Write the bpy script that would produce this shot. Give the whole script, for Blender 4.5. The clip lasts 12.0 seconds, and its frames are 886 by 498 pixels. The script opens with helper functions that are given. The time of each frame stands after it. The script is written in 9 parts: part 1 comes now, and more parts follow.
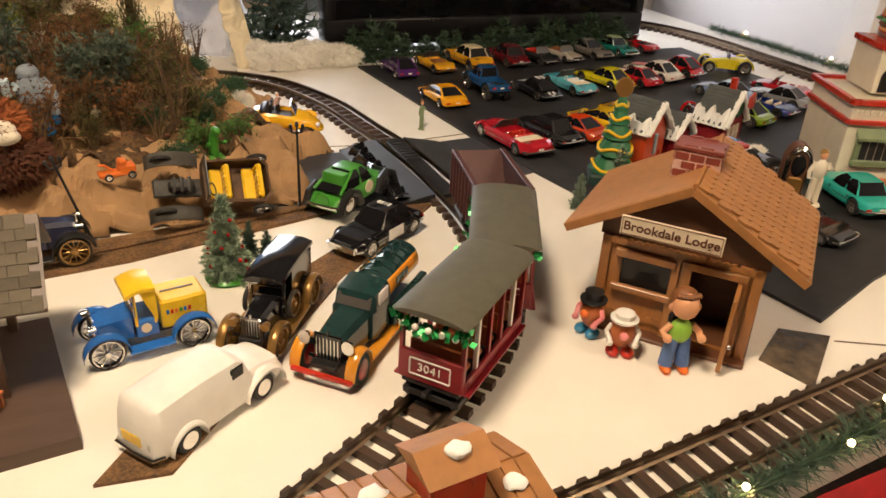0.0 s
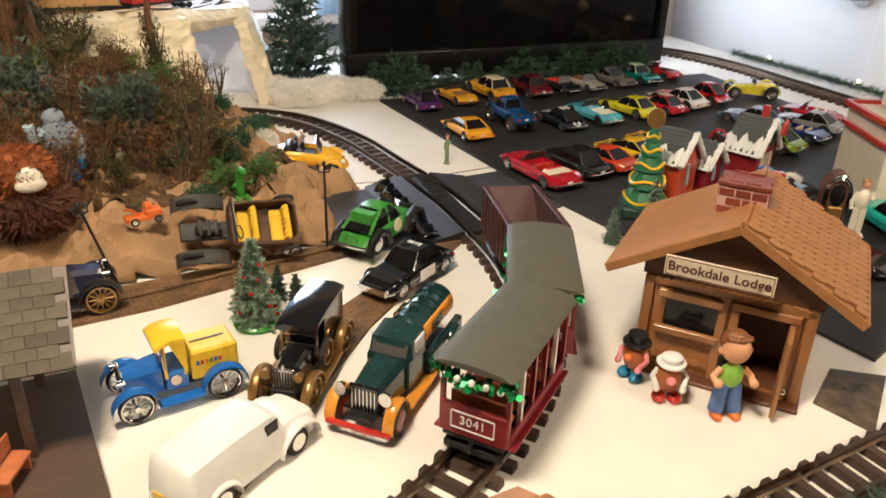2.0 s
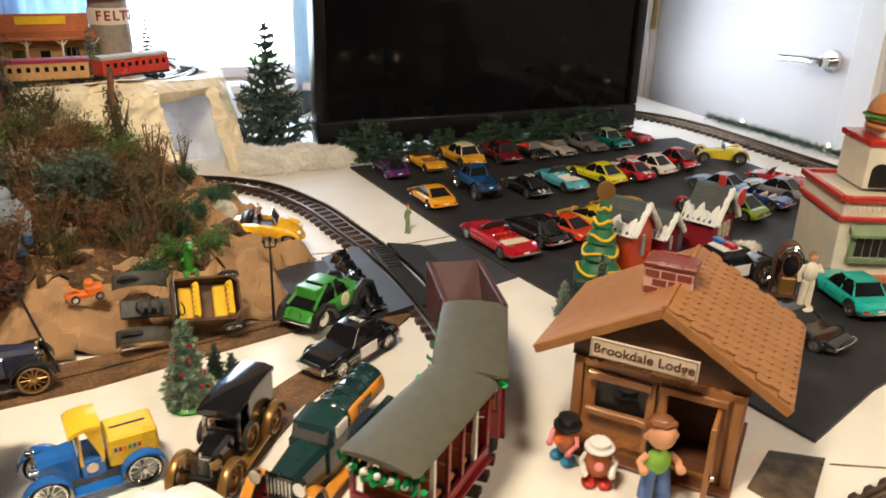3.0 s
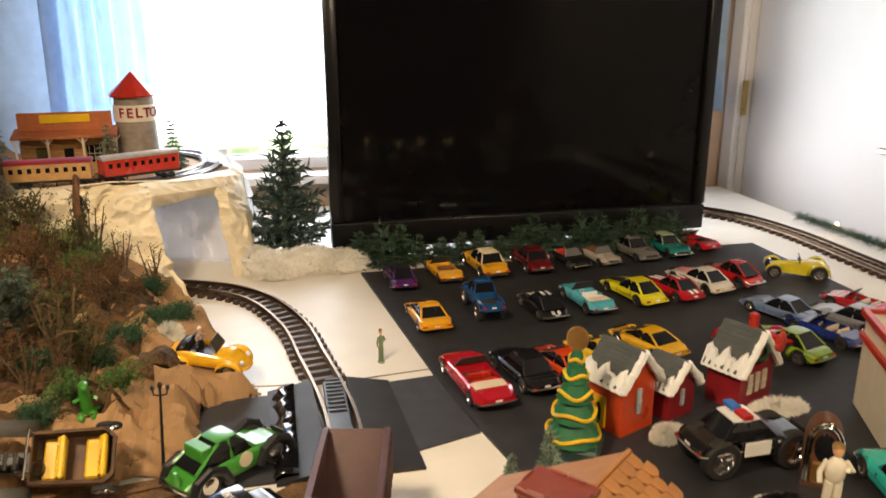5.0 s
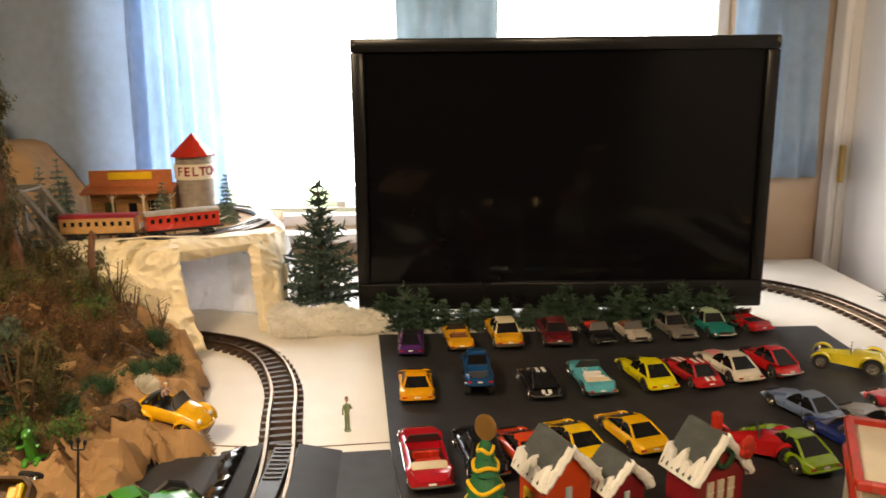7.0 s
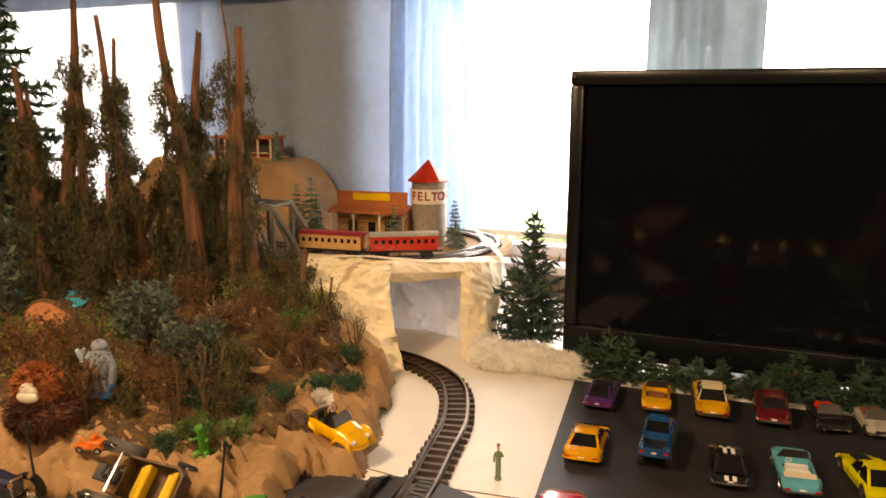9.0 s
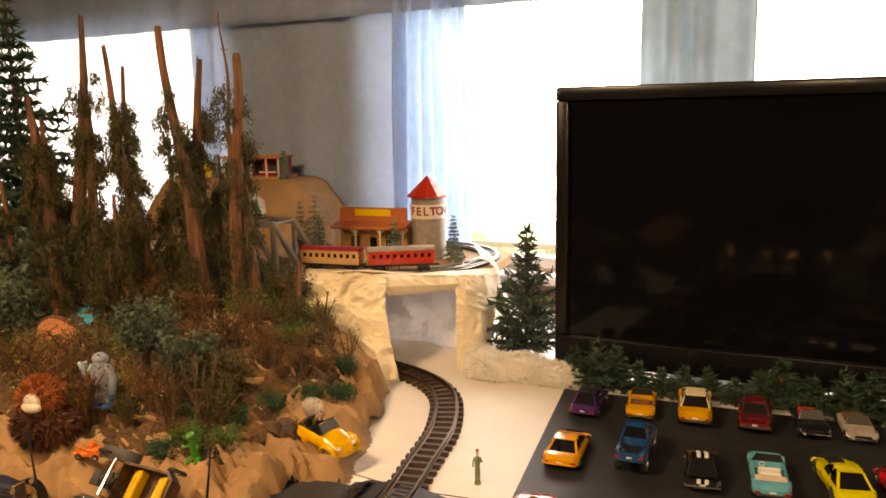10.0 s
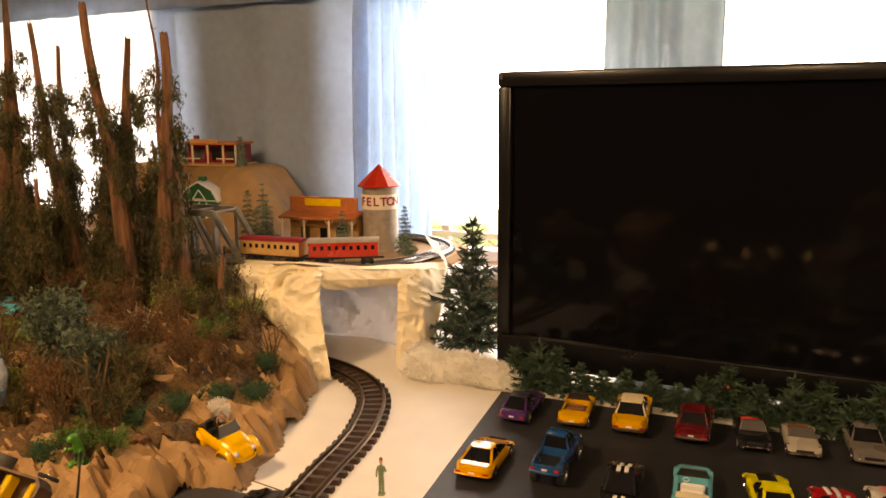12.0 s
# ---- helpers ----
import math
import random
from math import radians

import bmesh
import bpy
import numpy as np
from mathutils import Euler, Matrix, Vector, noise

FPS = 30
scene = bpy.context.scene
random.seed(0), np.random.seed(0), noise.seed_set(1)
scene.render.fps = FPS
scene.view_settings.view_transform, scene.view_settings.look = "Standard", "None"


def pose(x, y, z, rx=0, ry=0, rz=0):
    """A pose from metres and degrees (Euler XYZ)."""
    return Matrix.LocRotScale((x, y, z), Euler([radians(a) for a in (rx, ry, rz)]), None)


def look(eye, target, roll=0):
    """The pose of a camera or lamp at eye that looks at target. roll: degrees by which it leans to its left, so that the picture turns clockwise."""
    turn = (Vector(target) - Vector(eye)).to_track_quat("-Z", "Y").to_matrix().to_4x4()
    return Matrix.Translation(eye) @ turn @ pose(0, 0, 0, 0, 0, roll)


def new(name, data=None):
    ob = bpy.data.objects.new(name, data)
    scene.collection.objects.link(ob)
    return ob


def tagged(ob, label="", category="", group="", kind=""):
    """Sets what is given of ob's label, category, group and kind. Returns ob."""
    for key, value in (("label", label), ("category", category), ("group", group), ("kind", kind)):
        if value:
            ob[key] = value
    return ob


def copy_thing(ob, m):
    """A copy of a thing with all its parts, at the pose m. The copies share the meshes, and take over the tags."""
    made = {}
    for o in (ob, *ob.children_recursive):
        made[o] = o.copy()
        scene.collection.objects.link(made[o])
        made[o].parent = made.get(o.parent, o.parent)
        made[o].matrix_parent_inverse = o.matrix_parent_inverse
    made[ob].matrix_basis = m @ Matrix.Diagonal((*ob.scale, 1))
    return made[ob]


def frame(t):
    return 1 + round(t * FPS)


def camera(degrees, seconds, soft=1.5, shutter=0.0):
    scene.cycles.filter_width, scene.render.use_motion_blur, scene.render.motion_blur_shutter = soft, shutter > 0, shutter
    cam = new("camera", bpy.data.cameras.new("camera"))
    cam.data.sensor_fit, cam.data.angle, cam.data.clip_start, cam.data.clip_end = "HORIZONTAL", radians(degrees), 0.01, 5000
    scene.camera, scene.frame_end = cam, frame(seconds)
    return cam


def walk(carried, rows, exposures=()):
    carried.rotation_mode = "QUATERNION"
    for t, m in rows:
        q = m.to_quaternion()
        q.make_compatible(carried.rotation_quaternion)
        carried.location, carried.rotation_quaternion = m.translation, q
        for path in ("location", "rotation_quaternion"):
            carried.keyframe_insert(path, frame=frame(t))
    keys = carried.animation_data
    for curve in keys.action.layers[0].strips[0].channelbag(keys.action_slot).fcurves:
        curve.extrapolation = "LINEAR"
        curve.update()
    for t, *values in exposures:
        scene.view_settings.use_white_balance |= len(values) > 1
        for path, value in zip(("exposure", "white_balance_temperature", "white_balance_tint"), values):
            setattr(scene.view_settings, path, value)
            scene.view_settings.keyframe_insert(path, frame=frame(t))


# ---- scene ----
cam = camera(59.6, 12.0, soft=1.6, shutter=0.4)
PATH = [
    (0, (0.0674, -0.0067, 0.3923), (0.4334, 0.8015, -0.0690), 3.46),
    (0.5, (0.0679, 0.0047, 0.3886), (0.4208, 0.8180, -0.0739), 3.37),
    (1, (0.0659, 0.0157, 0.3888), (0.4055, 0.8355, -0.0722), 2.85),
    (1.5, (0.0647, 0.0229, 0.3925), (0.4068, 0.8474, -0.0582), 2.11),
    (2, (0.0615, 0.0246, 0.3950), (0.4130, 0.8549, -0.0374), 1.87),
    (2.5, (0.0742, 0.0214, 0.4042), (0.4410, 0.8619, 0.0052), 1.65),
    (3, (0.1267, 0.0108, 0.4181), (0.4821, 0.8693, 0.0484), 1.47),
    (3.2, (0.1561, 0.0047, 0.4231), (0.4947, 0.8735, 0.0618), 1.15),
    (4.8, (0.3559, 0.0876, 0.4368), (0.5770, 1.0184, 0.1459), -0.25),
    (5, (0.3864, 0.1139, 0.4432), (0.5847, 1.0510, 0.1559), -0.16),
    (5.5, (0.4312, 0.1340, 0.4507), (0.5595, 1.0886, 0.1818), -0.05),
    (6, (0.4872, 0.1280, 0.4606), (0.5382, 1.0951, 0.2111), -0.54),
    (6.5, (0.5711, 0.1063, 0.4654), (0.6185, 1.0778, 0.2331), -0.74),
    (7, (0.6272, 0.1159, 0.4587), (0.6309, 1.0912, 0.2377), -0.64),
    (7.5, (0.6660, 0.1913, 0.4488), (0.5554, 1.1613, 0.2323), -0.21),
    (7.7, (0.6756, 0.2050, 0.4474), (0.5271, 1.1703, 0.2326), 0.04),
    (9.3, (0.8068, 0.1901, 0.4778), (0.4077, 1.0883, 0.2933), -0.29),
    (9.5, (0.8210, 0.1865, 0.4787), (0.4141, 1.0821, 0.2990), -0.55),
    (10, (0.8609, 0.1846, 0.4788), (0.4509, 1.0803, 0.3066), -1.23),
    (10.5, (0.8866, 0.1872, 0.4766), (0.4914, 1.0901, 0.3071), -1.48),
    (11, (0.9061, 0.2173, 0.4742), (0.5139, 1.1205, 0.2997), -1.09),
    (11.5, (0.9209, 0.2779, 0.4651), (0.5166, 1.1750, 0.2873), -0.62),
    (12, (0.9505, 0.3052, 0.4680), (0.5263, 1.1920, 0.2845), -0.54),
]
EXPOSURES = [(0.0, -0.1, 6500, 18), (2.0, 0.12, 5750, 13), (3.2, 0.1, 5850, 13), (5.0, 0.05, 6500, 15), (7.5, 0.03, 7400, 17), (9.5, 0.03, 8600, 26), (12.0, 0.0, 9600, 27)]
# one layout unit is 1.4 m, by the 45 mm gauge of the track
UNIT = 1.4
walk(cam, [(t, look(Vector(eye) * UNIT, Vector(target) * UNIT, roll)) for t, eye, target, roll in PATH], EXPOSURES)

# ---- light ----
world = bpy.data.worlds.new("world")
scene.world = world
world.use_nodes = True
_n = world.node_tree.nodes
_sky = _n.new("ShaderNodeTexSky")
_sky.sky_type, _sky.sun_disc = "NISHITA", False
_sky.sun_elevation, _sky.sun_rotation = radians(40), radians(20)
world.node_tree.links.new(_sky.outputs[0], _n["Background"].inputs[0])
_n["Background"].inputs[1].default_value = 0.1


def area_lamp(name, eye, target, size, size_y, watts, colour):
    d = bpy.data.lights.new(name, "AREA")
    d.shape, d.size, d.size_y, d.energy, d.color = "RECTANGLE", size * UNIT, size_y * UNIT, watts * UNIT ** 2, colour
    ob = new(name, d)
    ob.matrix_world = look(Vector(eye) * UNIT, Vector(target) * UNIT)
    return ob


area_lamp("window_daylight", (0.66, 2.02, 0.42), (0.6, 0.0, 0.1), 1.3, 0.6, 3.5, (0.86, 0.93, 1.0))
area_lamp("warm_overhead_light", (-0.12, 0.25, 1.20), (0.1, 0.75, 0.0), 0.25, 0.2, 21.0, (1.0, 0.80, 0.52))
# added fill with no fixture behind it, brightens the car park side
area_lamp("warm_overhead_light", (1.05, -0.4, 1.20), (0.9, 0.8, 0.0), 0.4, 0.25, 14.0, (1.0, 0.80, 0.52))


# ---- materials ----
def mat(name, col, rough=0.5, metal=0.0, var=0.12, scale=60.0, bump=0.0, bscale=None, coat=0.0, rnd=0.0, island=0.0, emit=0.0, trans=0.0, col2=None, detail=5.0, stretch=None):
    """A procedural material: base colour with two scales of variation, bump and gloss."""
    m = bpy.data.materials.new(name)
    m.use_nodes = True
    nt = m.node_tree
    nd, lk = nt.nodes, nt.links
    bs = nd["Principled BSDF"]
    bs.inputs["Roughness"].default_value, bs.inputs["Metallic"].default_value = rough, metal
    bs.inputs["Coat Weight"].default_value = coat
    bs.inputs["Coat Roughness"].default_value = 0.06
    tc = nd.new("ShaderNodeTexCoord")
    src = tc.outputs["Object"]
    if stretch:
        mp = nd.new("ShaderNodeMapping")
        mp.inputs["Scale"].default_value = stretch
        lk.new(src, mp.inputs[0])
        src = mp.outputs[0]
    n1, n2 = nd.new("ShaderNodeTexNoise"), nd.new("ShaderNodeTexNoise")
    for n, s in ((n1, scale), (n2, scale * 0.13)):
        n.inputs["Scale"].default_value, n.inputs["Detail"].default_value = s, detail
        lk.new(src, n.inputs["Vector"])
    add = nd.new("ShaderNodeMath")
    add.operation = "ADD"
    lk.new(n1.outputs[0], add.inputs[0]), lk.new(n2.outputs[0], add.inputs[1])
    val = add.outputs[0]
    for amount, node, socket in ((rnd, "ShaderNodeObjectInfo", "Random"), (island, "ShaderNodeNewGeometry", "Random Per Island")):
        if amount:
            g = nd.new(node)
            ma = nd.new("ShaderNodeMath")
            ma.operation = "MULTIPLY_ADD"
            ma.inputs[1].default_value = amount
            lk.new(g.outputs[socket], ma.inputs[0]), lk.new(val, ma.inputs[2])
            val = ma.outputs[0]
    top = 1.3 + rnd + island
    mr = nd.new("ShaderNodeMapRange")
    mr.inputs[1].default_value, mr.inputs[2].default_value = 0.7, top
    lk.new(val, mr.inputs[0])
    mix = nd.new("ShaderNodeMix")
    mix.data_type = "RGBA"
    dark = tuple(c * (1 - var * 1.4) for c in col)
    light = col2 or tuple(min(1, c * (1 + var)) for c in col)
    mix.inputs[6].default_value, mix.inputs[7].default_value = (*dark, 1), (*light, 1)
    lk.new(mr.outputs[0], mix.inputs[0])
    lk.new(mix.outputs[2], bs.inputs["Base Color"])
    rr = nd.new("ShaderNodeMapRange")
    rr.inputs[1].default_value, rr.inputs[2].default_value = 0.3, 0.7
    rr.inputs[3].default_value, rr.inputs[4].default_value = max(0.02, rough * 0.85), min(1, rough * 1.15)
    lk.new(n2.outputs[0], rr.inputs[0]), lk.new(rr.outputs[0], bs.inputs["Roughness"])
    if bump:
        b = nd.new("ShaderNodeBump")
        b.inputs["Strength"].default_value, b.inputs["Distance"].default_value = bump, 0.002
        n3 = nd.new("ShaderNodeTexNoise")
        n3.inputs["Scale"].default_value, n3.inputs["Detail"].default_value = bscale or scale * 2, 6
        lk.new(src, n3.inputs["Vector"]), lk.new(n3.outputs[0], b.inputs["Height"]), lk.new(b.outputs[0], bs.inputs["Normal"])
    if emit:
        bs.inputs["Emission Color"].default_value, bs.inputs["Emission Strength"].default_value = (*col, 1), emit
    if trans:
        tr = nd.new("ShaderNodeBsdfTranslucent")
        lk.new(mix.outputs[2], tr.inputs[0])
        ms = nd.new("ShaderNodeMixShader")
        ms.inputs[0].default_value = trans
        lk.new(bs.outputs[0], ms.inputs[1]), lk.new(tr.outputs[0], ms.inputs[2])
        lk.new(ms.outputs[0], nd["Material Output"].inputs[0])
    return m


_paints = {}


def paint(r, g, b, rough=0.22):
    """Glossy die-cast lacquer of one colour, shared between cars."""
    key = (r, g, b, rough)
    if key not in _paints:
        _paints[key] = mat("lacquer", (r, g, b), rough, 0.0, 0.08, 90, 0.02, 300, coat=0.6)
    return _paints[key]


M_TABLE = mat("white_table_paint", (0.80, 0.76, 0.69), 0.45, 0, 0.05, 14, 0.08, 220)
M_MAT = mat("black_foam_board", (0.022, 0.022, 0.025), 0.55, 0, 0.3, 40, 0.1, 500)
M_ROAD = mat("grey_black_paper", (0.035, 0.037, 0.045), 0.6, 0, 0.2, 50, 0.1, 500)
M_CORK = mat("cork_strip", (0.16, 0.085, 0.035), 0.9, 0, 0.5, 400, 0.5, 900)
M_KRAFT = mat("kraft_paper", (0.35, 0.205, 0.095), 0.75, 0, 0.16, 30, 0.12, 120)
M_CREAM = mat("cream_paper", (0.82, 0.72, 0.52), 0.65, 0, 0.07, 30, 0.15, 90)
M_WHITEPAPER = mat("white_paper", (0.93, 0.93, 0.95), 0.7, 0, 0.06, 20, 0.2, 60, trans=0.55)
M_COTTON = mat("cotton_wool", (0.85, 0.82, 0.75), 0.95, 0, 0.08, 150, 0.6, 300, trans=0.2)
M_SOIL = mat("dry_leaf_litter", (0.08, 0.045, 0.018), 0.95, 0, 0.6, 220, 0.9, 400, col2=(0.16, 0.085, 0.032))
M_BARK = mat("redwood_bark", (0.06, 0.028, 0.015), 0.95, 0, 0.5, 160, 1.0, 260, stretch=(1, 1, 0.12), col2=(0.23, 0.10, 0.045))
M_TWIG = mat("dry_twig", (0.10, 0.055, 0.026), 0.9, 0, 0.5, 200, col2=(0.22, 0.13, 0.06))
M_GREYTWIG = mat("grey_twig", (0.36, 0.30, 0.22), 0.9, 0, 0.3, 200)
M_RUST = mat("rusty_dry_leaves", (0.10, 0.042, 0.012), 0.85, 0, 0.5, 150, island=1.0, col2=(0.27, 0.115, 0.032), trans=0.2)
M_OLIVE = mat("olive_lichen_leaves", (0.06, 0.06, 0.017), 0.85, 0, 0.5, 150, island=1.0, col2=(0.15, 0.145, 0.035), trans=0.2)
M_BLUEGREEN = mat("frosted_green_leaves", (0.028, 0.05, 0.028), 0.8, 0, 0.5, 150, island=1.0, col2=(0.15, 0.20, 0.135), trans=0.2)
M_GREEN = mat("bright_moss_green", (0.06, 0.16, 0.03), 0.8, 0, 0.4, 150, island=1.0, col2=(0.13, 0.27, 0.06), trans=0.25)
M_DEEPGREEN = mat("deep_green_flock", (0.02, 0.07, 0.03), 0.9, 0, 0.4, 150, island=0.8, col2=(0.05, 0.13, 0.055))
M_MOSS = mat("yellow_green_moss", (0.13, 0.17, 0.03), 0.9, 0, 0.5, 150, island=1.0, col2=(0.30, 0.33, 0.07))
M_DROOP = mat("dried_redwood_sprays", (0.045, 0.042, 0.014), 0.85, 0, 0.4, 150, island=1.0, col2=(0.115, 0.10, 0.034), trans=0.2)
M_NEEDLE = mat("plastic_fir_needles", (0.02, 0.055, 0.03), 0.6, 0, 0.4, 150, island=1.0, col2=(0.06, 0.12, 0.07))
M_NEEDLEPALE = mat("dusty_blue_green_needles", (0.035, 0.065, 0.05), 0.6, 0, 0.4, 150, island=1.0, col2=(0.12, 0.19, 0.15))
M_FROST = mat("snow_tipped_needles", (0.03, 0.14, 0.07), 0.7, 0, 0.4, 150, island=1.6, col2=(0.38, 0.46, 0.36))
M_TIE = mat("brown_plastic_tie", (0.058, 0.034, 0.022), 0.55, 0, 0.25, 80, 0.15, 300, rnd=0.5)
M_RAIL = mat("dark_brass_rail", (0.19, 0.135, 0.09), 0.32, 1.0, 0.25, 60, rnd=0.1)
M_XMAS = mat("flocked_green_bristles", (0.02, 0.16, 0.05), 0.75, 0, 0.4, 150, island=1.4, col2=(0.50, 0.60, 0.44))
M_RAILSILVER = mat("steel_rail", (0.55, 0.53, 0.5), 0.3, 1.0, 0.2, 60)
M_BLACK = mat("black_plastic", (0.012, 0.012, 0.013), 0.4, 0, 0.3, 60, 0.05, 300)
M_GLOSSBLACK = mat("gloss_black", (0.008, 0.008, 0.010), 0.12, 0, 0.2, 60, coat=0.5)
M_TYRE = mat("rubber_tyre", (0.018, 0.017, 0.016), 0.75, 0, 0.3, 200, 0.2, 500)
M_CHROME = mat("chrome", (0.72, 0.71, 0.69), 0.15, 1.0, 0.1, 80)
M_GLASS = mat("tinted_glass", (0.010, 0.010, 0.012), 0.10, 0, 0.1, 50)
M_GLASS.node_tree.nodes["Principled BSDF"].inputs["Specular IOR Level"].default_value = 0.3
M_CLEARISH = mat("hazy_windscreen", (0.085, 0.08, 0.075), 0.08, 0, 0.1, 50, coat=0.5)
M_REDLAMP = mat("red_lens", (0.42, 0.012, 0.01), 0.2, 0, 0.1, 80)
M_WHITELAMP = mat("clear_lens", (0.75, 0.73, 0.68), 0.12, 0, 0.1, 80, coat=0.5)
M_WHITE = mat("white_plastic", (0.78, 0.76, 0.72), 0.4, 0, 0.05, 60, 0.05, 200)
M_SNOW = mat("painted_snow", (0.82, 0.82, 0.80), 0.65, 0, 0.05, 90, 0.35, 160)
M_RED = mat("red_glazed_paint", (0.50, 0.03, 0.016), 0.28, 0, 0.14, 60, 0.08, 160, coat=0.3)
M_ORANGERED = mat("orange_red_glaze", (0.66, 0.075, 0.018), 0.3, 0, 0.12, 60, 0.08, 160, coat=0.3)
M_CRIMSON = mat("crimson_paint", (0.26, 0.014, 0.02), 0.38, 0, 0.16, 60, 0.08, 160)
M_DKRED = mat("trolley_maroon", (0.24, 0.012, 0.018), 0.35, 0, 0.12, 60)
M_ORANGE = mat("orange_paint", (0.72, 0.16, 0.02), 0.35, 0, 0.1, 60)
M_YELLOW = mat("yellow_paint", (0.78, 0.50, 0.02), 0.3, 0, 0.08, 60)
M_AMBER = mat("amber_enamel", (0.72, 0.29, 0.025), 0.28, 0, 0.1, 60, coat=0.3)
M_GOLD = mat("gold_paint", (0.34, 0.19, 0.055), 0.32, 0.6, 0.15, 60)
M_BLUE = mat("blue_enamel", (0.02, 0.13, 0.45), 0.25, 0, 0.1, 60, coat=0.4)
M_DKGREEN = mat("dark_green_enamel", (0.012, 0.04, 0.04), 0.22, 0, 0.15, 60, coat=0.4)
M_GRASSGREEN = mat("grass_green_paint", (0.05, 0.27, 0.03), 0.3, 0, 0.1, 60, coat=0.3)
M_GREENPAINT = mat("barn_green_paint", (0.012, 0.13, 0.05), 0.5, 0, 0.1, 60)
M_SKIN = mat("vinyl_skin", (0.72, 0.36, 0.19), 0.45, 0, 0.08, 60)
M_HAIR = mat("brown_vinyl", (0.22, 0.085, 0.03), 0.45, 0, 0.15, 90, 0.1, 200)
M_POTATO = mat("brown_red_vinyl", (0.42, 0.12, 0.035), 0.45, 0, 0.1, 60)
M_PINK = mat("pink_vinyl", (0.75, 0.25, 0.27), 0.45, 0, 0.08, 60)
M_JEANS = mat("denim_blue", (0.09, 0.17, 0.40), 0.6, 0, 0.15, 150)
M_LIME = mat("lime_vinyl", (0.26, 0.52, 0.06), 0.45, 0, 0.08, 60)
M_WOOD = mat("honey_stained_wood", (0.37, 0.16, 0.047), 0.42, 0, 0.22, 130, 0.1, 200, stretch=(1, 1, 0.12), rnd=0.3, coat=0.15)
M_SHINGLE = mat("stained_wood_roof", (0.36, 0.16, 0.05), 0.5, 0, 0.2, 90, 0.15, 240, rnd=0.35)
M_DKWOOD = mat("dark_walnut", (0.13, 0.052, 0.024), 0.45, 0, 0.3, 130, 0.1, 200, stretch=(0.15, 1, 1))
M_BASEWOOD = mat("dark_base_board", (0.085, 0.05, 0.032), 0.5, 0, 0.25, 60, 0.1, 200, stretch=(0.15, 1, 1))
M_GREYSHINGLE = mat("weathered_grey_shingle", (0.105, 0.088, 0.064), 0.85, 0, 0.3, 120, 0.3, 300, rnd=0.8)
M_TANWOOD = mat("tan_clapboard", (0.48, 0.27, 0.10), 0.6, 0, 0.15, 120, 0.1, 200)
M_TERRACOTTA = mat("terracotta_roof", (0.48, 0.15, 0.05), 0.6, 0, 0.15, 100, 0.15, 200)
M_BRICK = mat("glazed_brick", (0.22, 0.045, 0.03), 0.35, 0, 0.2, 120, 0.1, 200, rnd=0.6)
M_MORTAR = mat("pink_mortar", (0.66, 0.42, 0.36), 0.8, 0, 0.1, 120)
M_SIGN = mat("cream_sign_card", (0.72, 0.62, 0.46), 0.55, 0, 0.08, 60)
M_INK = mat("brown_ink", (0.10, 0.035, 0.02), 0.7)
M_DINER = mat("cream_glazed_wall", (0.76, 0.70, 0.57), 0.35, 0, 0.05, 60, 0.06, 120)
M_SAGE = mat("sage_green_trim", (0.20, 0.26, 0.14), 0.45, 0, 0.12, 80)
M_GREYROOF = mat("grey_slate_paint", (0.075, 0.085, 0.085), 0.6, 0, 0.2, 90, 0.15, 200)
M_STONE = mat("corrugated_grey_silo", (0.32, 0.27, 0.22), 0.6, 0.1, 0.18, 80, 0.1, 200)
M_BRIDGE = mat("grey_girder", (0.20, 0.18, 0.15), 0.5, 0.2, 0.2, 80)
M_HOPPER = mat("oxide_brown_hopper", (0.075, 0.026, 0.024), 0.5, 0, 0.15, 60, 0.08, 200)
M_TROLLEYROOF = mat("olive_grey_roof", (0.085, 0.08, 0.055), 0.6, 0, 0.15, 80, 0.1, 200)
M_FUR_R = mat("rust_fur", (0.30, 0.085, 0.02), 0.9, 0, 0.4, 200, island=0.8)
M_FUR_B = mat("brown_fur", (0.10, 0.032, 0.014), 0.9, 0, 0.5, 200, island=0.8)
M_FELT = mat("grey_blue_felt", (0.23, 0.27, 0.32), 0.95, 0, 0.15, 200, 0.4, 400)
M_FELTLIGHT = mat("pale_blue_felt", (0.45, 0.58, 0.66), 0.95, 0, 0.15, 200, 0.4, 400)
M_BLUEFOOT = mat("blue_felt_feet", (0.025, 0.16, 0.42), 0.8, 0, 0.15, 100)
M_TEALPOND = mat("turquoise_sheet", (0.03, 0.38, 0.52), 0.3, 0, 0.2, 60, 0.2, 60)
M_STUMP = mat("cut_redwood_face", (0.50, 0.19, 0.085), 0.8, 0, 0.18, 90, 0.2, 200)
# darkened to hold down the fill light, not a paint of the room
M_DIM = mat("darkened_unseen_wall", (0.17, 0.145, 0.12), 0.8, 0, 0.1, 6)
M_WALL = mat("white_wall_paint", (0.74, 0.72, 0.72), 0.6, 0, 0.04, 6, 0.05, 200)
M_BEIGE = mat("beige_shiplap", (0.62, 0.46, 0.33), 0.55, 0, 0.06, 12, 0.05, 200)
M_DOORWHITE = mat("white_door_paint", (0.76, 0.75, 0.77), 0.4, 0, 0.03, 6, 0.03, 200)
M_CARPET = mat("grey_carpet", (0.2, 0.18, 0.16), 0.95, 0, 0.3, 60, 0.5, 300)
M_CURTAIN = mat("grey_blue_curtain", (0.50, 0.60, 0.74), 0.85, 0, 0.08, 40, 0.15, 500, trans=0.55)
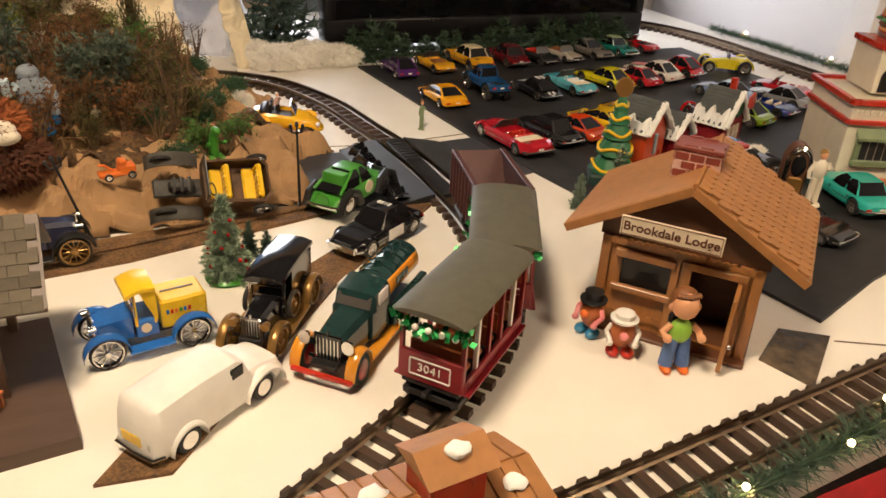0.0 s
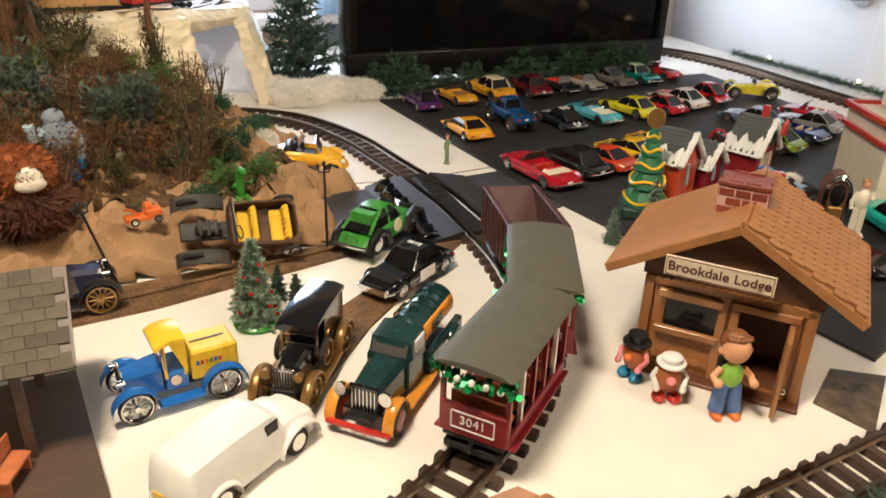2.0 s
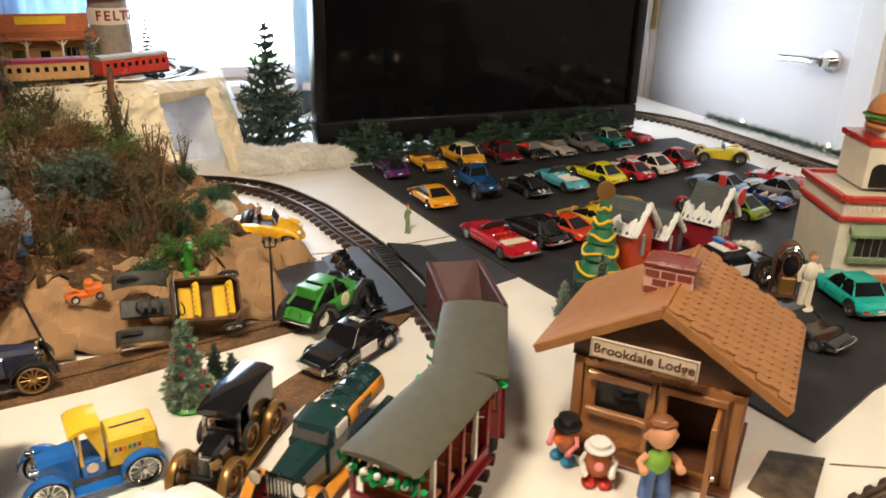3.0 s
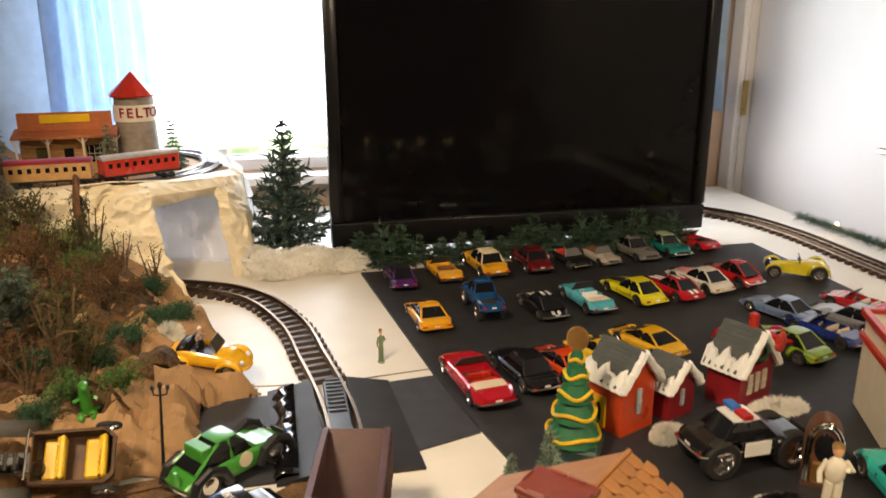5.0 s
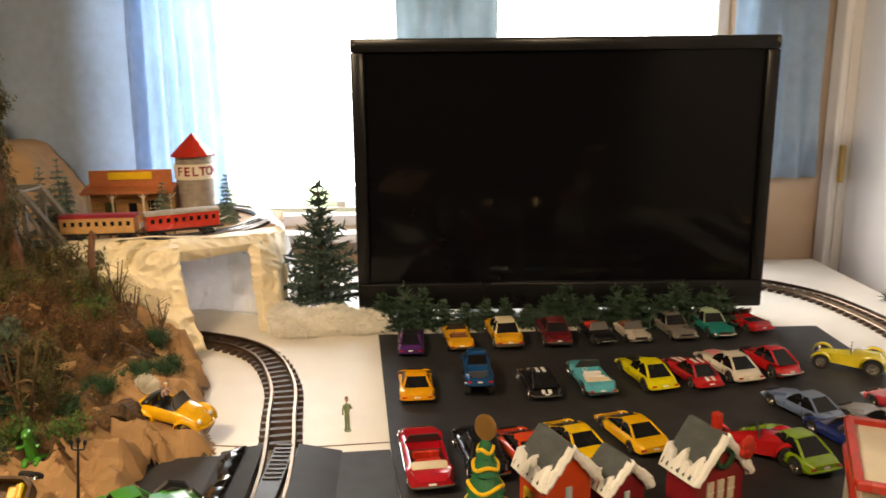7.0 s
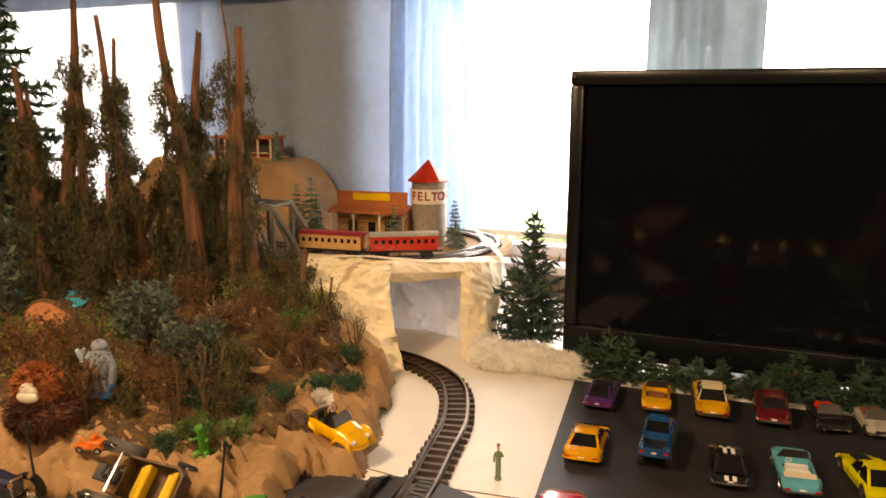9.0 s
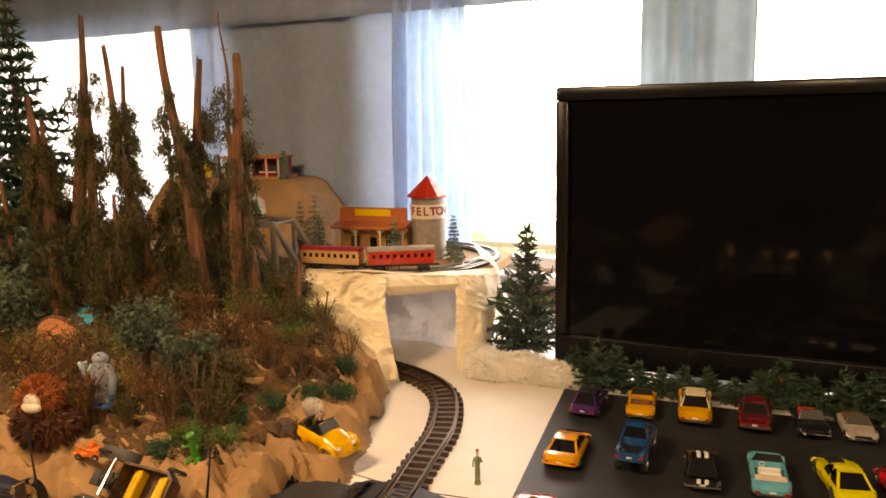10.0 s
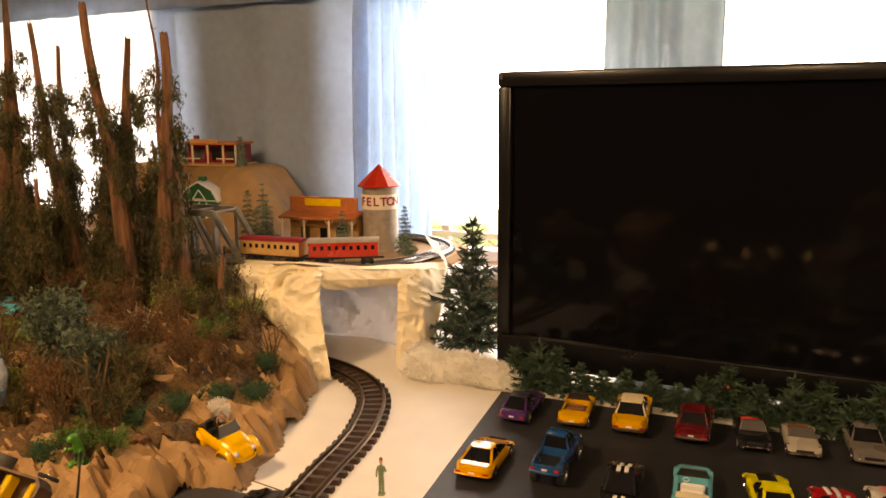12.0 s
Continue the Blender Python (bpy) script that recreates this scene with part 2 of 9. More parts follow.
# lighter copy of the curtain cloth, backlight worked into its colour
M_CURTAINPALE = mat("pale_backlit_curtain", (0.60, 0.75, 0.92), 0.85, 0, 0.08, 40, 0.15, 500, trans=0.64)
M_CURTAINMID = mat("mid_blue_curtain", (0.44, 0.52, 0.58), 0.85, 0, 0.08, 40, 0.15, 500, trans=0.6)
M_SHEER = mat("white_sheer_curtain", (0.86, 0.88, 0.92), 0.9, 0, 0.05, 40, 0.1, 500, trans=0.85)
M_TVFRAME = mat("tv_satin_bezel", (0.006, 0.006, 0.007), 0.3, 0, 0.1, 60, coat=0.05)
M_TVFRAME.node_tree.nodes["Principled BSDF"].inputs["Specular IOR Level"].default_value = 0.25
M_SCREEN = mat("tv_screen", (0.004, 0.004, 0.005), 0.07, 0, 0.1, 20)
M_SCREEN.node_tree.nodes["Principled BSDF"].inputs["Specular IOR Level"].default_value = 0.14
M_REDCLOTH = mat("red_table_cloth", (0.5, 0.012, 0.015), 0.7, 0, 0.12, 60, 0.2, 400)
M_BRASS = mat("brass", (0.6, 0.42, 0.15), 0.3, 1.0, 0.1, 60)
M_BULB = mat("warm_fairy_bulb", (1.0, 0.62, 0.25), 0.3, 0, 0.0, 60, emit=90.0)
M_LEDRED = mat("red_standby_led", (1.0, 0.03, 0.02), 0.3, 0, 0.0, 60, emit=2.0)
M_SKYGLOW = mat("bright_overcast_sky", (0.93, 0.97, 1.0), 1.0, 0, 0.0, 2, emit=9.0)
# emission stands in for daylight on the greenery outside
M_GARDENGLOW = mat("glowing_garden_green", (0.33, 0.44, 0.22), 0.9, 0, 0.4, 14, emit=1.3)
M_BURGERBUN = mat("bun", (0.55, 0.24, 0.06), 0.35, 0, 0.12, 60)


# ---- mesh helpers ----
def part(name, bm, material, parent=None, label="", smooth=None):
    """Links a bmesh as one mesh object under a thing or a part."""
    me = bpy.data.meshes.new(name)
    bmesh.ops.recalc_face_normals(bm, faces=bm.faces[:])
    bm.to_mesh(me)
    bm.free()
    me.materials.append(material)
    if smooth is None or smooth > 0:
        me.shade_smooth()
        me.set_sharp_from_angle(angle=radians(smooth or 32))
    ob = new(name, me)
    ob.parent = parent
    return tagged(ob, label)


def share(name, me, parent, m):
    ob = new(name, me)
    ob.parent = parent
    ob.matrix_basis = m
    return ob


def thing(name, label, category, m=None, group="", kind=""):
    ob = new(name)
    ob.empty_display_size = 0.02
    ob.matrix_basis = m or Matrix.Identity(4)
    return tagged(ob, label, category, group, kind)


def B():
    return bmesh.new()


def box(bm, c, s, bevel=0.0, m=None, seg=1):
    r = bmesh.ops.create_cube(bm, size=1.0)
    vs = r["verts"]
    for v in vs:
        v.co = Vector((c[0] + v.co.x * s[0], c[1] + v.co.y * s[1], c[2] + v.co.z * s[2]))
    if bevel:
        es = list({e for v in vs for e in v.link_edges})
        out = bmesh.ops.bevel(bm, geom=es, offset=bevel, segments=seg, affect="EDGES", profile=0.5)
        vs = list({v for f in out["faces"] for v in f.verts} | {v for v in vs if v.is_valid})
    if m is not None:
        bmesh.ops.transform(bm, matrix=m, verts=vs)
    return bm


def cyl(bm, p0, p1, r0, r1=None, n=14, caps=True):
    p0, p1 = Vector(p0), Vector(p1)
    d = p1 - p0
    bmesh.ops.create_cone(bm, cap_ends=caps, segments=n, radius1=r0, radius2=r0 if r1 is None else r1, depth=d.length,
                          matrix=Matrix.Translation((p0 + p1) / 2) @ d.to_track_quat("Z", "Y").to_matrix().to_4x4())
    return bm


def ball(bm, c, r, u=14, v=9, m=None):
    r = (r, r, r) if isinstance(r, (int, float)) else r
    mm = Matrix.Translation(c) @ Matrix.Diagonal((*r, 1))
    bmesh.ops.create_uvsphere(bm, u_segments=u, v_segments=v, radius=1, matrix=(m @ mm) if m is not None else mm)
    return bm


def loft(bm, rings, closed=True, caps=True):
    rows = [[bm.verts.new(p) for p in ring] for ring in rings]
    n = len(rows[0])
    for a, b in zip(rows, rows[1:]):
        for i in range(n if closed else n - 1):
            j = (i + 1) % n
            try:
                bm.faces.new((a[i], a[j], b[j], b[i]))
            except ValueError:
                pass
    if caps and closed:
        bm.faces.new(rows[0][::-1]), bm.faces.new(rows[-1])
    return bm


def prism(bm, pts, axis, a, b):
    """A flat outline pushed from a to b along an axis (0 x, 1 y, 2 z); pts in the two other axes."""
    def put(p, w):
        q = list(p)
        q.insert(axis, w)
        return q
    return loft(bm, [[put(p, a) for p in pts], [put(p, b) for p in pts]])


def tube(bm, pts, r, n=8, r1=None):
    pts = [Vector(p) for p in pts]
    rings = []
    for i, p in enumerate(pts):
        d = (pts[min(i + 1, len(pts) - 1)] - pts[max(i - 1, 0)]).normalized()
        u = d.orthogonal().normalized()
        w = d.cross(u)
        rr = r + ((r1 if r1 is not None else r) - r) * i / max(1, len(pts) - 1)
        rings.append([p + (u * math.cos(6.2832 * k / n) + w * math.sin(6.2832 * k / n)) * rr for k in range(n)])
    # keep the rings from twisting
    for a in range(1, len(rings)):
        best = min(range(n), key=lambda s: sum((rings[a][(k + s) % n] - rings[a - 1][k]).length for k in range(n)))
        rings[a] = rings[a][best:] + rings[a][:best]
    return loft(bm, rings)


def lerp_table(rows, x):
    for (x0, y0), (x1, y1) in zip(rows, rows[1:]):
        if x <= x1:
            f = min(1, max(0, (x - x0) / (x1 - x0)))
            f = f * f * (3 - 2 * f)
            return y0 + (y1 - y0) * f
    return rows[-1][1]


def text_mesh(words, size, depth, material, parent, m, name="lettering", spacing=1.0, fat=0.0):
    cu = bpy.data.curves.new(name, "FONT")
    cu.body, cu.size, cu.extrude, cu.align_x, cu.align_y, cu.space_character, cu.offset = words, size, depth, "CENTER", "CENTER", spacing, fat
    tmp = bpy.data.objects.new(name, cu)
    scene.collection.objects.link(tmp)
    me = bpy.data.meshes.new_from_object(tmp.evaluated_get(bpy.context.evaluated_depsgraph_get()))
    bpy.data.objects.remove(tmp)
    bpy.data.curves.remove(cu)
    me.materials.clear()
    me.materials.append(material)
    ob = new(name, me)
    ob.parent, ob.matrix_basis = parent, m
    return ob


# ---- room ----
def plane_slab(name, lo, hi, material, label, kind="structure", category="", bevel=0.0):
    bm = B()
    c = [(a + b) / 2 for a, b in zip(lo, hi)]
    box(bm, c, [b - a for a, b in zip(lo, hi)], bevel)
    ob = part(name, bm, material, None, "", 25)
    return tagged(ob, label, category or name.split("_")[0], "", kind)


XR, YB, XL, YF, ZF, ZC = 1.605, 2.06, -2.3, -1.8, -0.535, 1.25
plane_slab("floor", (XL, YF, ZF - 0.05), (XR, YB, ZF), M_CARPET, "grey carpeted room floor under the table")
# out-of-view enclosure, its dark colour limits light bounced onto the table
plane_slab("ceiling", (XL, YF, ZC), (XR, YB, ZC + 0.05), M_DIM, "unseen room ceiling darkened to cut bounced light")
plane_slab("wall_west", (XL - 0.1, YF, ZF), (XL, YB, ZC), M_DIM, "unseen side wall darkened to cut bounced light")
plane_slab("wall_south", (XL, YF - 0.1, ZF), (XR, YF, ZC), M_DIM, "unseen wall behind display darkened to cut bounced light")

# right wall with the door opening
DY0, DY1, DZ = 1.262, 1.995, 0.915
for nm, lo, hi in (("wall_east", (XR, YF, ZF), (XR + 0.1, DY0, ZC)), ("wall_east", (XR, DY1, ZF), (XR + 0.1, YB, ZC)), ("wall_east", (XR, DY0, DZ), (XR + 0.1, DY1, ZC))):
    plane_slab(nm, lo, hi, M_WALL, "off-white painted wall beside the door")
door = thing("door_1", "closed white painted room door with lever handle", "door", pose(XR + 0.02, 0, 0), kind="structure")
bm = B()
box(bm, (0.02, (DY0 + DY1) / 2, (ZF + DZ) / 2), (0.04, DY1 - DY0 - 0.006, DZ - ZF - 0.006), 0.002)
leaf = part("door_leaf", bm, M_DOORWHITE, door)
bm = B()
cyl(bm, (0, DY0 + 0.075, 0.185), (-0.012, DY0 + 0.075, 0.185), 0.026, 0.024, 24)
cyl(bm, (-0.01, DY0 + 0.075, 0.185), (-0.045, DY0 + 0.075, 0.185), 0.011, 0.011, 16)
tube(bm, [(-0.045, DY0 + 0.07, 0.185), (-0.05, DY0 + 0.11, 0.185), (-0.047, DY0 + 0.19, 0.18)], 0.011, 10, 0.008)
part("door_handle", bm, M_CHROME, door, "brushed chrome lever handle")
bm = B()
for z in (0.235, -0.4, 0.8):
    cyl(bm, (-0.022, DY1 - 0.01, z - 0.045), (-0.022, DY1 - 0.01, z + 0.045), 0.007, 0.007, 12)
part("hinge", bm, M_BRASS, door, "brass door hinges")
for nm, lo, hi in (("trim", (XR - 0.02, DY0 - 0.075, ZF), (XR, DY0, DZ)), ("trim", (XR - 0.02, DY1, ZF), (XR, DY1 + 0.055, DZ)), ("trim", (XR - 0.02, DY0 - 0.075, DZ), (XR, DY1 + 0.055, DZ + 0.07))):
    plane_slab(nm, lo, hi, M_DOORWHITE, "white painted door casing", bevel=0.004)

# back wall with two window openings
W1, W2, WZ0, WZ1 = (-1.75, -0.66), (-0.20, 1.345), 0.075, 0.80
segs = [((XL, ZF), (XR, WZ0)), ((XL, WZ1), (XR, ZC)), ((XL, WZ0), (W1[0], WZ1)), ((W1[1], WZ0), (W2[0], WZ1)), ((W2[1], WZ0), (XR, WZ1))]
for (x0, z0), (x1, z1) in segs:
    plane_slab("wall_north", (x0, YB, z0), (x1, YB + 0.12, z1), M_BEIGE, "beige painted plank wall with windows")
for i in range(14):
    z = -0.55 + i * 0.085
    if z > WZ0:
        plane_slab("trim", (W2[1] + 0.003, YB - 0.004, z + 0.003), (XR - 0.003, YB, z + 0.082), M_BEIGE, "beige horizontal shiplap board")
for k, (x0, x1) in enumerate((W1, W2)):
    w = thing(f"window_{k + 1}", "white framed window full of bright daylight", "window", pose(0, YB + 0.05, 0), kind="structure")
    bm = B()
    t = 0.03
    for lo, hi in (((x0, WZ0), (x1, WZ0 + t)), ((x0, WZ1 - t), (x1, WZ1)), ((x0, WZ0 + t), (x0 + t, WZ1 - t)), ((x1 - t, WZ0 + t), (x1, WZ1 - t))):
        box(bm, ((lo[0] + hi[0]) / 2, 0, (lo[1] + hi[1]) / 2), (hi[0] - lo[0], 0.05, hi[1] - lo[1]), 0.003)
    if k == 1:
        box(bm, (0.65, 0, (WZ0 + WZ1) / 2), (0.05, 0.048, WZ1 - WZ0 - 2 * t - 0.002), 0.003)
    part("window_frame", bm, M_DOORWHITE, w)
    bm = B()
    box(bm, ((x0 + x1) / 2, -0.07, WZ0 - 0.012), (x1 - x0 + 0.08, 0.1, 0.022), 0.004)
    part("window_sill", bm, M_DOORWHITE, w)


def curtain(name, x0, x1, z0, z1, y, folds, depth, material, label, slant=0.0):
    bm = B()
    nx, nz = int(folds * 14), 10
    rows = []
    for k in range(nz + 1):
        fz = k / nz
        row = []
        for i in range(nx + 1):
            f = i / nx
            x = x0 + (x1 - x0) * f + slant * (1 - fz) * (f - 0.5)
            yy = y - depth * (0.5 + 0.5 * math.sin(f * folds * 6.2832 + 0.6 * math.sin(fz * 3 + f * 9))) * (1.15 - 0.5 * fz) - 0.012 * noise.noise((f * 7, fz * 2, x0))
            row.append((x, yy, z0 + (z1 - z0) * fz))
        rows.append(row)
    loft(bm, rows, closed=False, caps=False)
    ob = part(name, bm, material, None, "", 80)
    so = ob.modifiers.new("thick", "SOLIDIFY")
    so.thickness = 0.0015
    return tagged(ob, label, "curtain", "window curtains", "structure")


curtain("curtain", -1.95, -0.70, -0.35, 0.86, YB - 0.035, 7, 0.018, M_SHEER, "thin white sheer curtain glowing with daylight")
curtain("curtain", -0.78, -0.06, -0.35, 0.86, YB - 0.03, 4, 0.018, M_CURTAIN, "grey-blue fabric curtain drawn across window")
# backlit edge of the grey-blue curtain, drawn as a paler strip
curtain("curtain", -0.09, 0.10, -0.25, 0.86, YB - 0.05, 5.5, 0.03, M_CURTAINPALE, "blue curtain edge coloured paler for daylight behind", 0.05)
curtain("curtain", 0.53, 0.77, -0.3, 0.86, YB - 0.04, 4, 0.03, M_CURTAINMID, "grey-blue curtain gathered between two panes")
curtain("curtain", 1.33, 1.55, 0.20, 0.86, YB - 0.04, 3, 0.025, M_CURTAINPALE, "short pale blue curtain beside television")
curtain("curtain_valance", -2.2, 1.58, 0.735, 0.95, YB - 0.060, 30, 0.012, M_CURTAIN, "gathered grey-blue fabric valance above windows")

# daylight outside
plane_slab("backdrop", (-30, 14, -6), (30, 14.1, 16), M_SKYGLOW, "bright hazy sky outside the windows", "structure", "sky")
# lawn and hedge glow by themselves in place of sunlight
plane_slab("ground", (-30, 2.5, -1.6), (30, 13.9, -1.5), M_GARDENGLOW, "self-glowing green lawn outside the windows", "structure", "lawn")
bm = B()
rng = random.Random(5)
for i in range(160):
    x = -12 + i * 0.15
    ball(bm, (x, 8 + rng.uniform(-0.3, 0.3), -1.15 + rng.uniform(-0.1, 0.05)), (0.3, 0.3, rng.uniform(0.25, 0.42)), 7, 5)
hedge = tagged(part("hedge", bm, M_GARDENGLOW), "self-glowing green hedge seen through window", "hedge", "", "structure")
fence = thing("lattice_fence", "white lattice garden fence outside window", "fence", pose(0, 4.2, 0))
bm = B()
for i in range(-30, 31):
    for s in (-1, 1):
        x = i * 0.07
        cyl(bm, (x, 0, -0.62), (x + s * 0.36, 0.004 * s, -0.26), 0.007, None, 4)
part("lattice", bm, M_WHITE, fence)
bm = B()
box(bm, (0, 0, -0.245), (5, 0.03, 0.03)), box(bm, (0, 0, -0.63), (5, 0.03, 0.03))
part("rail", bm, M_WHITE, fence)
for i in range(-2, 3):
    part("post", box(B(), (i * 1.0 + 0.1, 0.03, -0.85), (0.05, 0.05, 1.3), 0.004), M_WHITE, fence)

# ---- table ----
def edge_y(x):
    """Front edge of the table, which runs a little askew."""
    return 0.201 if x < -0.15 else 0.201 + (x + 0.15) * 0.1135


table = tagged(thing("display_table", "white-topped plywood table of the train layout", "table"), kind="structure")
bm = B()
prism(bm, [(-2.05, 0.201), (-0.15, 0.201), (1.55, edge_y(1.55)), (1.55, 1.98), (-2.05, 1.98)], 2, -0.024, 0.0)
part("tabletop", bm, M_TABLE, table)
for x in (-1.9, -0.3, 1.45):
    for y in (edge_y(x) + 0.12, 1.85):
        bm = B()
        box(bm, (x, y, (ZF - 0.024) / 2), (0.05, 0.05, -ZF - 0.024), 0.003)
        part("leg", bm, M_TANWOOD, table)
# thin seams between the boards of the top
for x0, y0, x1, y1 in ((0.43, 1.012, 0.60, 1.03), (0.66, 0.40, 0.80, 0.33), (0.10, 1.05, 0.43, 1.012)):
    bm = B()
    d = Vector((x1 - x0, y1 - y0, 0)).normalized().orthogonal() * 0.0008
    d = Vector((-(y1 - y0), x1 - x0, 0)).normalized() * 0.0009
    prism(bm, [(x0 + d.x, y0 + d.y), (x1 + d.x, y1 + d.y), (x1 - d.x, y1 - d.y), (x0 - d.x, y0 - d.y)], 2, 0.0, 0.0006)
    part("seam", bm, M_TWIG, table, "dark joint between boards")
bm = B()
rows = []
for z in np.linspace(-0.02, -0.5, 8):
    rows.append([(x, edge_y(x) - 0.008 - 0.012 * (0.3 - z) * math.sin(x * 26 + 2 * math.sin(x * 7)), z) for x in np.linspace(-2.0, 1.54, 240)])
loft(bm, rows, False, False)
skirt = part("table_skirt", bm, M_REDCLOTH, None, "", 80)
skirt.modifiers.new("thick", "SOLIDIFY").thickness = 0.001
tagged(skirt, "bright red cloth skirt along the table edge", "table cloth")


def sheet(name, pts, z0, z1, material, label, category, m=None):
    bm = B()
    prism(bm, pts, 2, z0, z1)
    ob = part(name, bm, material, None, "", 25)
    return tagged(ob, label, category)


sheet("parking_board", [(0.515, 1.435), (1.31, 1.455), (1.31, 0.60), (0.80, 0.475), (0.672, 0.428), (0.587, 0.853), (0.563, 1.0)], 0.0, 0.004, M_MAT, "matte black foam board serving as car park", "board")
sheet("road_sheet", [(0.470, 0.992), (0.562, 1.001), (0.585, 0.853), (0.497, 0.826)], 0.0, 0.003, M_ROAD, "dark grey paper road beside the crossing", "road sheet")
sheet("road_sheet", [(0.262, 0.985), (0.395, 0.992), (0.398, 0.803), (0.30, 0.80), (0.285, 0.84)], 0.0, 0.003, M_ROAD, "dark grey paper road beside crumpled paper", "road sheet")
cork = thing("cork_road", "brown cork strips laid as dirt road", "cork strip")
for pts, z in (([(-0.75, 0.64), (0.06, 0.745), (0.30, 0.805), (0.30, 0.838), (0.03, 0.80), (-0.75, 0.70)], 0.004), ([(0.416, 0.796), (0.385, 0.80), (0.19, 0.655), (0.02, 0.43), (0.07, 0.425), (0.25, 0.642)], 0.003)):
    bm = B()
    prism(bm, pts, 2, 0.0, z)
    part("strip", bm, M_CORK, cork)
bm = B()
tube(bm, [(-0.75, 0.668, 0.006), (0.05, 0.772, 0.006), (0.29, 0.822, 0.006)], 0.0028, 6)
part("edge_cord", bm, M_CORK, cork, "dark seam along the cork road")


# ---- railway track ----
def spline(pts, step=0.004):
    """Evenly spaced points on a smooth curve through pts."""
    p = [Vector((*q, 0.0)) for q in pts]
    p = [p[0] * 2 - p[1], *p, p[-1] * 2 - p[-2]]
    raw = []
    for i in range(1, len(p) - 2):
        for k in range(40):
            t = k / 40
            a, b, c, d = p[i - 1], p[i], p[i + 1], p[i + 2]
            raw.append(0.5 * (2 * b + (c - a) * t + (2 * a - 5 * b + 4 * c - d) * t * t + (3 * b - a - 3 * c + d) * t ** 3))
    raw.append(p[-2])
    out, left = [raw[0]], step
    for a, b in zip(raw, raw[1:]):
        L = (b - a).length
        while L >= left:
            a = a + (b - a) * (left / L)
            out.append(a)
            L -= left
            left = step
        left -= L
    return out


def along(line, s):
    """Place and heading (radians) at s metres along an even curve with 4 mm steps."""
    f = max(0, min(len(line) - 1.001, s / 0.004))
    i = int(f)
    a, b = line[i], line[i + 1]
    return a.lerp(b, f - i), math.atan2(b.y - a.y, b.x - a.x)


TRACKS = []


def track(label, pts, z, gauge, tie, pitch, rail_h, rail_mat, tie_mat, bare=()):
    line = spline(pts)
    root = thing("railway_track", label, "track", group="railway tracks")
    base = z + tie[2]
    for s in (-1, 1):
        bm = B()
        rings = []
        for i in range(0, len(line), 3):
            p = line[i]
            q = line[min(i + 1, len(line) - 1)] - line[max(i - 1, 0)]
            nrm = Vector((-q.y, q.x, 0)).normalized()
            c = p + nrm * s * gauge / 2
            w, h = rail_h * 0.26, rail_h
            prof = [(-w * 1.6, 0), (w * 1.6, 0), (w * 0.55, h * 0.22), (w * 0.5, h * 0.68), (w, h * 0.75), (w, h), (-w, h), (-w, h * 0.75), (-w * 0.5, h * 0.68), (-w * 0.55, h * 0.22)]
            rings.append([(c.x + nrm.x * u, c.y + nrm.y * u, base + v) for u, v in prof])
        loft(bm, rings)
        part("rail", bm, rail_mat, root, "metal rail", 40)
    TRACKS.append((root, line, z, tie, pitch, tie_mat, bare))
    return line


LOWER = track("large-scale train track with brown ties and curved rails",
              [(-0.10, 0.245), (0.05, 0.300), (0.185, 0.378), (0.277, 0.438), (0.350, 0.505), (0.388, 0.568), (0.418, 0.640), (0.434, 0.720), (0.4375, 0.80), (0.436, 0.90), (0.427, 0.985),
               (0.412, 1.075), (0.388, 1.205), (0.328, 1.335), (0.225, 1.408), (0.08, 1.440), (-0.08, 1.435)], 0.0, 0.034, (0.0555, 0.0095, 0.007), 0.0205, 0.0070, M_RAIL, M_TIE, (0.83, 1.0))
FRONT = track("large-scale straight train track along table edge", [(0.02, 0.258), (0.2, 0.278), (0.45, 0.308), (0.75, 0.345), (1.05, 0.385)], 0.0, 0.034, (0.0555, 0.0095, 0.007), 0.0205, 0.0070, M_RAIL, M_TIE)
FAR = track("large-scale train track beneath the wall", [(1.43, 0.55), (1.43, 0.9), (1.43, 1.3), (1.425, 1.5), (1.38, 1.66), (1.26, 1.77), (1.05, 1.82), (0.7, 1.83)], 0.0, 0.034, (0.0555, 0.0095, 0.007), 0.0205, 0.0070, M_RAIL, M_TIE)
UZ = 0.157
UPPER = track("narrow elevated train track with steel rails", [(-1.5, 1.52), (-0.9, 1.51), (-0.45, 1.505), (-0.05, 1.51), (0.10, 1.535), (0.20, 1.60), (0.245, 1.69), (0.24, 1.80), (0.17, 1.88), (0.05, 1.92)], UZ, 0.030, (0.045, 0.005, 0.004), 0.0105, 0.005, M_RAILSILVER, M_BLACK)

# black crossing ramps beside and between the rails
crossing = thing("level_crossing", "glossy black plastic ramps of a level crossing", "crossing")
for a, b, za, zb in ((-0.075, -0.0215, 0.003, 0.0135), (0.0215, 0.075, 0.0135, 0.003)):
    bm = B()
    rings = []
    for s in np.linspace(0.795, 1.0, 12):
        y = float(s)
        x = 0.4375 + (y - 0.8) * (-0.01 / 0.2)
        rings.append([(x + a, y, 0.0), (x + b, y, 0.0), (x + b, y, zb), (x + a, y, za)])
    loft(bm, rings)
    part("ramp", bm, M_MAT, crossing)
bm = B()
box(bm, (0.433, 0.893, 0.009), (0.026, 0.20, 0.008), 0.001)
part("centre_board", bm, M_BLACK, crossing)
for i in range(9):
    bm = B()
    box(bm, (0.433, 0.915 + i * 0.010, 0.0136), (0.020, 0.004, 0.002), 0.0006)
    part("rib", bm, M_BLACK, crossing)
bm = B()
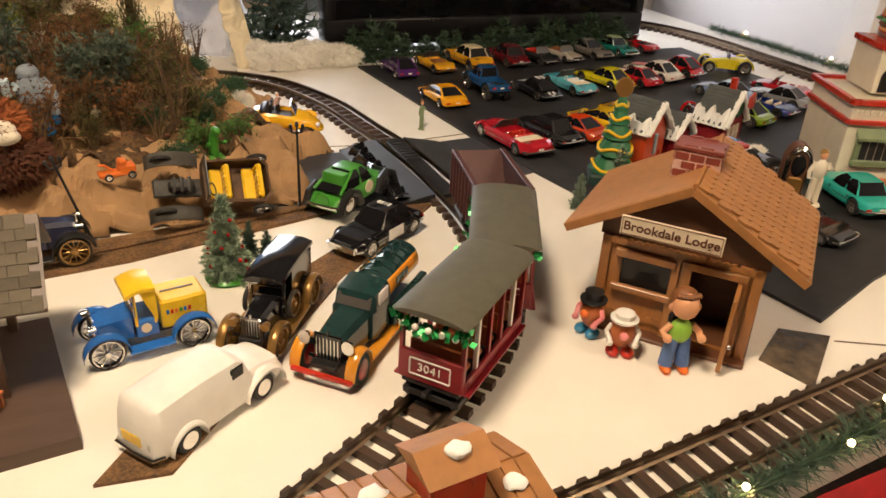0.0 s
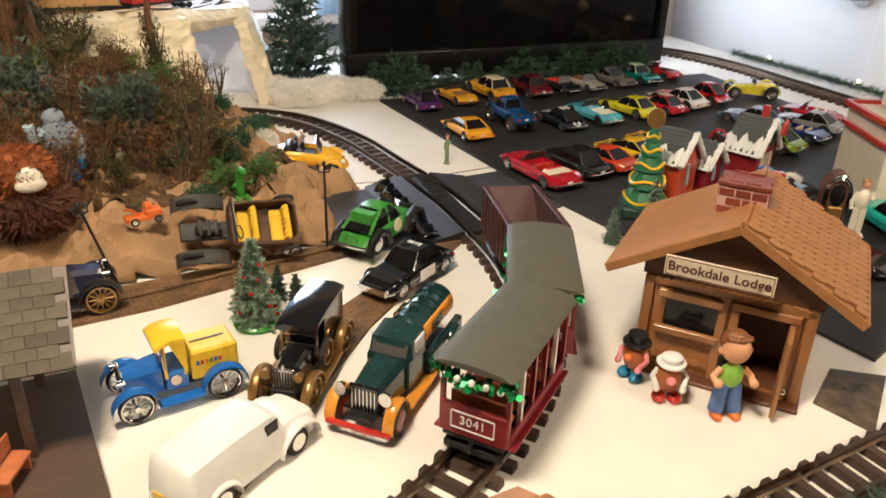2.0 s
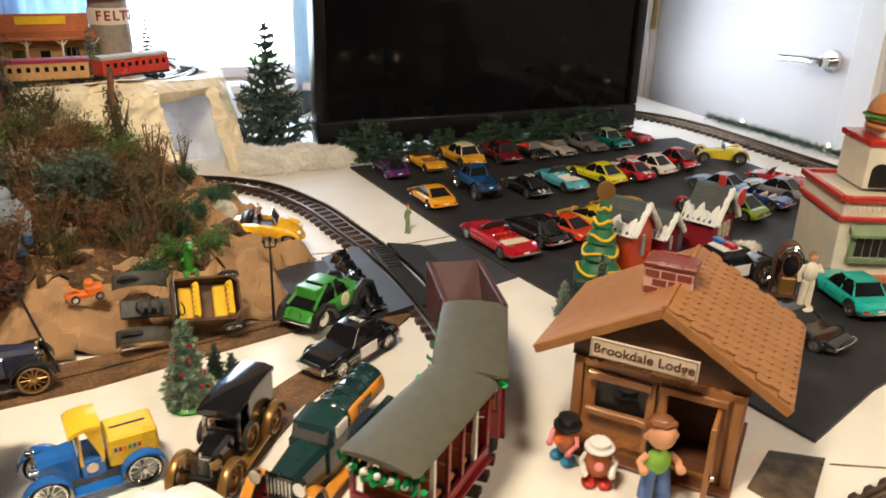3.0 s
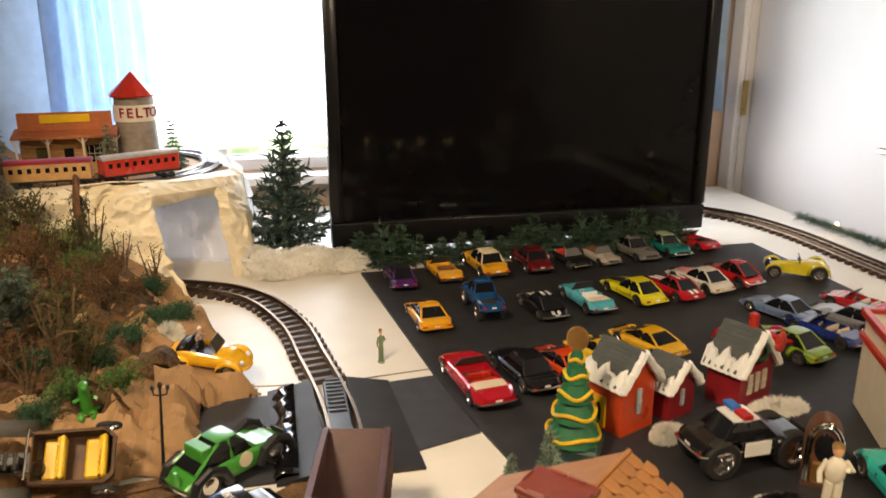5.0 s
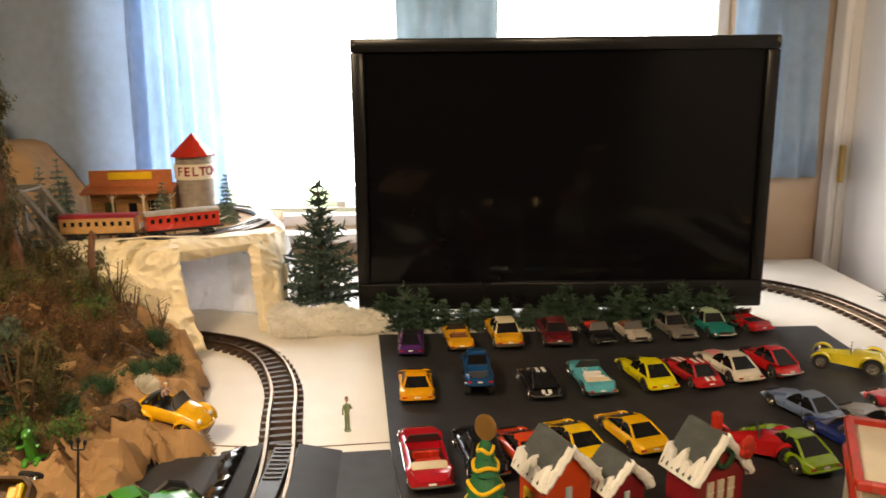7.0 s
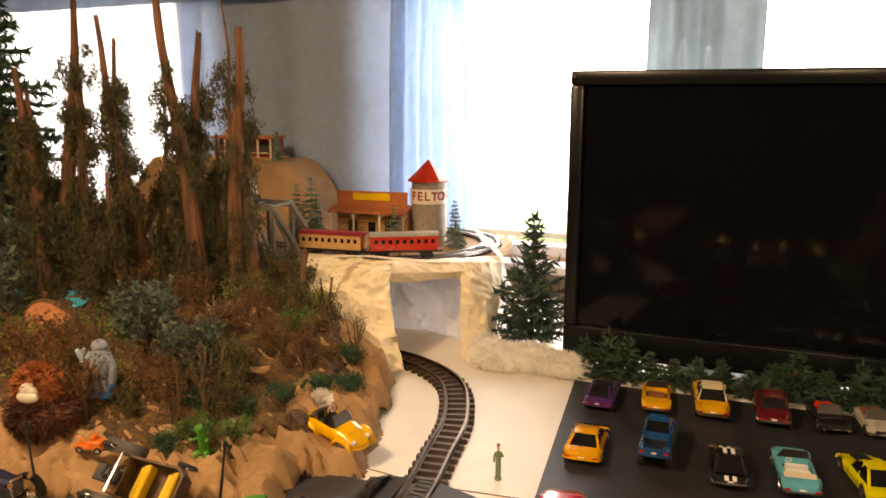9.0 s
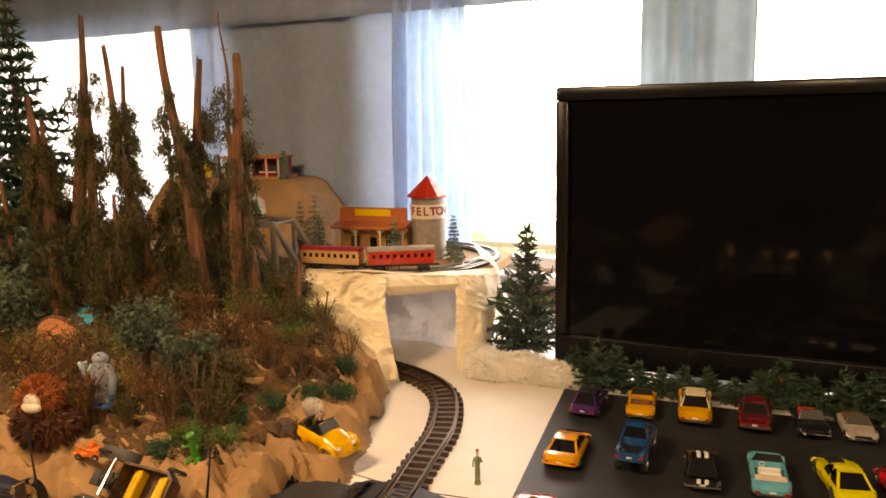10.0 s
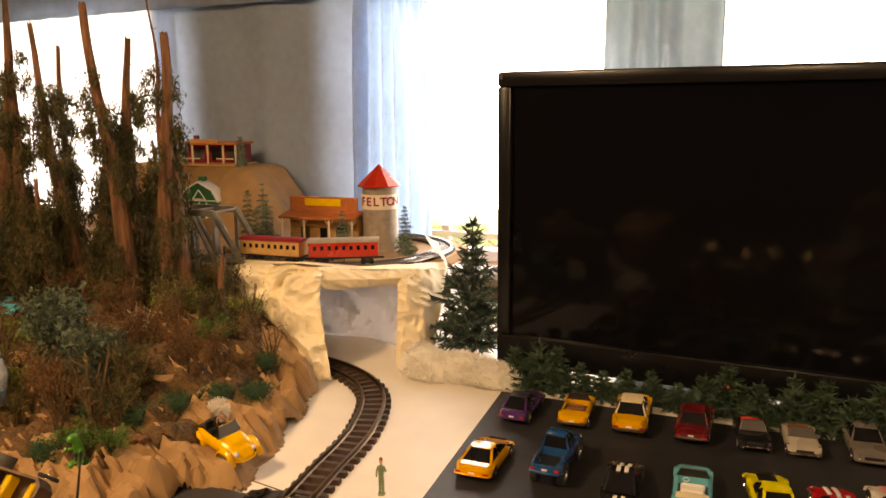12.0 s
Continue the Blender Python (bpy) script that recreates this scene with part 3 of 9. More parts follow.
rng = random.Random(8)
loft(bm, [[(0.362 + rng.uniform(-0.004, 0.004), y, 0.004 + rng.uniform(0, 0.003)), (0.372 + rng.uniform(-0.004, 0.004), y, 0.011 + rng.uniform(-0.002, 0.003)), (0.385, y, 0.012 + rng.uniform(-0.002, 0.004))] for y in np.linspace(0.80, 1.0, 24)], False, False)
tape = part("black_tape", bm, M_GLOSSBLACK, crossing, "wrinkled shiny black tape along ramp", 20)
tape.modifiers.new("thick", "SOLIDIFY").thickness = 0.0008

# ---- television ----
tv = thing("television", "large black flat-screen television standing on table", "television", pose(0.853, 1.524, 0.0))
TW, TB, TT = 0.762, 0.022, 0.520
bm = B()
t = 0.024
for c, s in (((0, 0.02, TT - t / 2), (TW, 0.05, t)), ((0, 0.02, TB + 0.026), (TW, 0.05, 0.052)), ((-TW / 2 + t / 2, 0.02, (TT + TB) / 2 + 0.014), (t, 0.05, TT - TB - 0.076)), ((TW / 2 - t / 2, 0.02, (TT + TB) / 2 + 0.014), (t, 0.05, TT - TB - 0.076))):
    box(bm, c, s, 0.004, seg=2)
part("bezel", bm, M_TVFRAME, tv, "glossy black plastic bezel")
bm = B()
box(bm, (0, 0.012, (TT + TB) / 2 + 0.014), (TW - 2 * t + 0.002, 0.012, TT - TB - 0.074))
part("screen", bm, M_SCREEN, tv, "dark switched-off screen")
bm = B()
box(bm, (0, 0.08, 0.28), (TW - 0.08, 0.07, 0.40), 0.02)
part("back_cover", bm, M_BLACK, tv)
bm = B()
box(bm, (0, 0.05, 0.005), (0.36, 0.2, 0.010), 0.004), box(bm, (0, 0.06, 0.03), (0.12, 0.05, 0.06), 0.003)
part("stand", bm, M_BLACK, tv)
bm = B()
for x in (-0.011, 0.0, 0.011):
    box(bm, (x, -0.0065, TB + 0.026), (0.008, 0.002, 0.008), 0.0008)
part("badge", bm, M_CHROME, tv, "small silver maker's badge")
bm = B()
box(bm, (0, -0.0065, TB + 0.012), (0.016, 0.002, 0.002), 0.0005)
part("standby_light", bm, M_LEDRED, tv, "small red standby light")
for x in (-TW / 2 + 0.006, TW / 2 - 0.006):
    part("tape", box(B(), (x, -0.006, TT - 0.008), (0.008, 0.003, 0.010), 0.001), M_CLEARISH, tv, "torn clear tape on the corner")


# ---- paper hillside and forest floor ----
def smooth01(v):
    v = min(1, max(0, v))
    return v * v * (3 - 2 * v)


def front_edge(x):
    return 0.803 + (x - 0.03) * 0.13 if x < 0.2 else 0.825 + (x - 0.2) * 0.2


RIGHT_EDGE = [(0.80, 0.285), (0.96, 0.285), (1.0, 0.345), (1.07, 0.320), (1.18, 0.285), (1.31, 0.238), (1.40, 0.165), (1.55, 0.09)]


def terrain(x, y, rough=True):
    """Height of the crumpled paper hillside."""
    d1 = y - front_edge(x)
    d2 = lerp_table(RIGHT_EDGE, y) - x
    d = min(d1, d2)
    h = 0.030 * smooth01(d1 / 0.035) * smooth01(d2 / 0.03) + 0.020 * smooth01((d1 - 0.03) / 0.08) * smooth01(d2 / 0.12)
    h += 0.055 * smooth01((y - 0.93) / 0.42) * smooth01(d2 / 0.20)
    h += 0.012 * smooth01((0.25 - x) / 0.5) * smooth01(d1 / 0.1)
    if rough:
        wx, wy = x + 0.02 * noise.noise((x * 11, y * 11, 8)), y + 0.02 * noise.noise((x * 11, y * 11, 12))
        f = 0.26 - abs(noise.noise((wx * 15, wy * 19, 3)))
        g = 0.26 - abs(noise.noise((wx * 17 + wy * 5, wy * 46, 9)))
        e = 0.26 - abs(noise.noise((wx * 44, wy * 58, 6)))
        calm = smooth01((math.hypot(x - 0.283, y - 1.036) - 0.02) / 0.05)
        h -= 0.011 * (1 - calm)
        h += calm * (f * 0.034 + g * 0.046 + e * 0.022 + 0.012 * noise.noise((x * 9, y * 9, 1)) - 0.002) * smooth01(d / 0.02 + 0.2)
    return max(h, 0.0012)


def sheet_grid(name, xs, ys, inside, height, material, label, category, smooth=18):
    bm = B()
    vs = {}
    for i, x in enumerate(xs):
        for j, y in enumerate(ys):
            if inside(x, y):
                vs[i, j] = bm.verts.new((x, y, height(x, y)))
    for (i, j) in list(vs):
        q = [vs.get(k) for k in ((i, j), (i + 1, j), (i + 1, j + 1), (i, j + 1))]
        if all(q):
            bm.faces.new(q[:3]), bm.faces.new((q[0], q[2], q[3]))
    ob = part(name, bm, material, None, "", smooth)
    ob.modifiers.new("thick", "SOLIDIFY").thickness = 0.0012
    return tagged(ob, label, category, "", "structure")


def edge_gap(x, y):
    w = 0.012 * noise.noise((x * 14, y * 14, 4))
    return min(y - front_edge(x), lerp_table(RIGHT_EDGE, y) - x) + w


sheet_grid("paper_hillside", np.arange(-1.0, 0.36, 0.0045), np.arange(0.66, 1.54, 0.0045), lambda x, y: edge_gap(x, y) > 0 and y < 1.53, terrain, M_KRAFT, "crumpled brown kraft paper forming a hillside", "paper terrain", 13)
sheet_grid("forest_floor", np.arange(-1.3, 0.30, 0.008), np.arange(0.80, 1.52, 0.008),
           lambda x, y: min(y - front_edge(x) - 0.075, (lerp_table(RIGHT_EDGE, y) - x - 0.085)) + 0.05 * noise.noise((x * 9, y * 9, 7)) + 0.02 * noise.noise((x * 30, y * 30, 2)) > 0,
           lambda x, y: terrain(x, y) + 0.0035 + 0.005 * noise.noise((x * 60, y * 60, 5)), M_SOIL, "brown leaf litter and moss on hillside", "forest floor", 60)

# upper level deck
deck = sheet("upper_deck", [(-1.6, 1.455), (0.0, 1.462), (0.13, 1.49), (0.245, 1.575), (0.285, 1.68), (0.27, 1.86), (0.15, 1.95), (-1.6, 1.97)], 0.135, UZ - 0.001, M_KRAFT, "raised brown deck of the upper railway", "deck")
tagged(deck, kind="structure")
bm = B()
loft(bm, [[(x, 1.468 + 0.006 * noise.noise((x * 12, z * 20, 0)), z) for x in np.linspace(-1.6, 0.02, 120)] for z in np.linspace(0.0, 0.137, 10)], False, False)
fr = part("deck_skirt", bm, M_DKWOOD, None, "", 40)
fr.modifiers.new("thick", "SOLIDIFY").thickness = 0.003
tagged(fr, "dark brown front board below the upper deck", "board", "", "structure")
bm = B()
loft(bm, [[(x, 1.452 + 0.016 * noise.noise((x * 14, z * 16, 3)), z) for x in np.linspace(-1.5, -0.62, 90)] for z in np.linspace(0.02, 0.142, 14)], False, False)
cl = part("cream_cloth", bm, M_CREAM, None, "", 22)
cl.modifiers.new("thick", "SOLIDIFY").thickness = 0.002
tagged(cl, "crumpled cream cloth hanging below deck", "cloth")


def crumpled(bm, lines, nu, nv, amp, seed):
    """A crumpled sheet hung over polylines that follow one another from top to bottom."""
    def at(line, f):
        f *= len(line) - 1
        i = min(int(f), len(line) - 2)
        return Vector(line[i]).lerp(Vector(line[i + 1]), f - i)
    rows = []
    for k in range(nv + 1):
        g = k / nv * (len(lines) - 1)
        j = min(int(g), len(lines) - 2)
        row = []
        for i in range(nu + 1):
            q = at(lines[j], i / nu).lerp(at(lines[j + 1], i / nu), g - j)
            w = q + Vector((seed * 1.7, 0.4 * q.z, 0))
            w += Vector((noise.noise(w * 9), noise.noise(w * 9 + Vector((5, 0, 0))), 0)) * 0.03
            fold = Vector((w.x * 27, w.y * 27, w.z * 19))
            d = 0.30 - abs(noise.noise(fold)) + 0.45 * (0.30 - abs(noise.noise(fold * 2.3 + Vector((3, 1, seed))))) + 0.55 * noise.noise(w * 9)
            row.append(q + Vector((0.5, -0.8, 0.35)) * (d * amp))
        rows.append(row)
    loft(bm, rows, False, False)


arch = thing("tunnel_portal", "crumpled cream paper arch of a railway tunnel", "tunnel")


def drape(name, parent, lines, nu, nv, amp, seed, material, thick=0.002):
    bm = B()
    crumpled(bm, lines, nu, nv, amp, seed)
    ob = part(name, bm, material, parent, "", 24)
    ob.modifiers.new("thick", "SOLIDIFY").thickness = thick
    return ob


drape("left_leg", arch, [[(-0.060, 1.450, 0.160), (0.02, 1.430, 0.176), (0.09, 1.425, 0.188), (0.165, 1.450, 0.178)],
                         [(-0.050, 1.425, 0.140), (0.03, 1.402, 0.160), (0.11, 1.400, 0.172), (0.172, 1.428, 0.166)],
                         [(0.030, 1.408, 0.105), (0.08, 1.392, 0.115), (0.13, 1.392, 0.122), (0.176, 1.415, 0.130)],
                         [(0.115, 1.395, 0.060), (0.14, 1.380, 0.062), (0.17, 1.376, 0.065), (0.196, 1.395, 0.070)],
                         [(0.160, 1.378, 0.0), (0.182, 1.362, 0.0), (0.204, 1.362, 0.0), (0.222, 1.376, 0.0)]], 56, 64, 0.026, 1, M_CREAM)
drape("lintel", arch, [[(0.150, 1.445, 0.180), (0.195, 1.490, 0.172), (0.24, 1.535, 0.166), (0.285, 1.58, 0.162)],
                       [(0.158, 1.430, 0.160), (0.205, 1.474, 0.156), (0.245, 1.518, 0.152), (0.288, 1.558, 0.150)],
                       [(0.168, 1.440, 0.142), (0.205, 1.484, 0.138), (0.24, 1.526, 0.139), (0.272, 1.562, 0.134)]], 44, 20, 0.014, 2, M_CREAM)
drape("right_leg", arch, [[(0.258, 1.555, 0.163), (0.282, 1.558, 0.168), (0.302, 1.60, 0.158), (0.31, 1.66, 0.15)],
                          [(0.276, 1.515, 0.080), (0.294, 1.508, 0.085), (0.318, 1.535, 0.080), (0.325, 1.60, 0.08)],
                          [(0.292, 1.478, 0.0), (0.308, 1.464, 0.0), (0.332, 1.480, 0.0), (0.335, 1.54, 0.0)]], 40, 52, 0.018, 3, M_CREAM)
drape("crown", arch, [[(-0.06, 1.50, 0.168), (0.03, 1.485, 0.175), (0.10, 1.49, 0.178), (0.19, 1.535, 0.168), (0.265, 1.62, 0.163), (0.295, 1.68, 0.158)],
                      [(-0.058, 1.455, 0.158), (0.06, 1.428, 0.184), (0.12, 1.432, 0.189), (0.20, 1.49, 0.172), (0.285, 1.575, 0.163), (0.312, 1.66, 0.15)]], 60, 14, 0.010, 4, M_CREAM)
tb = drape("tunnel_lining", None, [[(-0.2, 1.56, 0.15), (0.02, 1.60, 0.15), (0.16, 1.64, 0.15), (0.28, 1.60, 0.15)], [(-0.2, 1.56, 0.0), (0.02, 1.59, 0.0), (0.16, 1.62, 0.0), (0.30, 1.56, 0.0)]], 50, 26, 0.020, 6, M_WHITEPAPER, 0.001)
tagged(tb, "wrinkled bluish white paper lining the tunnel", "paper")
wp = drape("snow_slope", None, [[(0.22, 1.74, 0.20), (0.27, 1.70, 0.19), (0.31, 1.66, 0.16)], [(0.30, 1.80, 0.02), (0.35, 1.72, 0.0), (0.36, 1.60, 0.0)]], 30, 30, 0.018, 8, M_WHITEPAPER, 0.001)
tagged(wp, "wrinkled white paper snow slope behind tunnel", "paper")


def fluff(bm, c, r, rng, n, ln):
    for _ in range(n):
        a, b = rng.uniform(0, 6.283), rng.uniform(-0.9, 1)
        q = Vector((math.cos(a) * (1 - b * b) ** 0.5 * r[0], math.sin(a) * (1 - b * b) ** 0.5 * r[1], b * r[2]))
        p = Vector(c) + q
        d = (q.normalized() + Vector((rng.gauss(0, 0.5), rng.gauss(0, 0.5), rng.gauss(-0.3, 0.4)))).normalized() * ln
        s = d.orthogonal().normalized() * ln * 0.14
        bm.faces.new((bm.verts.new(p - s), bm.verts.new(p + s), bm.verts.new(p + d)))


def cotton(name, label, blobs):
    root = thing(name, label, "cotton wool")
    for c, r in blobs:
        bm = B()
        ball(bm, (0, 0, 0), 1, 36, 24)
        for v in bm.verts:
            p = v.co.normalized()
            k = 1 + 0.22 * noise.noise(p * 2.2 + Vector(c) * 30) + 0.10 * noise.noise(p * 7 + Vector(c) * 9) + 0.05 * noise.noise(p * 18)
            v.co = Vector((c[0] + p.x * r[0] * k, c[1] + p.y * r[1] * k, max(0.001, c[2] + p.z * r[2] * k)))
        tuft = part("tuft", bm, M_COTTON, root, "", 80)
        bm = B()
        fluff(bm, c, [q * 0.97 for q in r], random.Random(int(c[0] * 1000)), 2600, 0.010)
        for v in bm.verts:
            v.co.z = max(0.0006, v.co.z)
        tagged(part("wisp", bm, M_COTTON, tuft, "", 5), kind="stuff")
    return root


cotton("cotton_snow", "fluffy white cotton wool snow beside television", [((0.37, 1.465, 0.012), (0.055, 0.04, 0.030)), ((0.43, 1.475, 0.014), (0.055, 0.035, 0.030)), ((0.485, 1.47, 0.010), (0.05, 0.03, 0.026)), ((0.33, 1.50, 0.012), (0.04, 0.03, 0.03))])
cotton("cotton_smoke", "small grey cotton puff behind yellow car", [((0.232, 1.084, 0.054), (0.013, 0.011, 0.011)), ((0.222, 1.078, 0.050), (0.009, 0.008, 0.008))])


# ---- trees and shrubs ----
def leaf_cloud(bm, centres, rng, per, spread, size, droop=0.0, aspect=2.2):
    for c in centres:
        for _ in range(per):
            o = Vector((rng.gauss(0, 1), rng.gauss(0, 1), rng.gauss(0, 0.9))) * spread
            p = Vector(c) + o
            a = Vector((rng.gauss(0, 1), rng.gauss(0, 1), rng.gauss(0, 1) - droop)).normalized()
            b = a.orthogonal().normalized()
            b = (Matrix.Rotation(rng.uniform(0, 6.28), 3, a) @ b)
            s = size * rng.uniform(0.6, 1.4)
            v = [bm.verts.new(p - b * s / aspect), bm.verts.new(p + a * s * 0.6), bm.verts.new(p + b * s / aspect), bm.verts.new(p + a * s * 1.5)]
            bm.faces.new((v[0], v[1], v[3])), bm.faces.new((v[1], v[2], v[3]))


def shrub(name, label, h, r, leaf, twig, seed, stems=6, per=26, size=0.004, spread=0.011, trunky=False):
    rng = random.Random(seed)
    root = thing(name, label, "shrub", group="forest shrubs")
    bw, tips = B(), []
    for i in range(stems):
        a = 6.283 * (i + rng.random() * 0.7) / stems
        lean = r * rng.uniform(0.5, 1.0)
        hh = h * rng.uniform(0.7, 1.0)
        base = Vector((rng.gauss(0, 0.002), rng.gauss(0, 0.002), -0.004)) if not trunky else Vector((0, 0, h * 0.3 * rng.random()))
        mid = Vector((math.cos(a) * lean * 0.35, math.sin(a) * lean * 0.35, hh * 0.5)) + Vector((rng.gauss(0, 0.004), rng.gauss(0, 0.004), 0))
        tip = Vector((math.cos(a) * lean, math.sin(a) * lean, hh))
        tube(bw, [base, mid, tip], 0.0022, 5, 0.0008)
        tips += [tip, mid.lerp(tip, 0.5)]
        for k in range(4):
            f = rng.uniform(0.3, 0.95)
            q = (base.lerp(mid, f * 2) if f < 0.5 else mid.lerp(tip, f * 2 - 1))
            e = q + Vector((rng.gauss(0, 1), rng.gauss(0, 1), rng.uniform(0.1, 1.3))).normalized() * h * rng.uniform(0.12, 0.28)
            tube(bw, [q, q.lerp(e, 0.5) + Vector((0, 0, 0.002)), e], 0.0009, 3, 0.0004)
            tips.append(e)
    if trunky:
        tube(bw, [(0, 0, -0.01), (0.003, 0, h * 0.5), (0, 0.002, h * 0.9)], 0.004, 6, 0.0015)
    tagged(part("stem", bw, twig, root, "thin dry branching stems"), kind="stuff")
    if per:
        bl = B()
        leaf_cloud(bl, tips, rng, per, spread, size)
        tagged(part("foliage", bl, leaf, root, "", 5), kind="stuff")
    return root


KINDS = {
    "rust": shrub("dry_shrub", "rust-brown dried shrub with fine twiggy leaves", 0.085, 0.035, M_RUST, M_TWIG, 1, 9, 15, 0.0036, 0.0070),
    "olive": shrub("dry_shrub", "olive-brown wiry shrub with lichen leaves", 0.08, 0.032, M_OLIVE, M_TWIG, 2, 9, 15, 0.0038, 0.0075),
    "blue": shrub("frosted_bush", "dense blue-green bush with frosted leaves", 0.118, 0.042, M_BLUEGREEN, M_TWIG, 3, 12, 34, 0.0078, 0.011, True),
    "green": shrub("green_bush", "small bright green leafy bush", 0.05, 0.022, M_GREEN, M_TWIG, 4, 6, 22, 0.0045, 0.008),
    "deep": shrub("green_bush", "low deep green flocked bush", 0.032, 0.03, M_DEEPGREEN, M_TWIG, 5, 9, 50, 0.0042, 0.009),
    "moss": shrub("moss_clump", "low yellow-green moss clump", 0.022, 0.03, M_MOSS, M_TWIG, 6, 9, 42, 0.0034, 0.009),
    "bare": shrub("bare_shrub", "bare tan branching twigs without leaves", 0.10, 0.03, M_OLIVE, M_TWIG, 7, 6, 3, 0.003, 0.006),
    "tall": shrub("dry_shrub", "tall reddish dried shrub with upright twigs", 0.135, 0.030, M_RUST, M_TWIG, 8, 9, 15, 0.0036, 0.0075, True),
    "white": shrub("bare_shrub", "small white branching twig without leaves", 0.055, 0.03, M_OLIVE, M_GREYTWIG, 9, 7, 0),
}
_used = set()


def plant(kind, x, y, s=1.0, rz=0.0, dz=0.0):
    z = terrain(x, y, False) + dz
    m = pose(x, y, z, 0, 0, rz)
    src = KINDS[kind]
    if kind not in _used:
        _used.add(kind)
        src.matrix_basis = m @ Matrix.Diagonal((s, s, s, 1))
        return src
    src2 = copy_thing(src, m)
    src2.scale = (s, s, s)
    return src2


rng = random.Random(21)
for kind, x, y, s in [("blue", -0.075, 1.08, 0.95), ("blue", 0.055, 1.03, 0.85), ("rust", -0.01, 1.13, 0.9), ("tall", 0.145, 1.12, 0.62), ("tall", 0.16, 1.165, 0.55), ("tall", 0.05, 1.20, 0.62), ("rust", 0.075, 0.96, 0.95), ("rust", 0.02, 0.99, 1.0),
                      ("rust", -0.02, 0.90, 1.2), ("olive", 0.12, 1.04, 1.15), ("olive", 0.155, 0.98, 0.9), ("bare", 0.135, 0.96, 1.2), ("bare", 0.11, 0.925, 0.8), ("olive", 0.04, 0.92, 0.7), ("green", 0.155, 0.915, 0.7), ("green", 0.20, 0.93, 0.75),
                      ("green", 0.11, 1.21, 1.0), ("deep", 0.215, 1.10, 0.62), ("deep", 0.235, 1.16, 0.62), ("deep", 0.19, 1.05, 0.62), ("deep", 0.17, 1.0, 0.62), ("deep", 0.19, 1.24, 0.62), ("rust", 0.02, 1.16, 1.0), ("rust", 0.10, 1.15, 0.75),
                      ("white", -0.03, 1.20, 1.1), ("moss", -0.08, 0.99, 1.1), ("moss", -0.16, 0.98, 1.5), ("moss", -0.13, 1.12, 1.4), ("moss", -0.10, 0.93, 1.3), ("olive", -0.06, 0.945, 1.1), ("rust", -0.09, 0.90, 1.1), ("rust", -0.15, 0.95, 1.2),
                      ("olive", -0.19, 1.03, 1.1), ("rust", -0.24, 0.97, 1.2), ("moss", -0.22, 1.10, 1.2), ("tall", -0.05, 0.935, 0.85), ("blue", -0.38, 1.04, 1.2), ("moss", -0.30, 1.06, 1.7), ("moss", -0.42, 1.10, 1.8), ("olive", -0.34, 0.95, 1.2),
                      ("bare", 0.195, 1.25, 0.8), ("bare", 0.11, 1.31, 0.9), ("bare", 0.155, 1.255, 0.8), ("olive", 0.05, 1.27, 0.8), ("olive", -0.02, 1.26, 1.0), ("rust", -0.09, 1.22, 1.0), ("green", -0.19, 1.18, 0.9),
                      ("olive", -0.15, 1.24, 1.1), ("rust", -0.23, 1.22, 1.1), ("moss", -0.05, 1.30, 1.4), ("moss", 0.06, 1.35, 1.1), ("olive", 0.0, 1.38, 1.1), ("rust", 0.04, 1.07, 0.8), ("bare", -0.12, 1.02, 1.2), ("bare", -0.005, 1.06, 0.9), ("deep", 0.10, 0.99, 0.7), ("deep", 0.13, 0.895, 0.6)]:
    plant(kind, x, y, s, rng.uniform(0, 360))
for i in range(26):
    x, y = rng.uniform(-0.95, -0.28), rng.uniform(0.92, 1.42)
    plant(rng.choice(["rust", "olive", "olive", "moss", "blue", "tall"]), x, y, rng.uniform(0.9, 1.4), rng.uniform(0, 360))


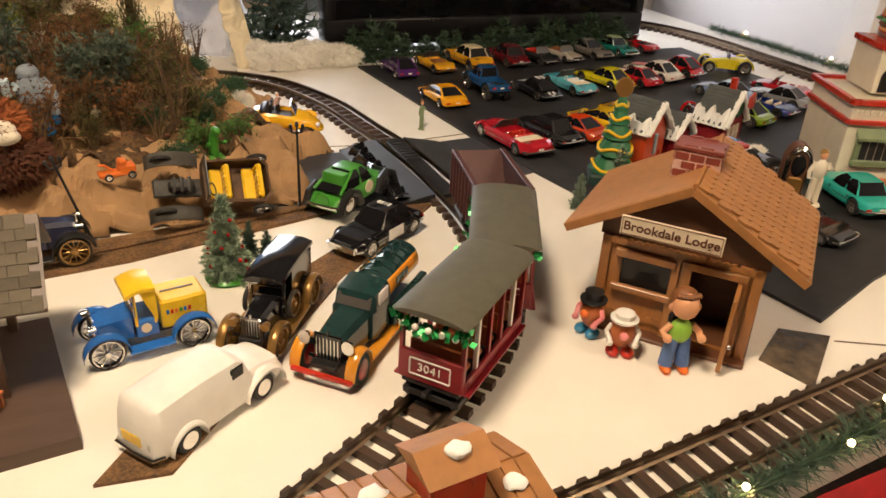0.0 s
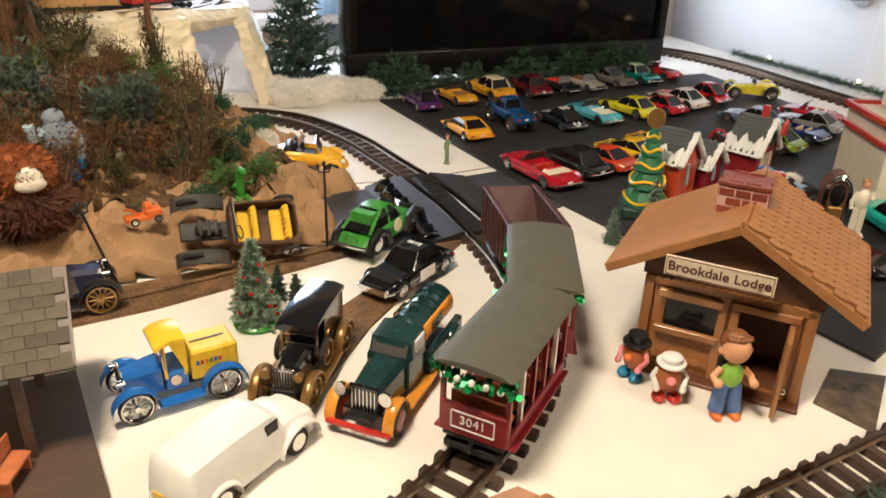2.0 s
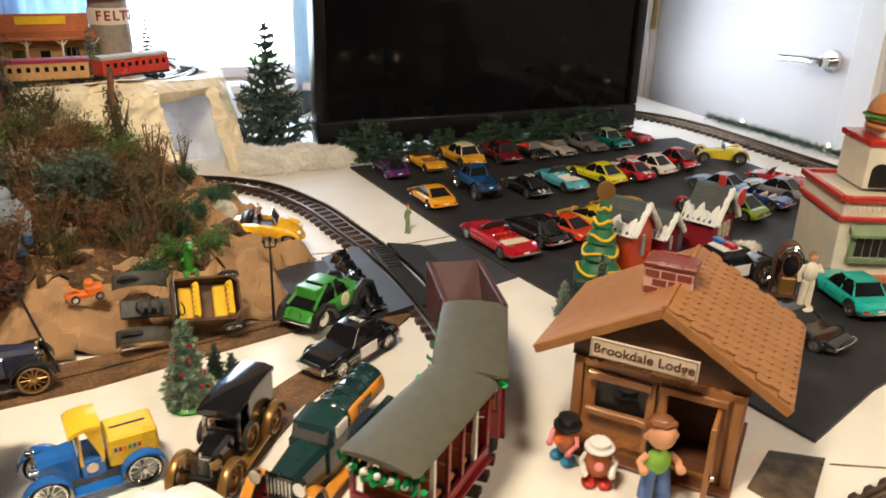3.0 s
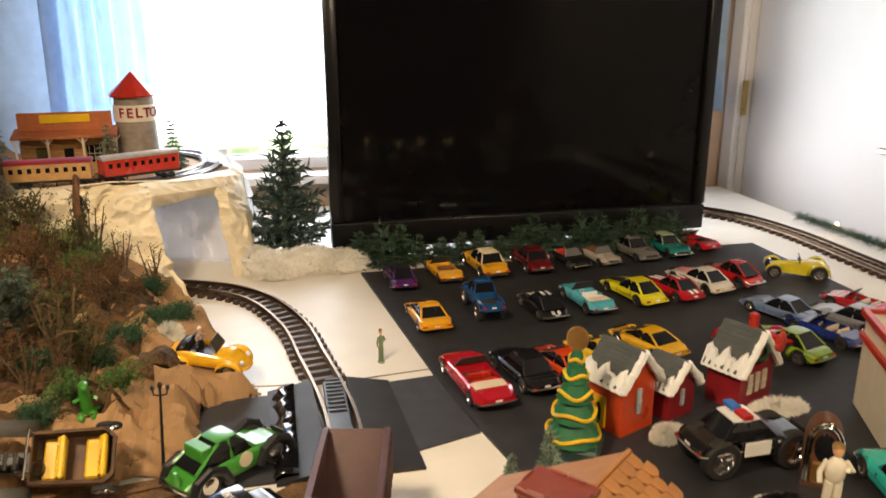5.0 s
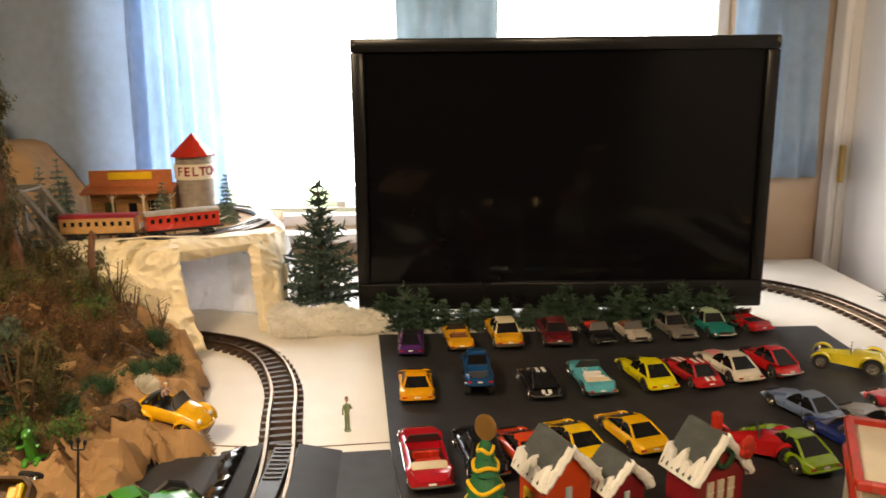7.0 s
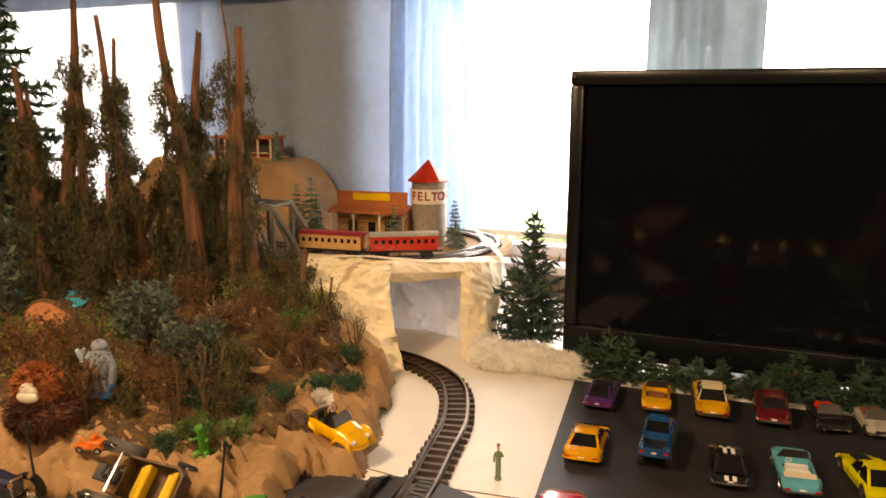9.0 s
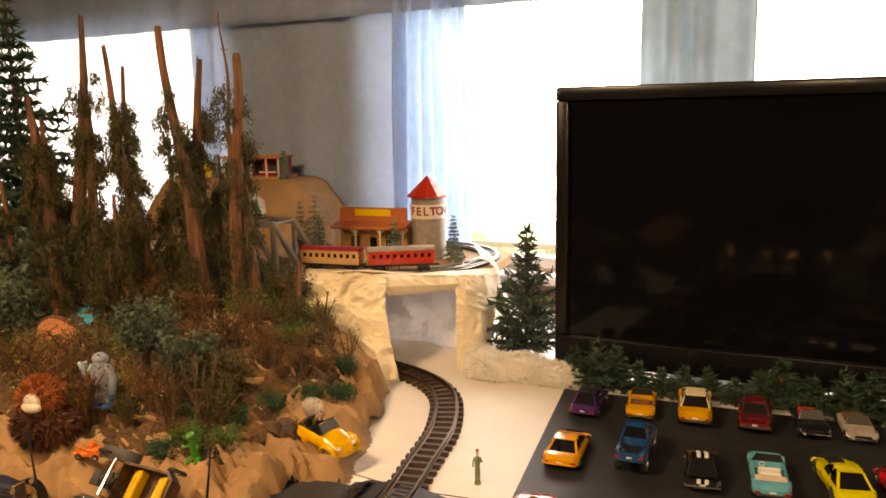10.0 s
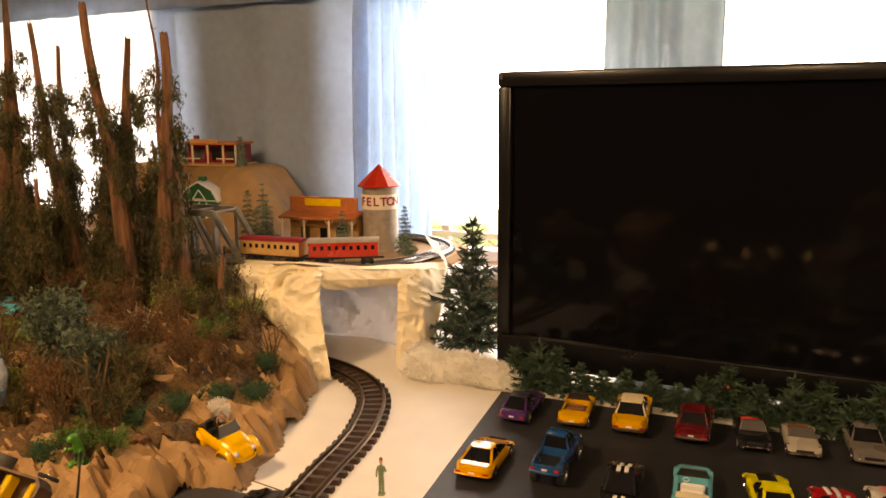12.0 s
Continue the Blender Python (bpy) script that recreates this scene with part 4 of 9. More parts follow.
def redwood(base, top, r0, r1, seed, sprays=16, broken=True):
    """A bare redwood trunk with hanging dried sprays."""
    rng = random.Random(seed)
    root = thing("redwood_trunk", "tall broken redwood trunk with drooping dried foliage", "tree", pose(*base), group="redwood trunks")
    d = Vector(top) - Vector(base)
    bm = B()
    n, m = 14, 22
    rings = []
    for k in range(m + 1):
        f = k / m
        c = d * f + Vector((0.006 * math.sin(f * 5 + seed), 0.006 * math.cos(f * 4 + seed), 0)) * (f * (1 - f) * 4)
        r = (r0 + (r1 * 0.72 - r0) * f ** 0.7) * (1 + 0.5 * max(0, 0.12 - f) * 7)
        rings.append([c + Vector((math.cos(6.2832 * i / n), math.sin(6.2832 * i / n), 0)) * r * (1 + 0.22 * noise.noise((i * 1.1, f * 2.5, seed)) + 0.1 * noise.noise((i * 2.3, f * 14, seed))) + Vector((0, 0, (0.012 * rng.random() if k == m and broken else 0))) for i in range(n)])
    loft(bm, rings)
    part("trunk", bm, M_BARK, root, "", 50)
    bw, bl = B(), B()
    for i in range(int(sprays * 3.0)):
        f = 0.08 + 0.76 * rng.random() ** 1.5
        a = rng.uniform(0, 6.283)
        o = d * f
        L = rng.uniform(0.018, 0.046) * (1.15 - f * 0.6)
        out = Vector((math.cos(a), math.sin(a), 0))
        p1 = o + out * (L * 0.6) + Vector((0, 0, 0.004))
        p2 = o + out * L + Vector((0, 0, -L * rng.uniform(0.5, 1.3)))
        tube(bw, [o, p1, p2], 0.0015, 4, 0.0005)
        cs = [p1.lerp(p2, t) for t in (0.1, 0.35, 0.6, 0.85, 1.0)]
        leaf_cloud(bl, cs, rng, 30, 0.0064, 0.0064, 2.4, 3.4)
    for i in range(5):
        f = rng.uniform(0.3, 0.97)
        a = rng.uniform(0, 6.283)
        o = d * f
        e = o + Vector((math.cos(a), math.sin(a), rng.uniform(-0.3, 0.5))) * rng.uniform(0.012, 0.03)
        tube(bw, [o, o.lerp(e, 0.5) + Vector((0, 0, -0.002)), e], 0.0011, 4, 0.0004)
    tagged(part("branch_work", bw, M_TWIG, root), kind="stuff")
    part("foliage", bl, M_DROOP, root, "hanging olive-brown dried sprays", 5)
    return root


for k, (b, t, r0, r1, sp) in enumerate([((-0.090, 1.33, 0.10), (-0.062, 1.33, 0.584), 0.020, 0.010, 12), ((-0.045, 1.34, 0.10), (-0.088, 1.335, 0.44), 0.018, 0.008, 8), ((-0.092, 1.335, 0.40), (-0.102, 1.335, 0.66), 0.005, 0.002, 2),
                                        ((-0.120, 1.27, 0.09), (-0.193, 1.28, 0.636), 0.022, 0.008, 16), ((-0.20, 1.34, 0.09), (-0.147, 1.33, 0.582), 0.023, 0.007, 22), ((-0.24, 1.27, 0.09), (-0.33, 1.28, 0.614), 0.019, 0.006, 26),
                                        ((-0.35, 1.25, 0.07), (-0.354, 1.25, 0.542), 0.018, 0.006, 26), ((-0.43, 1.25, 0.07), (-0.347, 1.25, 0.663), 0.024, 0.006, 20), ((-0.40, 1.19, 0.08), (-0.447, 1.2, 0.52), 0.020, 0.008, 24), ((-0.45, 1.40, 0.06), (-0.412, 1.4, 0.581), 0.017, 0.005, 26),
                                        ((0.103, 1.24, 0.05), (0.108, 1.25, 0.225), 0.009, 0.006, 3), ((-0.29, 1.36, 0.09), (-0.27, 1.37, 0.40), 0.014, 0.004, 28), ((-0.155, 1.38, 0.1), (-0.17, 1.39, 0.40), 0.012, 0.003, 18), ((-0.55, 1.28, 0.07), (-0.53, 1.29, 0.48), 0.018, 0.006, 24), ((-0.50, 1.16, 0.08), (-0.505, 1.17, 0.36), 0.010, 0.005, 10),
                                        ((-0.26, 1.20, 0.09), (-0.262, 1.21, 0.34), 0.011, 0.004, 16)]):
    redwood(b, t, r0, r1, 40 + k, sp)


def fir(name, label, h, r, whorls, seed, material, m, needle=0.010, density=1.0, trunk=0.005, group="", droop=0.25, base=True):
    rng = random.Random(seed)
    root = thing(name, label, "tree", m, group)
    bm = B()
    tube(bm, [(0, 0, 0), (0, 0, h * 0.5), (0, 0, h * 0.97)], trunk, 7, trunk * 0.3)
    part("trunk", bm, M_TWIG, root)
    bn = B()
    for w in range(whorls):
        f = w / (whorls - 1)
        z = h * (0.08 + 0.90 * f)
        L = (r * (1 - f) ** 0.9 + 0.003) * rng.uniform(0.72, 1.15)
        nb = max(4, int(10 * (1 - f) + 4))
        for i in range(nb):
            a = 6.283 * (i + rng.random() * 0.6) / nb + w * 1.7
            ll = L * rng.uniform(0.55, 1.15)
            d = Vector((math.cos(a), math.sin(a), -droop + 0.5 * f + rng.uniform(-0.12, 0.12))).normalized()
            cnt = max(5, int(ll / needle * 5 * density))
            for k in range(cnt):
                p = Vector((0, 0, z)) + d * ll * ((k + rng.random()) / cnt)
                q = (d * 0.9 + Vector((rng.gauss(0, 0.7), rng.gauss(0, 0.7), rng.gauss(0, 0.6)))).normalized() * needle * rng.uniform(0.7, 1.2)
                s = q.orthogonal().normalized() * needle * 0.15
                va, vb, vc = bn.verts.new(p - s), bn.verts.new(p + s), bn.verts.new(p + q)
                bn.faces.new((va, vb, vc))
                s2 = q.cross(s).normalized() * needle * 0.15
                va, vb, vc = bn.verts.new(p - s2), bn.verts.new(p + s2), bn.verts.new(p + q)
                bn.faces.new((va, vb, vc))
    tagged(part("foliage", bn, material, root, "", 5), kind="stuff")
    return root


fir("artificial_fir", "dark green artificial fir tree beside television", 0.255, 0.105, 13, 3, M_NEEDLEPALE, pose(0.392, 1.600, 0.0), 0.021, 1.35, 0.005, "", -0.12)
fir("artificial_fir", "large dark green artificial fir behind redwoods", 0.70, 0.20, 26, 4, M_NEEDLE, pose(-0.745, 1.40, 0.06), 0.026, 2.2, 0.01, "", 0.3)
rng = random.Random(77)
src = fir("fir_sprig", "low dark green artificial fir sprig before television", 0.062, 0.036, 7, 9, M_NEEDLE, pose(0.52, 1.485, 0.0), 0.013, 1.3, 0.002, "fir sprig hedge", 0.0)
for i in range(1, 17):
    s = rng.uniform(0.7, 1.35) * (1.4 if i in (14, 15) else 1)
    c = copy_thing(src, pose(0.52 + i * 0.0385, 1.483 + rng.uniform(-0.012, 0.012), 0.0, rng.uniform(-8, 8), rng.uniform(-8, 8), rng.uniform(0, 360)))
    c.scale = (s, s, s * rng.uniform(0.85, 1.15))
for x, y, h, z in ((-0.135, 1.66, 0.145, UZ), (-0.112, 1.64, 0.11, UZ), (-0.165, 1.645, 0.13, UZ), (0.072, 1.655, 0.095, UZ), (0.178, 1.735, 0.10, UZ), (-0.365, 1.87, 0.075, 0.318), (-0.60, 1.88, 0.065, 0.318), (-0.575, 1.90, 0.06, 0.318)):
    fir("snowy_pine", "small snow-tipped model pine on upper level", h, h * 0.24, 12, int(1000 * (x + 2)), M_FROST, pose(x, y, z - (0.003 if z > 0.3 else 0.0)), 0.0075, 1.6, 0.0015, "small model pines", 0.35)
for x, y, h in ((0.583, 0.732, 0.045), (0.606, 0.692, 0.092), (0.191, 0.702, 0.038), (0.177, 0.724, 0.040)):
    fir("snowy_pine", "small frosted bottle-brush pine standing on table", h, h * 0.21, 15, int(1000 * (x + 3)), M_FROST if h > 0.042 else M_NEEDLE, pose(x, y, 0.0), h * 0.085, 2.0, 0.0015, "small model pines", 0.2)

# decorated bottle-brush tree on the white table
xm = fir("christmas_tree", "frosted green bottle-brush tree with red baubles", 0.090, 0.0200, 40, 12, M_XMAS, pose(0.148, 0.685, 0.0), 0.0050, 5.0, 0.003, "", 0.1)
for i in range(20):
    f = rng.uniform(0.1, 0.85)
    a = rng.uniform(0, 6.28)
    r = 0.0200 * (1 - f) ** 0.9 + 0.003
    bm = B()
    ball(bm, (math.cos(a) * r, math.sin(a) * r, 0.088 * f), 0.0021, 8, 6)
    part("bauble", bm, M_REDLAMP, xm, "small red bauble")
bm = B()
ball(bm, (0, 0, 0.003), (0.022, 0.022, 0.006), 18, 8)
part("foot", bm, M_GRASSGREEN, xm, "green flocked foot")


def garland(label, pts, r, seed, bulbs):
    rng = random.Random(seed)
    root = thing("garland", label, "garland", group="tinsel garlands")
    line = spline(pts)
    bm, bw = B(), B()
    tube(bw, [(p.x, p.y, r * 0.6) for p in line[::8]], 0.002, 5)
    part("wire", bw, M_NEEDLE, root)
    for p in line:
        for _ in range(16):
            a, b = rng.uniform(0, 6.283), rng.uniform(-1, 1)
            q = Vector((math.cos(a) * (1 - b * b) ** 0.5, math.sin(a) * (1 - b * b) ** 0.5, b)) * r * rng.uniform(0.6, 1.15)
            o = Vector((p.x, p.y, r * 0.6))
            s = q.orthogonal().normalized() * 0.0009
            e = o + q
            e.z = max(0.001, e.z)
            bm.faces.new((bm.verts.new(o + q * 0.15 - s), bm.verts.new(o + q * 0.15 + s), bm.verts.new(e)))
    part("needles", bm, M_NEEDLE, root, "", 5)
    for i in range(bulbs):
        p = line[int((i + 0.5) / bulbs * len(line))]
        bm = B()
        ball(bm, (p.x + rng.uniform(-r, r) * 0.5, p.y + rng.uniform(-r, r) * 0.5, r * rng.uniform(0.9, 1.3)), 0.0026, 8, 6)
        part("bulb", bm, M_BULB, root, "glowing warm white bulb")
    return root


garland("green tinsel garland with warm lights along table edge", [(0.10, 0.245), (0.35, 0.255), (0.60, 0.288), (0.85, 0.315), (1.1, 0.335)], 0.026, 1, 11)
garland("green tinsel garland along the wall", [(1.525, 0.6), (1.53, 1.0), (1.53, 1.35), (1.52, 1.60)], 0.022, 2, 4)


# ---- model cars ----
def lathe(bm, prof, n=20, axis=1):
    """Turns (radius, offset) points round the y axis."""
    rings = []
    for i in range(n):
        a = 6.283185 * i / n
        rings.append([(math.cos(a) * r, o, math.sin(a) * r) for r, o in prof])
    rings.append(rings[0])
    loft(bm, rings, False, False)
    bmesh.ops.remove_doubles(bm, verts=bm.verts[:], dist=1e-6)
    return bm


def _mesh(bm, name, material, angle=40):
    ob = part(name, bm, material, None, "", angle)
    me = ob.data
    bpy.data.objects.remove(ob)
    return me


TYRE_MESH = _mesh(lathe(B(), [(0.60, -0.36), (0.90, -0.36), (0.98, -0.26), (1.0, -0.1), (1.0, 0.1), (0.98, 0.26), (0.90, 0.36), (0.60, 0.36)], 22), "tyre", M_TYRE)
bm = lathe(B(), [(0.0, -0.24), (0.18, -0.30), (0.20, -0.22), (0.50, -0.20), (0.56, -0.34), (0.64, -0.37), (0.64, 0.37), (0.56, 0.34), (0.50, 0.20), (0.20, 0.22), (0.18, 0.30), (0.0, 0.24)], 20)
for k in range(5):
    for s in (-1, 1):
        box(bm, (0.34, s * 0.24, 0), (0.40, 0.10, 0.13), 0, Matrix.Rotation(k * 1.2566, 4, "Y"))
RIM_MESH = _mesh(bm, "rim", M_CHROME)
bm = lathe(B(), [(0.78, -0.20), (0.86, -0.24), (0.86, 0.24), (0.78, 0.20)], 22)
lathe(bm, [(0.0, -0.26), (0.16, -0.26), (0.2, 0.0), (0.16, 0.26), (0.0, 0.26)], 12)
for k in range(12):
    cyl(bm, (0, 0, 0), (math.cos(k * 0.5236) * 0.82, 0, math.sin(k * 0.5236) * 0.82), 0.04, None, 5)
_spoke = bm.copy()
SPOKE_MESH = _mesh(bm, "spoked_rim", M_CHROME)
SPOKE_GOLD = _mesh(_spoke, "spoked_rim", M_GOLD)
THIN_TYRE = _mesh(lathe(B(), [(0.82, -0.2), (0.95, -0.2), (1.0, -0.08), (1.0, 0.08), (0.95, 0.2), (0.82, 0.2)], 22), "tyre", M_TYRE)
bm = lathe(B(), [(0.0, -0.40), (0.3, -0.42), (0.45, -0.36), (0.62, -0.38), (0.62, 0.38), (0.45, 0.36), (0.3, 0.42), (0.0, 0.40)], 20)
_d = bm.copy()
DISC_MESH = _mesh(bm, "wheel_disc", M_CHROME)
DISC_RED = _mesh(_d, "wheel_disc", M_REDLAMP)


def wheel(parent, x, y, r, tyre=None, rim=None, wide=1.0):
    w = new("wheel", tyre or TYRE_MESH)
    w.parent = parent
    w.matrix_basis = Matrix.Translation((x, y, r)) @ Matrix.Diagonal((r, r * wide, r, 1))
    k = new("rim", rim or RIM_MESH)
    k.parent = w
    return w


PROFILES = {
    "sedan": [(0, 0.40), (0.03, 0.52), (0.25, 0.57), (0.62, 0.57), (0.72, 0.56), (0.95, 0.49), (1, 0.36)],
    "fifties": [(0, 0.44), (0.03, 0.56), (0.25, 0.60), (0.62, 0.60), (0.74, 0.58), (0.95, 0.54), (1, 0.42)],
    "muscle": [(0, 0.44), (0.02, 0.58), (0.20, 0.60), (0.60, 0.57), (0.70, 0.56), (0.96, 0.47), (1, 0.34)],
    "wedge": [(0, 0.46), (0.04, 0.62), (0.30, 0.66), (0.60, 0.60), (0.75, 0.48), (0.96, 0.30), (1, 0.20)],
    "pickup": [(0, 0.50), (0.02, 0.58), (0.45, 0.58), (0.70, 0.58), (0.80, 0.57), (0.96, 0.52), (1, 0.40)],
    "round": [(0, 0.34), (0.06, 0.48), (0.25, 0.58), (0.62, 0.60), (0.75, 0.55), (0.93, 0.46), (1, 0.30)],
}
CABINS = {  # rear foot, rear top, front top, front foot
    "sedan": (0.20, 0.32, 0.52, 0.66), "fifties": (0.20, 0.29, 0.52, 0.64), "muscle": (0.12, 0.30, 0.47, 0.62), "wedge": (0.16, 0.36, 0.52, 0.76), "pickup": (0.42, 0.45, 0.60, 0.72), "round": (0.10, 0.34, 0.50, 0.64),
}


def car(label, style, body, L, W, H, m, roof=None, open_top=False, stripe=None, seats=None, wheel_r=None, lift=0.0, fins=0.0, boot=None, hood=None, group="parked model cars", name="model_car", rim=None, glass=None):
    """A die-cast car; it points along its +x, and stands on z = 0."""
    root = thing(name, label, "model car", m, group)
    prof, cab = PROFILES[style], CABINS[style]
    wr = wheel_r or H * 0.26
    zb0 = 0.16 * H + lift
    fx = lambda f: (f - 0.5) * L  # noqa: E731
    xa, xb = fx(0.19), fx(0.82)
    R = wr * 1.18
    top = lambda f: sum(lerp_table(prof, min(1, max(0, f + o))) for o in (-0.045, -0.03, -0.015, 0, 0.015, 0.03, 0.045)) / 7 * H + lift  # noqa: E731
    bm = B()
    n = 56
    rings = []
    for i in range(n + 1):
        f = i / n
        x = fx(f)
        end = min(f, 1 - f)
        w = W / 2 * (0.78 + 0.22 * smooth01(end / 0.14) ** 0.6)
        zt = top(f)
        zb = zb0 + 0.10 * H * (1 - smooth01(end / 0.05))
        d = zt - zb
        arch_z = 0.0
        for c in (xa, xb):
            if abs(x - c) < R:
                arch_z = wr + math.sqrt(R * R - (x - c) ** 2)
        open_z = zt
        if open_top and cab[0] + 0.06 < f < cab[3] - 0.03:
            open_z = zb + 0.25 * d
        if style == "pickup" and 0.03 < f < 0.40:
            open_z = zb + 0.25 * d
        fin = fins * H * smooth01((0.30 - f) / 0.30)
        half = [(0.0, zb), (0.86, zb), (0.98, zb + 0.14 * d), (1.0, zb + 0.45 * d), (0.975, zb + 0.62 * d), (0.95, zb + 0.80 * d + fin * 0.5), (0.86, zb + 0.94 * d + fin), (0.74, zt + fin * 0.15), (0.72, open_z), (0.0, open_z + (0.03 * d if open_z == zt else 0))]
        ring = []
        for k, (u, z) in enumerate(half):
            if 1 <= k <= 6:
                z = max(z, arch_z)
            ring.append((x, u * w, min(z, zt + fin) if k > 0 else z))
        rings.append(ring + [(x, -y, z) for x, y, z in ring[-2:0:-1]])
    loft(bm, rings)
    part("body", bm, body, root, "", 48)
    # dark pan under the body
    bm = B()
    box(bm, (0, 0, zb0 + 0.09 * H), (L * 0.88, W * 0.74, 0.2 * H), 0.001)
    part("underbody", bm, M_BLACK, root)
    r0, r1, f1, f0 = (fx(c) for c in cab)
    belt = top(0.45) - 0.01 * H
    wb, wt = W * 0.415, W * 0.305
    HH = H + lift
    if not open_top:
        bm = B()
        wm, zm, rm, fm = wb * 0.55 + wt * 0.45 + 0.03 * W, belt * 0.42 + HH * 0.56, r0 * 0.42 + r1 * 0.58 - 0.006 * L, f0 * 0.42 + f1 * 0.58 + 0.006 * L
        rows = [[(r0, -wb, belt), (r0, wb, belt), (f0, wb, belt), (f0, -wb, belt)], [(rm, -wm, zm), (rm, wm, zm), (fm, wm, zm), (fm, -wm, zm)], [(r1 - 0.01 * L, -wt, HH * 0.97), (r1 - 0.01 * L, wt, HH * 0.97), (f1 + 0.01 * L, wt, HH * 0.97), (f1 + 0.01 * L, -wt, HH * 0.97)]]
        loft(bm, rows)
        part("window_glass", bm, glass or M_GLASS, root, "dark glossy windows", 15)
        bm = B()
        rings = []
        for f in np.linspace(0, 1, 9):
            x = r1 - 0.015 * L + (f1 - r1 + 0.03 * L) * f
            zt = HH * (0.985 + 0.015 * math.sin(f * 3.14))
            e = 0.93 + 0.07 * math.sin(f * 3.14)
            rings.append([(x, -wt * 1.04 * e, HH * 0.945), (x, wt * 1.04 * e, HH * 0.945), (x, wt * e, zt - 0.012 * H), (x, wt * 0.7, zt), (x, -wt * 0.7, zt), (x, -wt * e, zt - 0.012 * H)])
        loft(bm, rings)
        part("roof", bm, roof or body, root, "", 40)
        pr = 0.028 * H
        pm = roof if (roof and style == "fifties") else body
        for s in (-1, 1):
            for a, b in (((r0, s * wb, belt), (r1, s * wt, HH * 0.96)), ((f0, s * wb, belt), (f1, s * wt, HH * 0.96)), (((r1 + f1) / 2, s * (wb + 0.0004), belt), ((r1 + f1) / 2, s * (wt + 0.0004), HH * 0.96))):
                part("pillar", cyl(B(), a, b, pr * 1.3, pr, 6), pm, root)
            if style in ("muscle", "round", "wedge", "sedan"):
                bm = B()
                loft(bm, [[(r0 - 0.01 * L, s * wb, belt), (r0 + 0.11 * L, s * (wb + 0.0003), belt), (r1 + 0.01 * L, s * (wt + 0.0006), HH * 0.955), (r1 - 0.02 * L, s * wt, HH * 0.955)], [(r0 - 0.01 * L, s * (wb - 0.002), belt), (r0 + 0.11 * L, s * (wb - 0.002), belt), (r1 + 0.01 * L, s * (wt - 0.002), HH * 0.955), (r1 - 0.02 * L, s * (wt - 0.002), HH * 0.955)]])
                part("rear_quarter", bm, pm, root, "", 30)
    else:
        bm = B()
        zs = HH * 0.97
        fp = [(f0, -wb, belt), (f0, wb, belt), (f1 + 0.05 * L, wt, zs), (f1 + 0.05 * L, -wt, zs)]
        loft(bm, [fp, [(x - 0.0012, y, z) for x, y, z in fp]])
        part("windscreen", bm, M_CLEARISH, root, "hazy clear windscreen", 10)
        bm = B()
        for a, b in zip(fp[1:] + fp[:1], fp[2:] + fp[:2]):
            cyl(bm, a, b, 0.018 * H, None, 6)
        part("windscreen_frame", bm, M_CHROME, root)
        smat = seats or M_BLACK
        for k, x in enumerate((fx(cab[0] + 0.11), fx(cab[0] + 0.25))):
            bm = B()
            box(bm, (x + 0.03 * L, 0, belt - 0.20 * H), (0.09 * L, W * 0.60, 0.10 * H), 0.002)
            box(bm, (x - 0.015 * L, 0, belt - 0.07 * H), (0.030 * L, W * 0.60, 0.30 * H), 0.002, Matrix.Identity(4))
            part("seat", bm, smat, root)
        bm = B()
        bmesh.ops.create_circle(bm, segments=14, radius=0.10 * H, matrix=Matrix.Translation((fx(cab[3] - 0.11), W * 0.17, belt + 0.05 * H)) @ Matrix.Rotation(radians(65), 4, "Y"))
        pts = [v.co.copy() for v in bm.verts]
        bm.clear()
        tube(bm, pts + pts[:1], 0.013 * H, 5)
        part("steering_wheel", bm, smat, root)
        if boot:
            bm = B()
            rings = [[(fx(cab[0] + a), s * W * 0.40, top(0.2) + h * H) for s, h in ((-1, 0.0), (-0.7, g), (0.7, g), (1, 0.0))] for a, g in ((-0.045, 0.02), (-0.02, 0.05), (0.05, 0.06), (0.075, 0.03))]
            loft(bm, rings)
            part("folded_top", bm, boot, root, "folded cream soft top")
    if style in ("fifties", "sedan", "muscle"):
        for s in (-1, 1):
            bm = B()
            tube(bm, [(fx(f), s * W * 0.497, zb0 + (top(f) - zb0) * 0.50) for f in np.linspace(0.07, 0.93, 12)], 0.011 * H, 5)
            part("side_trim", bm, M_CHROME, root)
            for f, a in ((cab[1] + 0.02, 0), (cab[3] - 0.03, 1)):
                bm = B()
                box(bm, (fx(f), s * W * 0.488, zb0 + (top(f) - zb0) * 0.45), (0.0006, 0.0012, (top(f) - zb0) * 0.7))
                part("door_seam", bm, M_BLACK, root)
    # bumpers, lamps, grille, plate
    for f, s in ((0.0, -1), (1.0, 1)):
        bm = B()
        x = fx(f) + s * 0.004 * L
        zz = zb0 + 0.16 * H
        tube(bm, [(x - s * 0.06 * L, -W * 0.49, zz), (x - s * 0.008 * L, -W * 0.44, zz), (x + s * 0.004 * L, -W * 0.2, zz), (x + s * 0.006 * L, 0, zz), (x + s * 0.004 * L, W * 0.2, zz), (x - s * 0.008 * L, W * 0.44, zz), (x - s * 0.06 * L, W * 0.49, zz)], 0.042 * H, 6)
        part("bumper", bm, M_CHROME if style in ("fifties", "sedan", "round") else body, root)
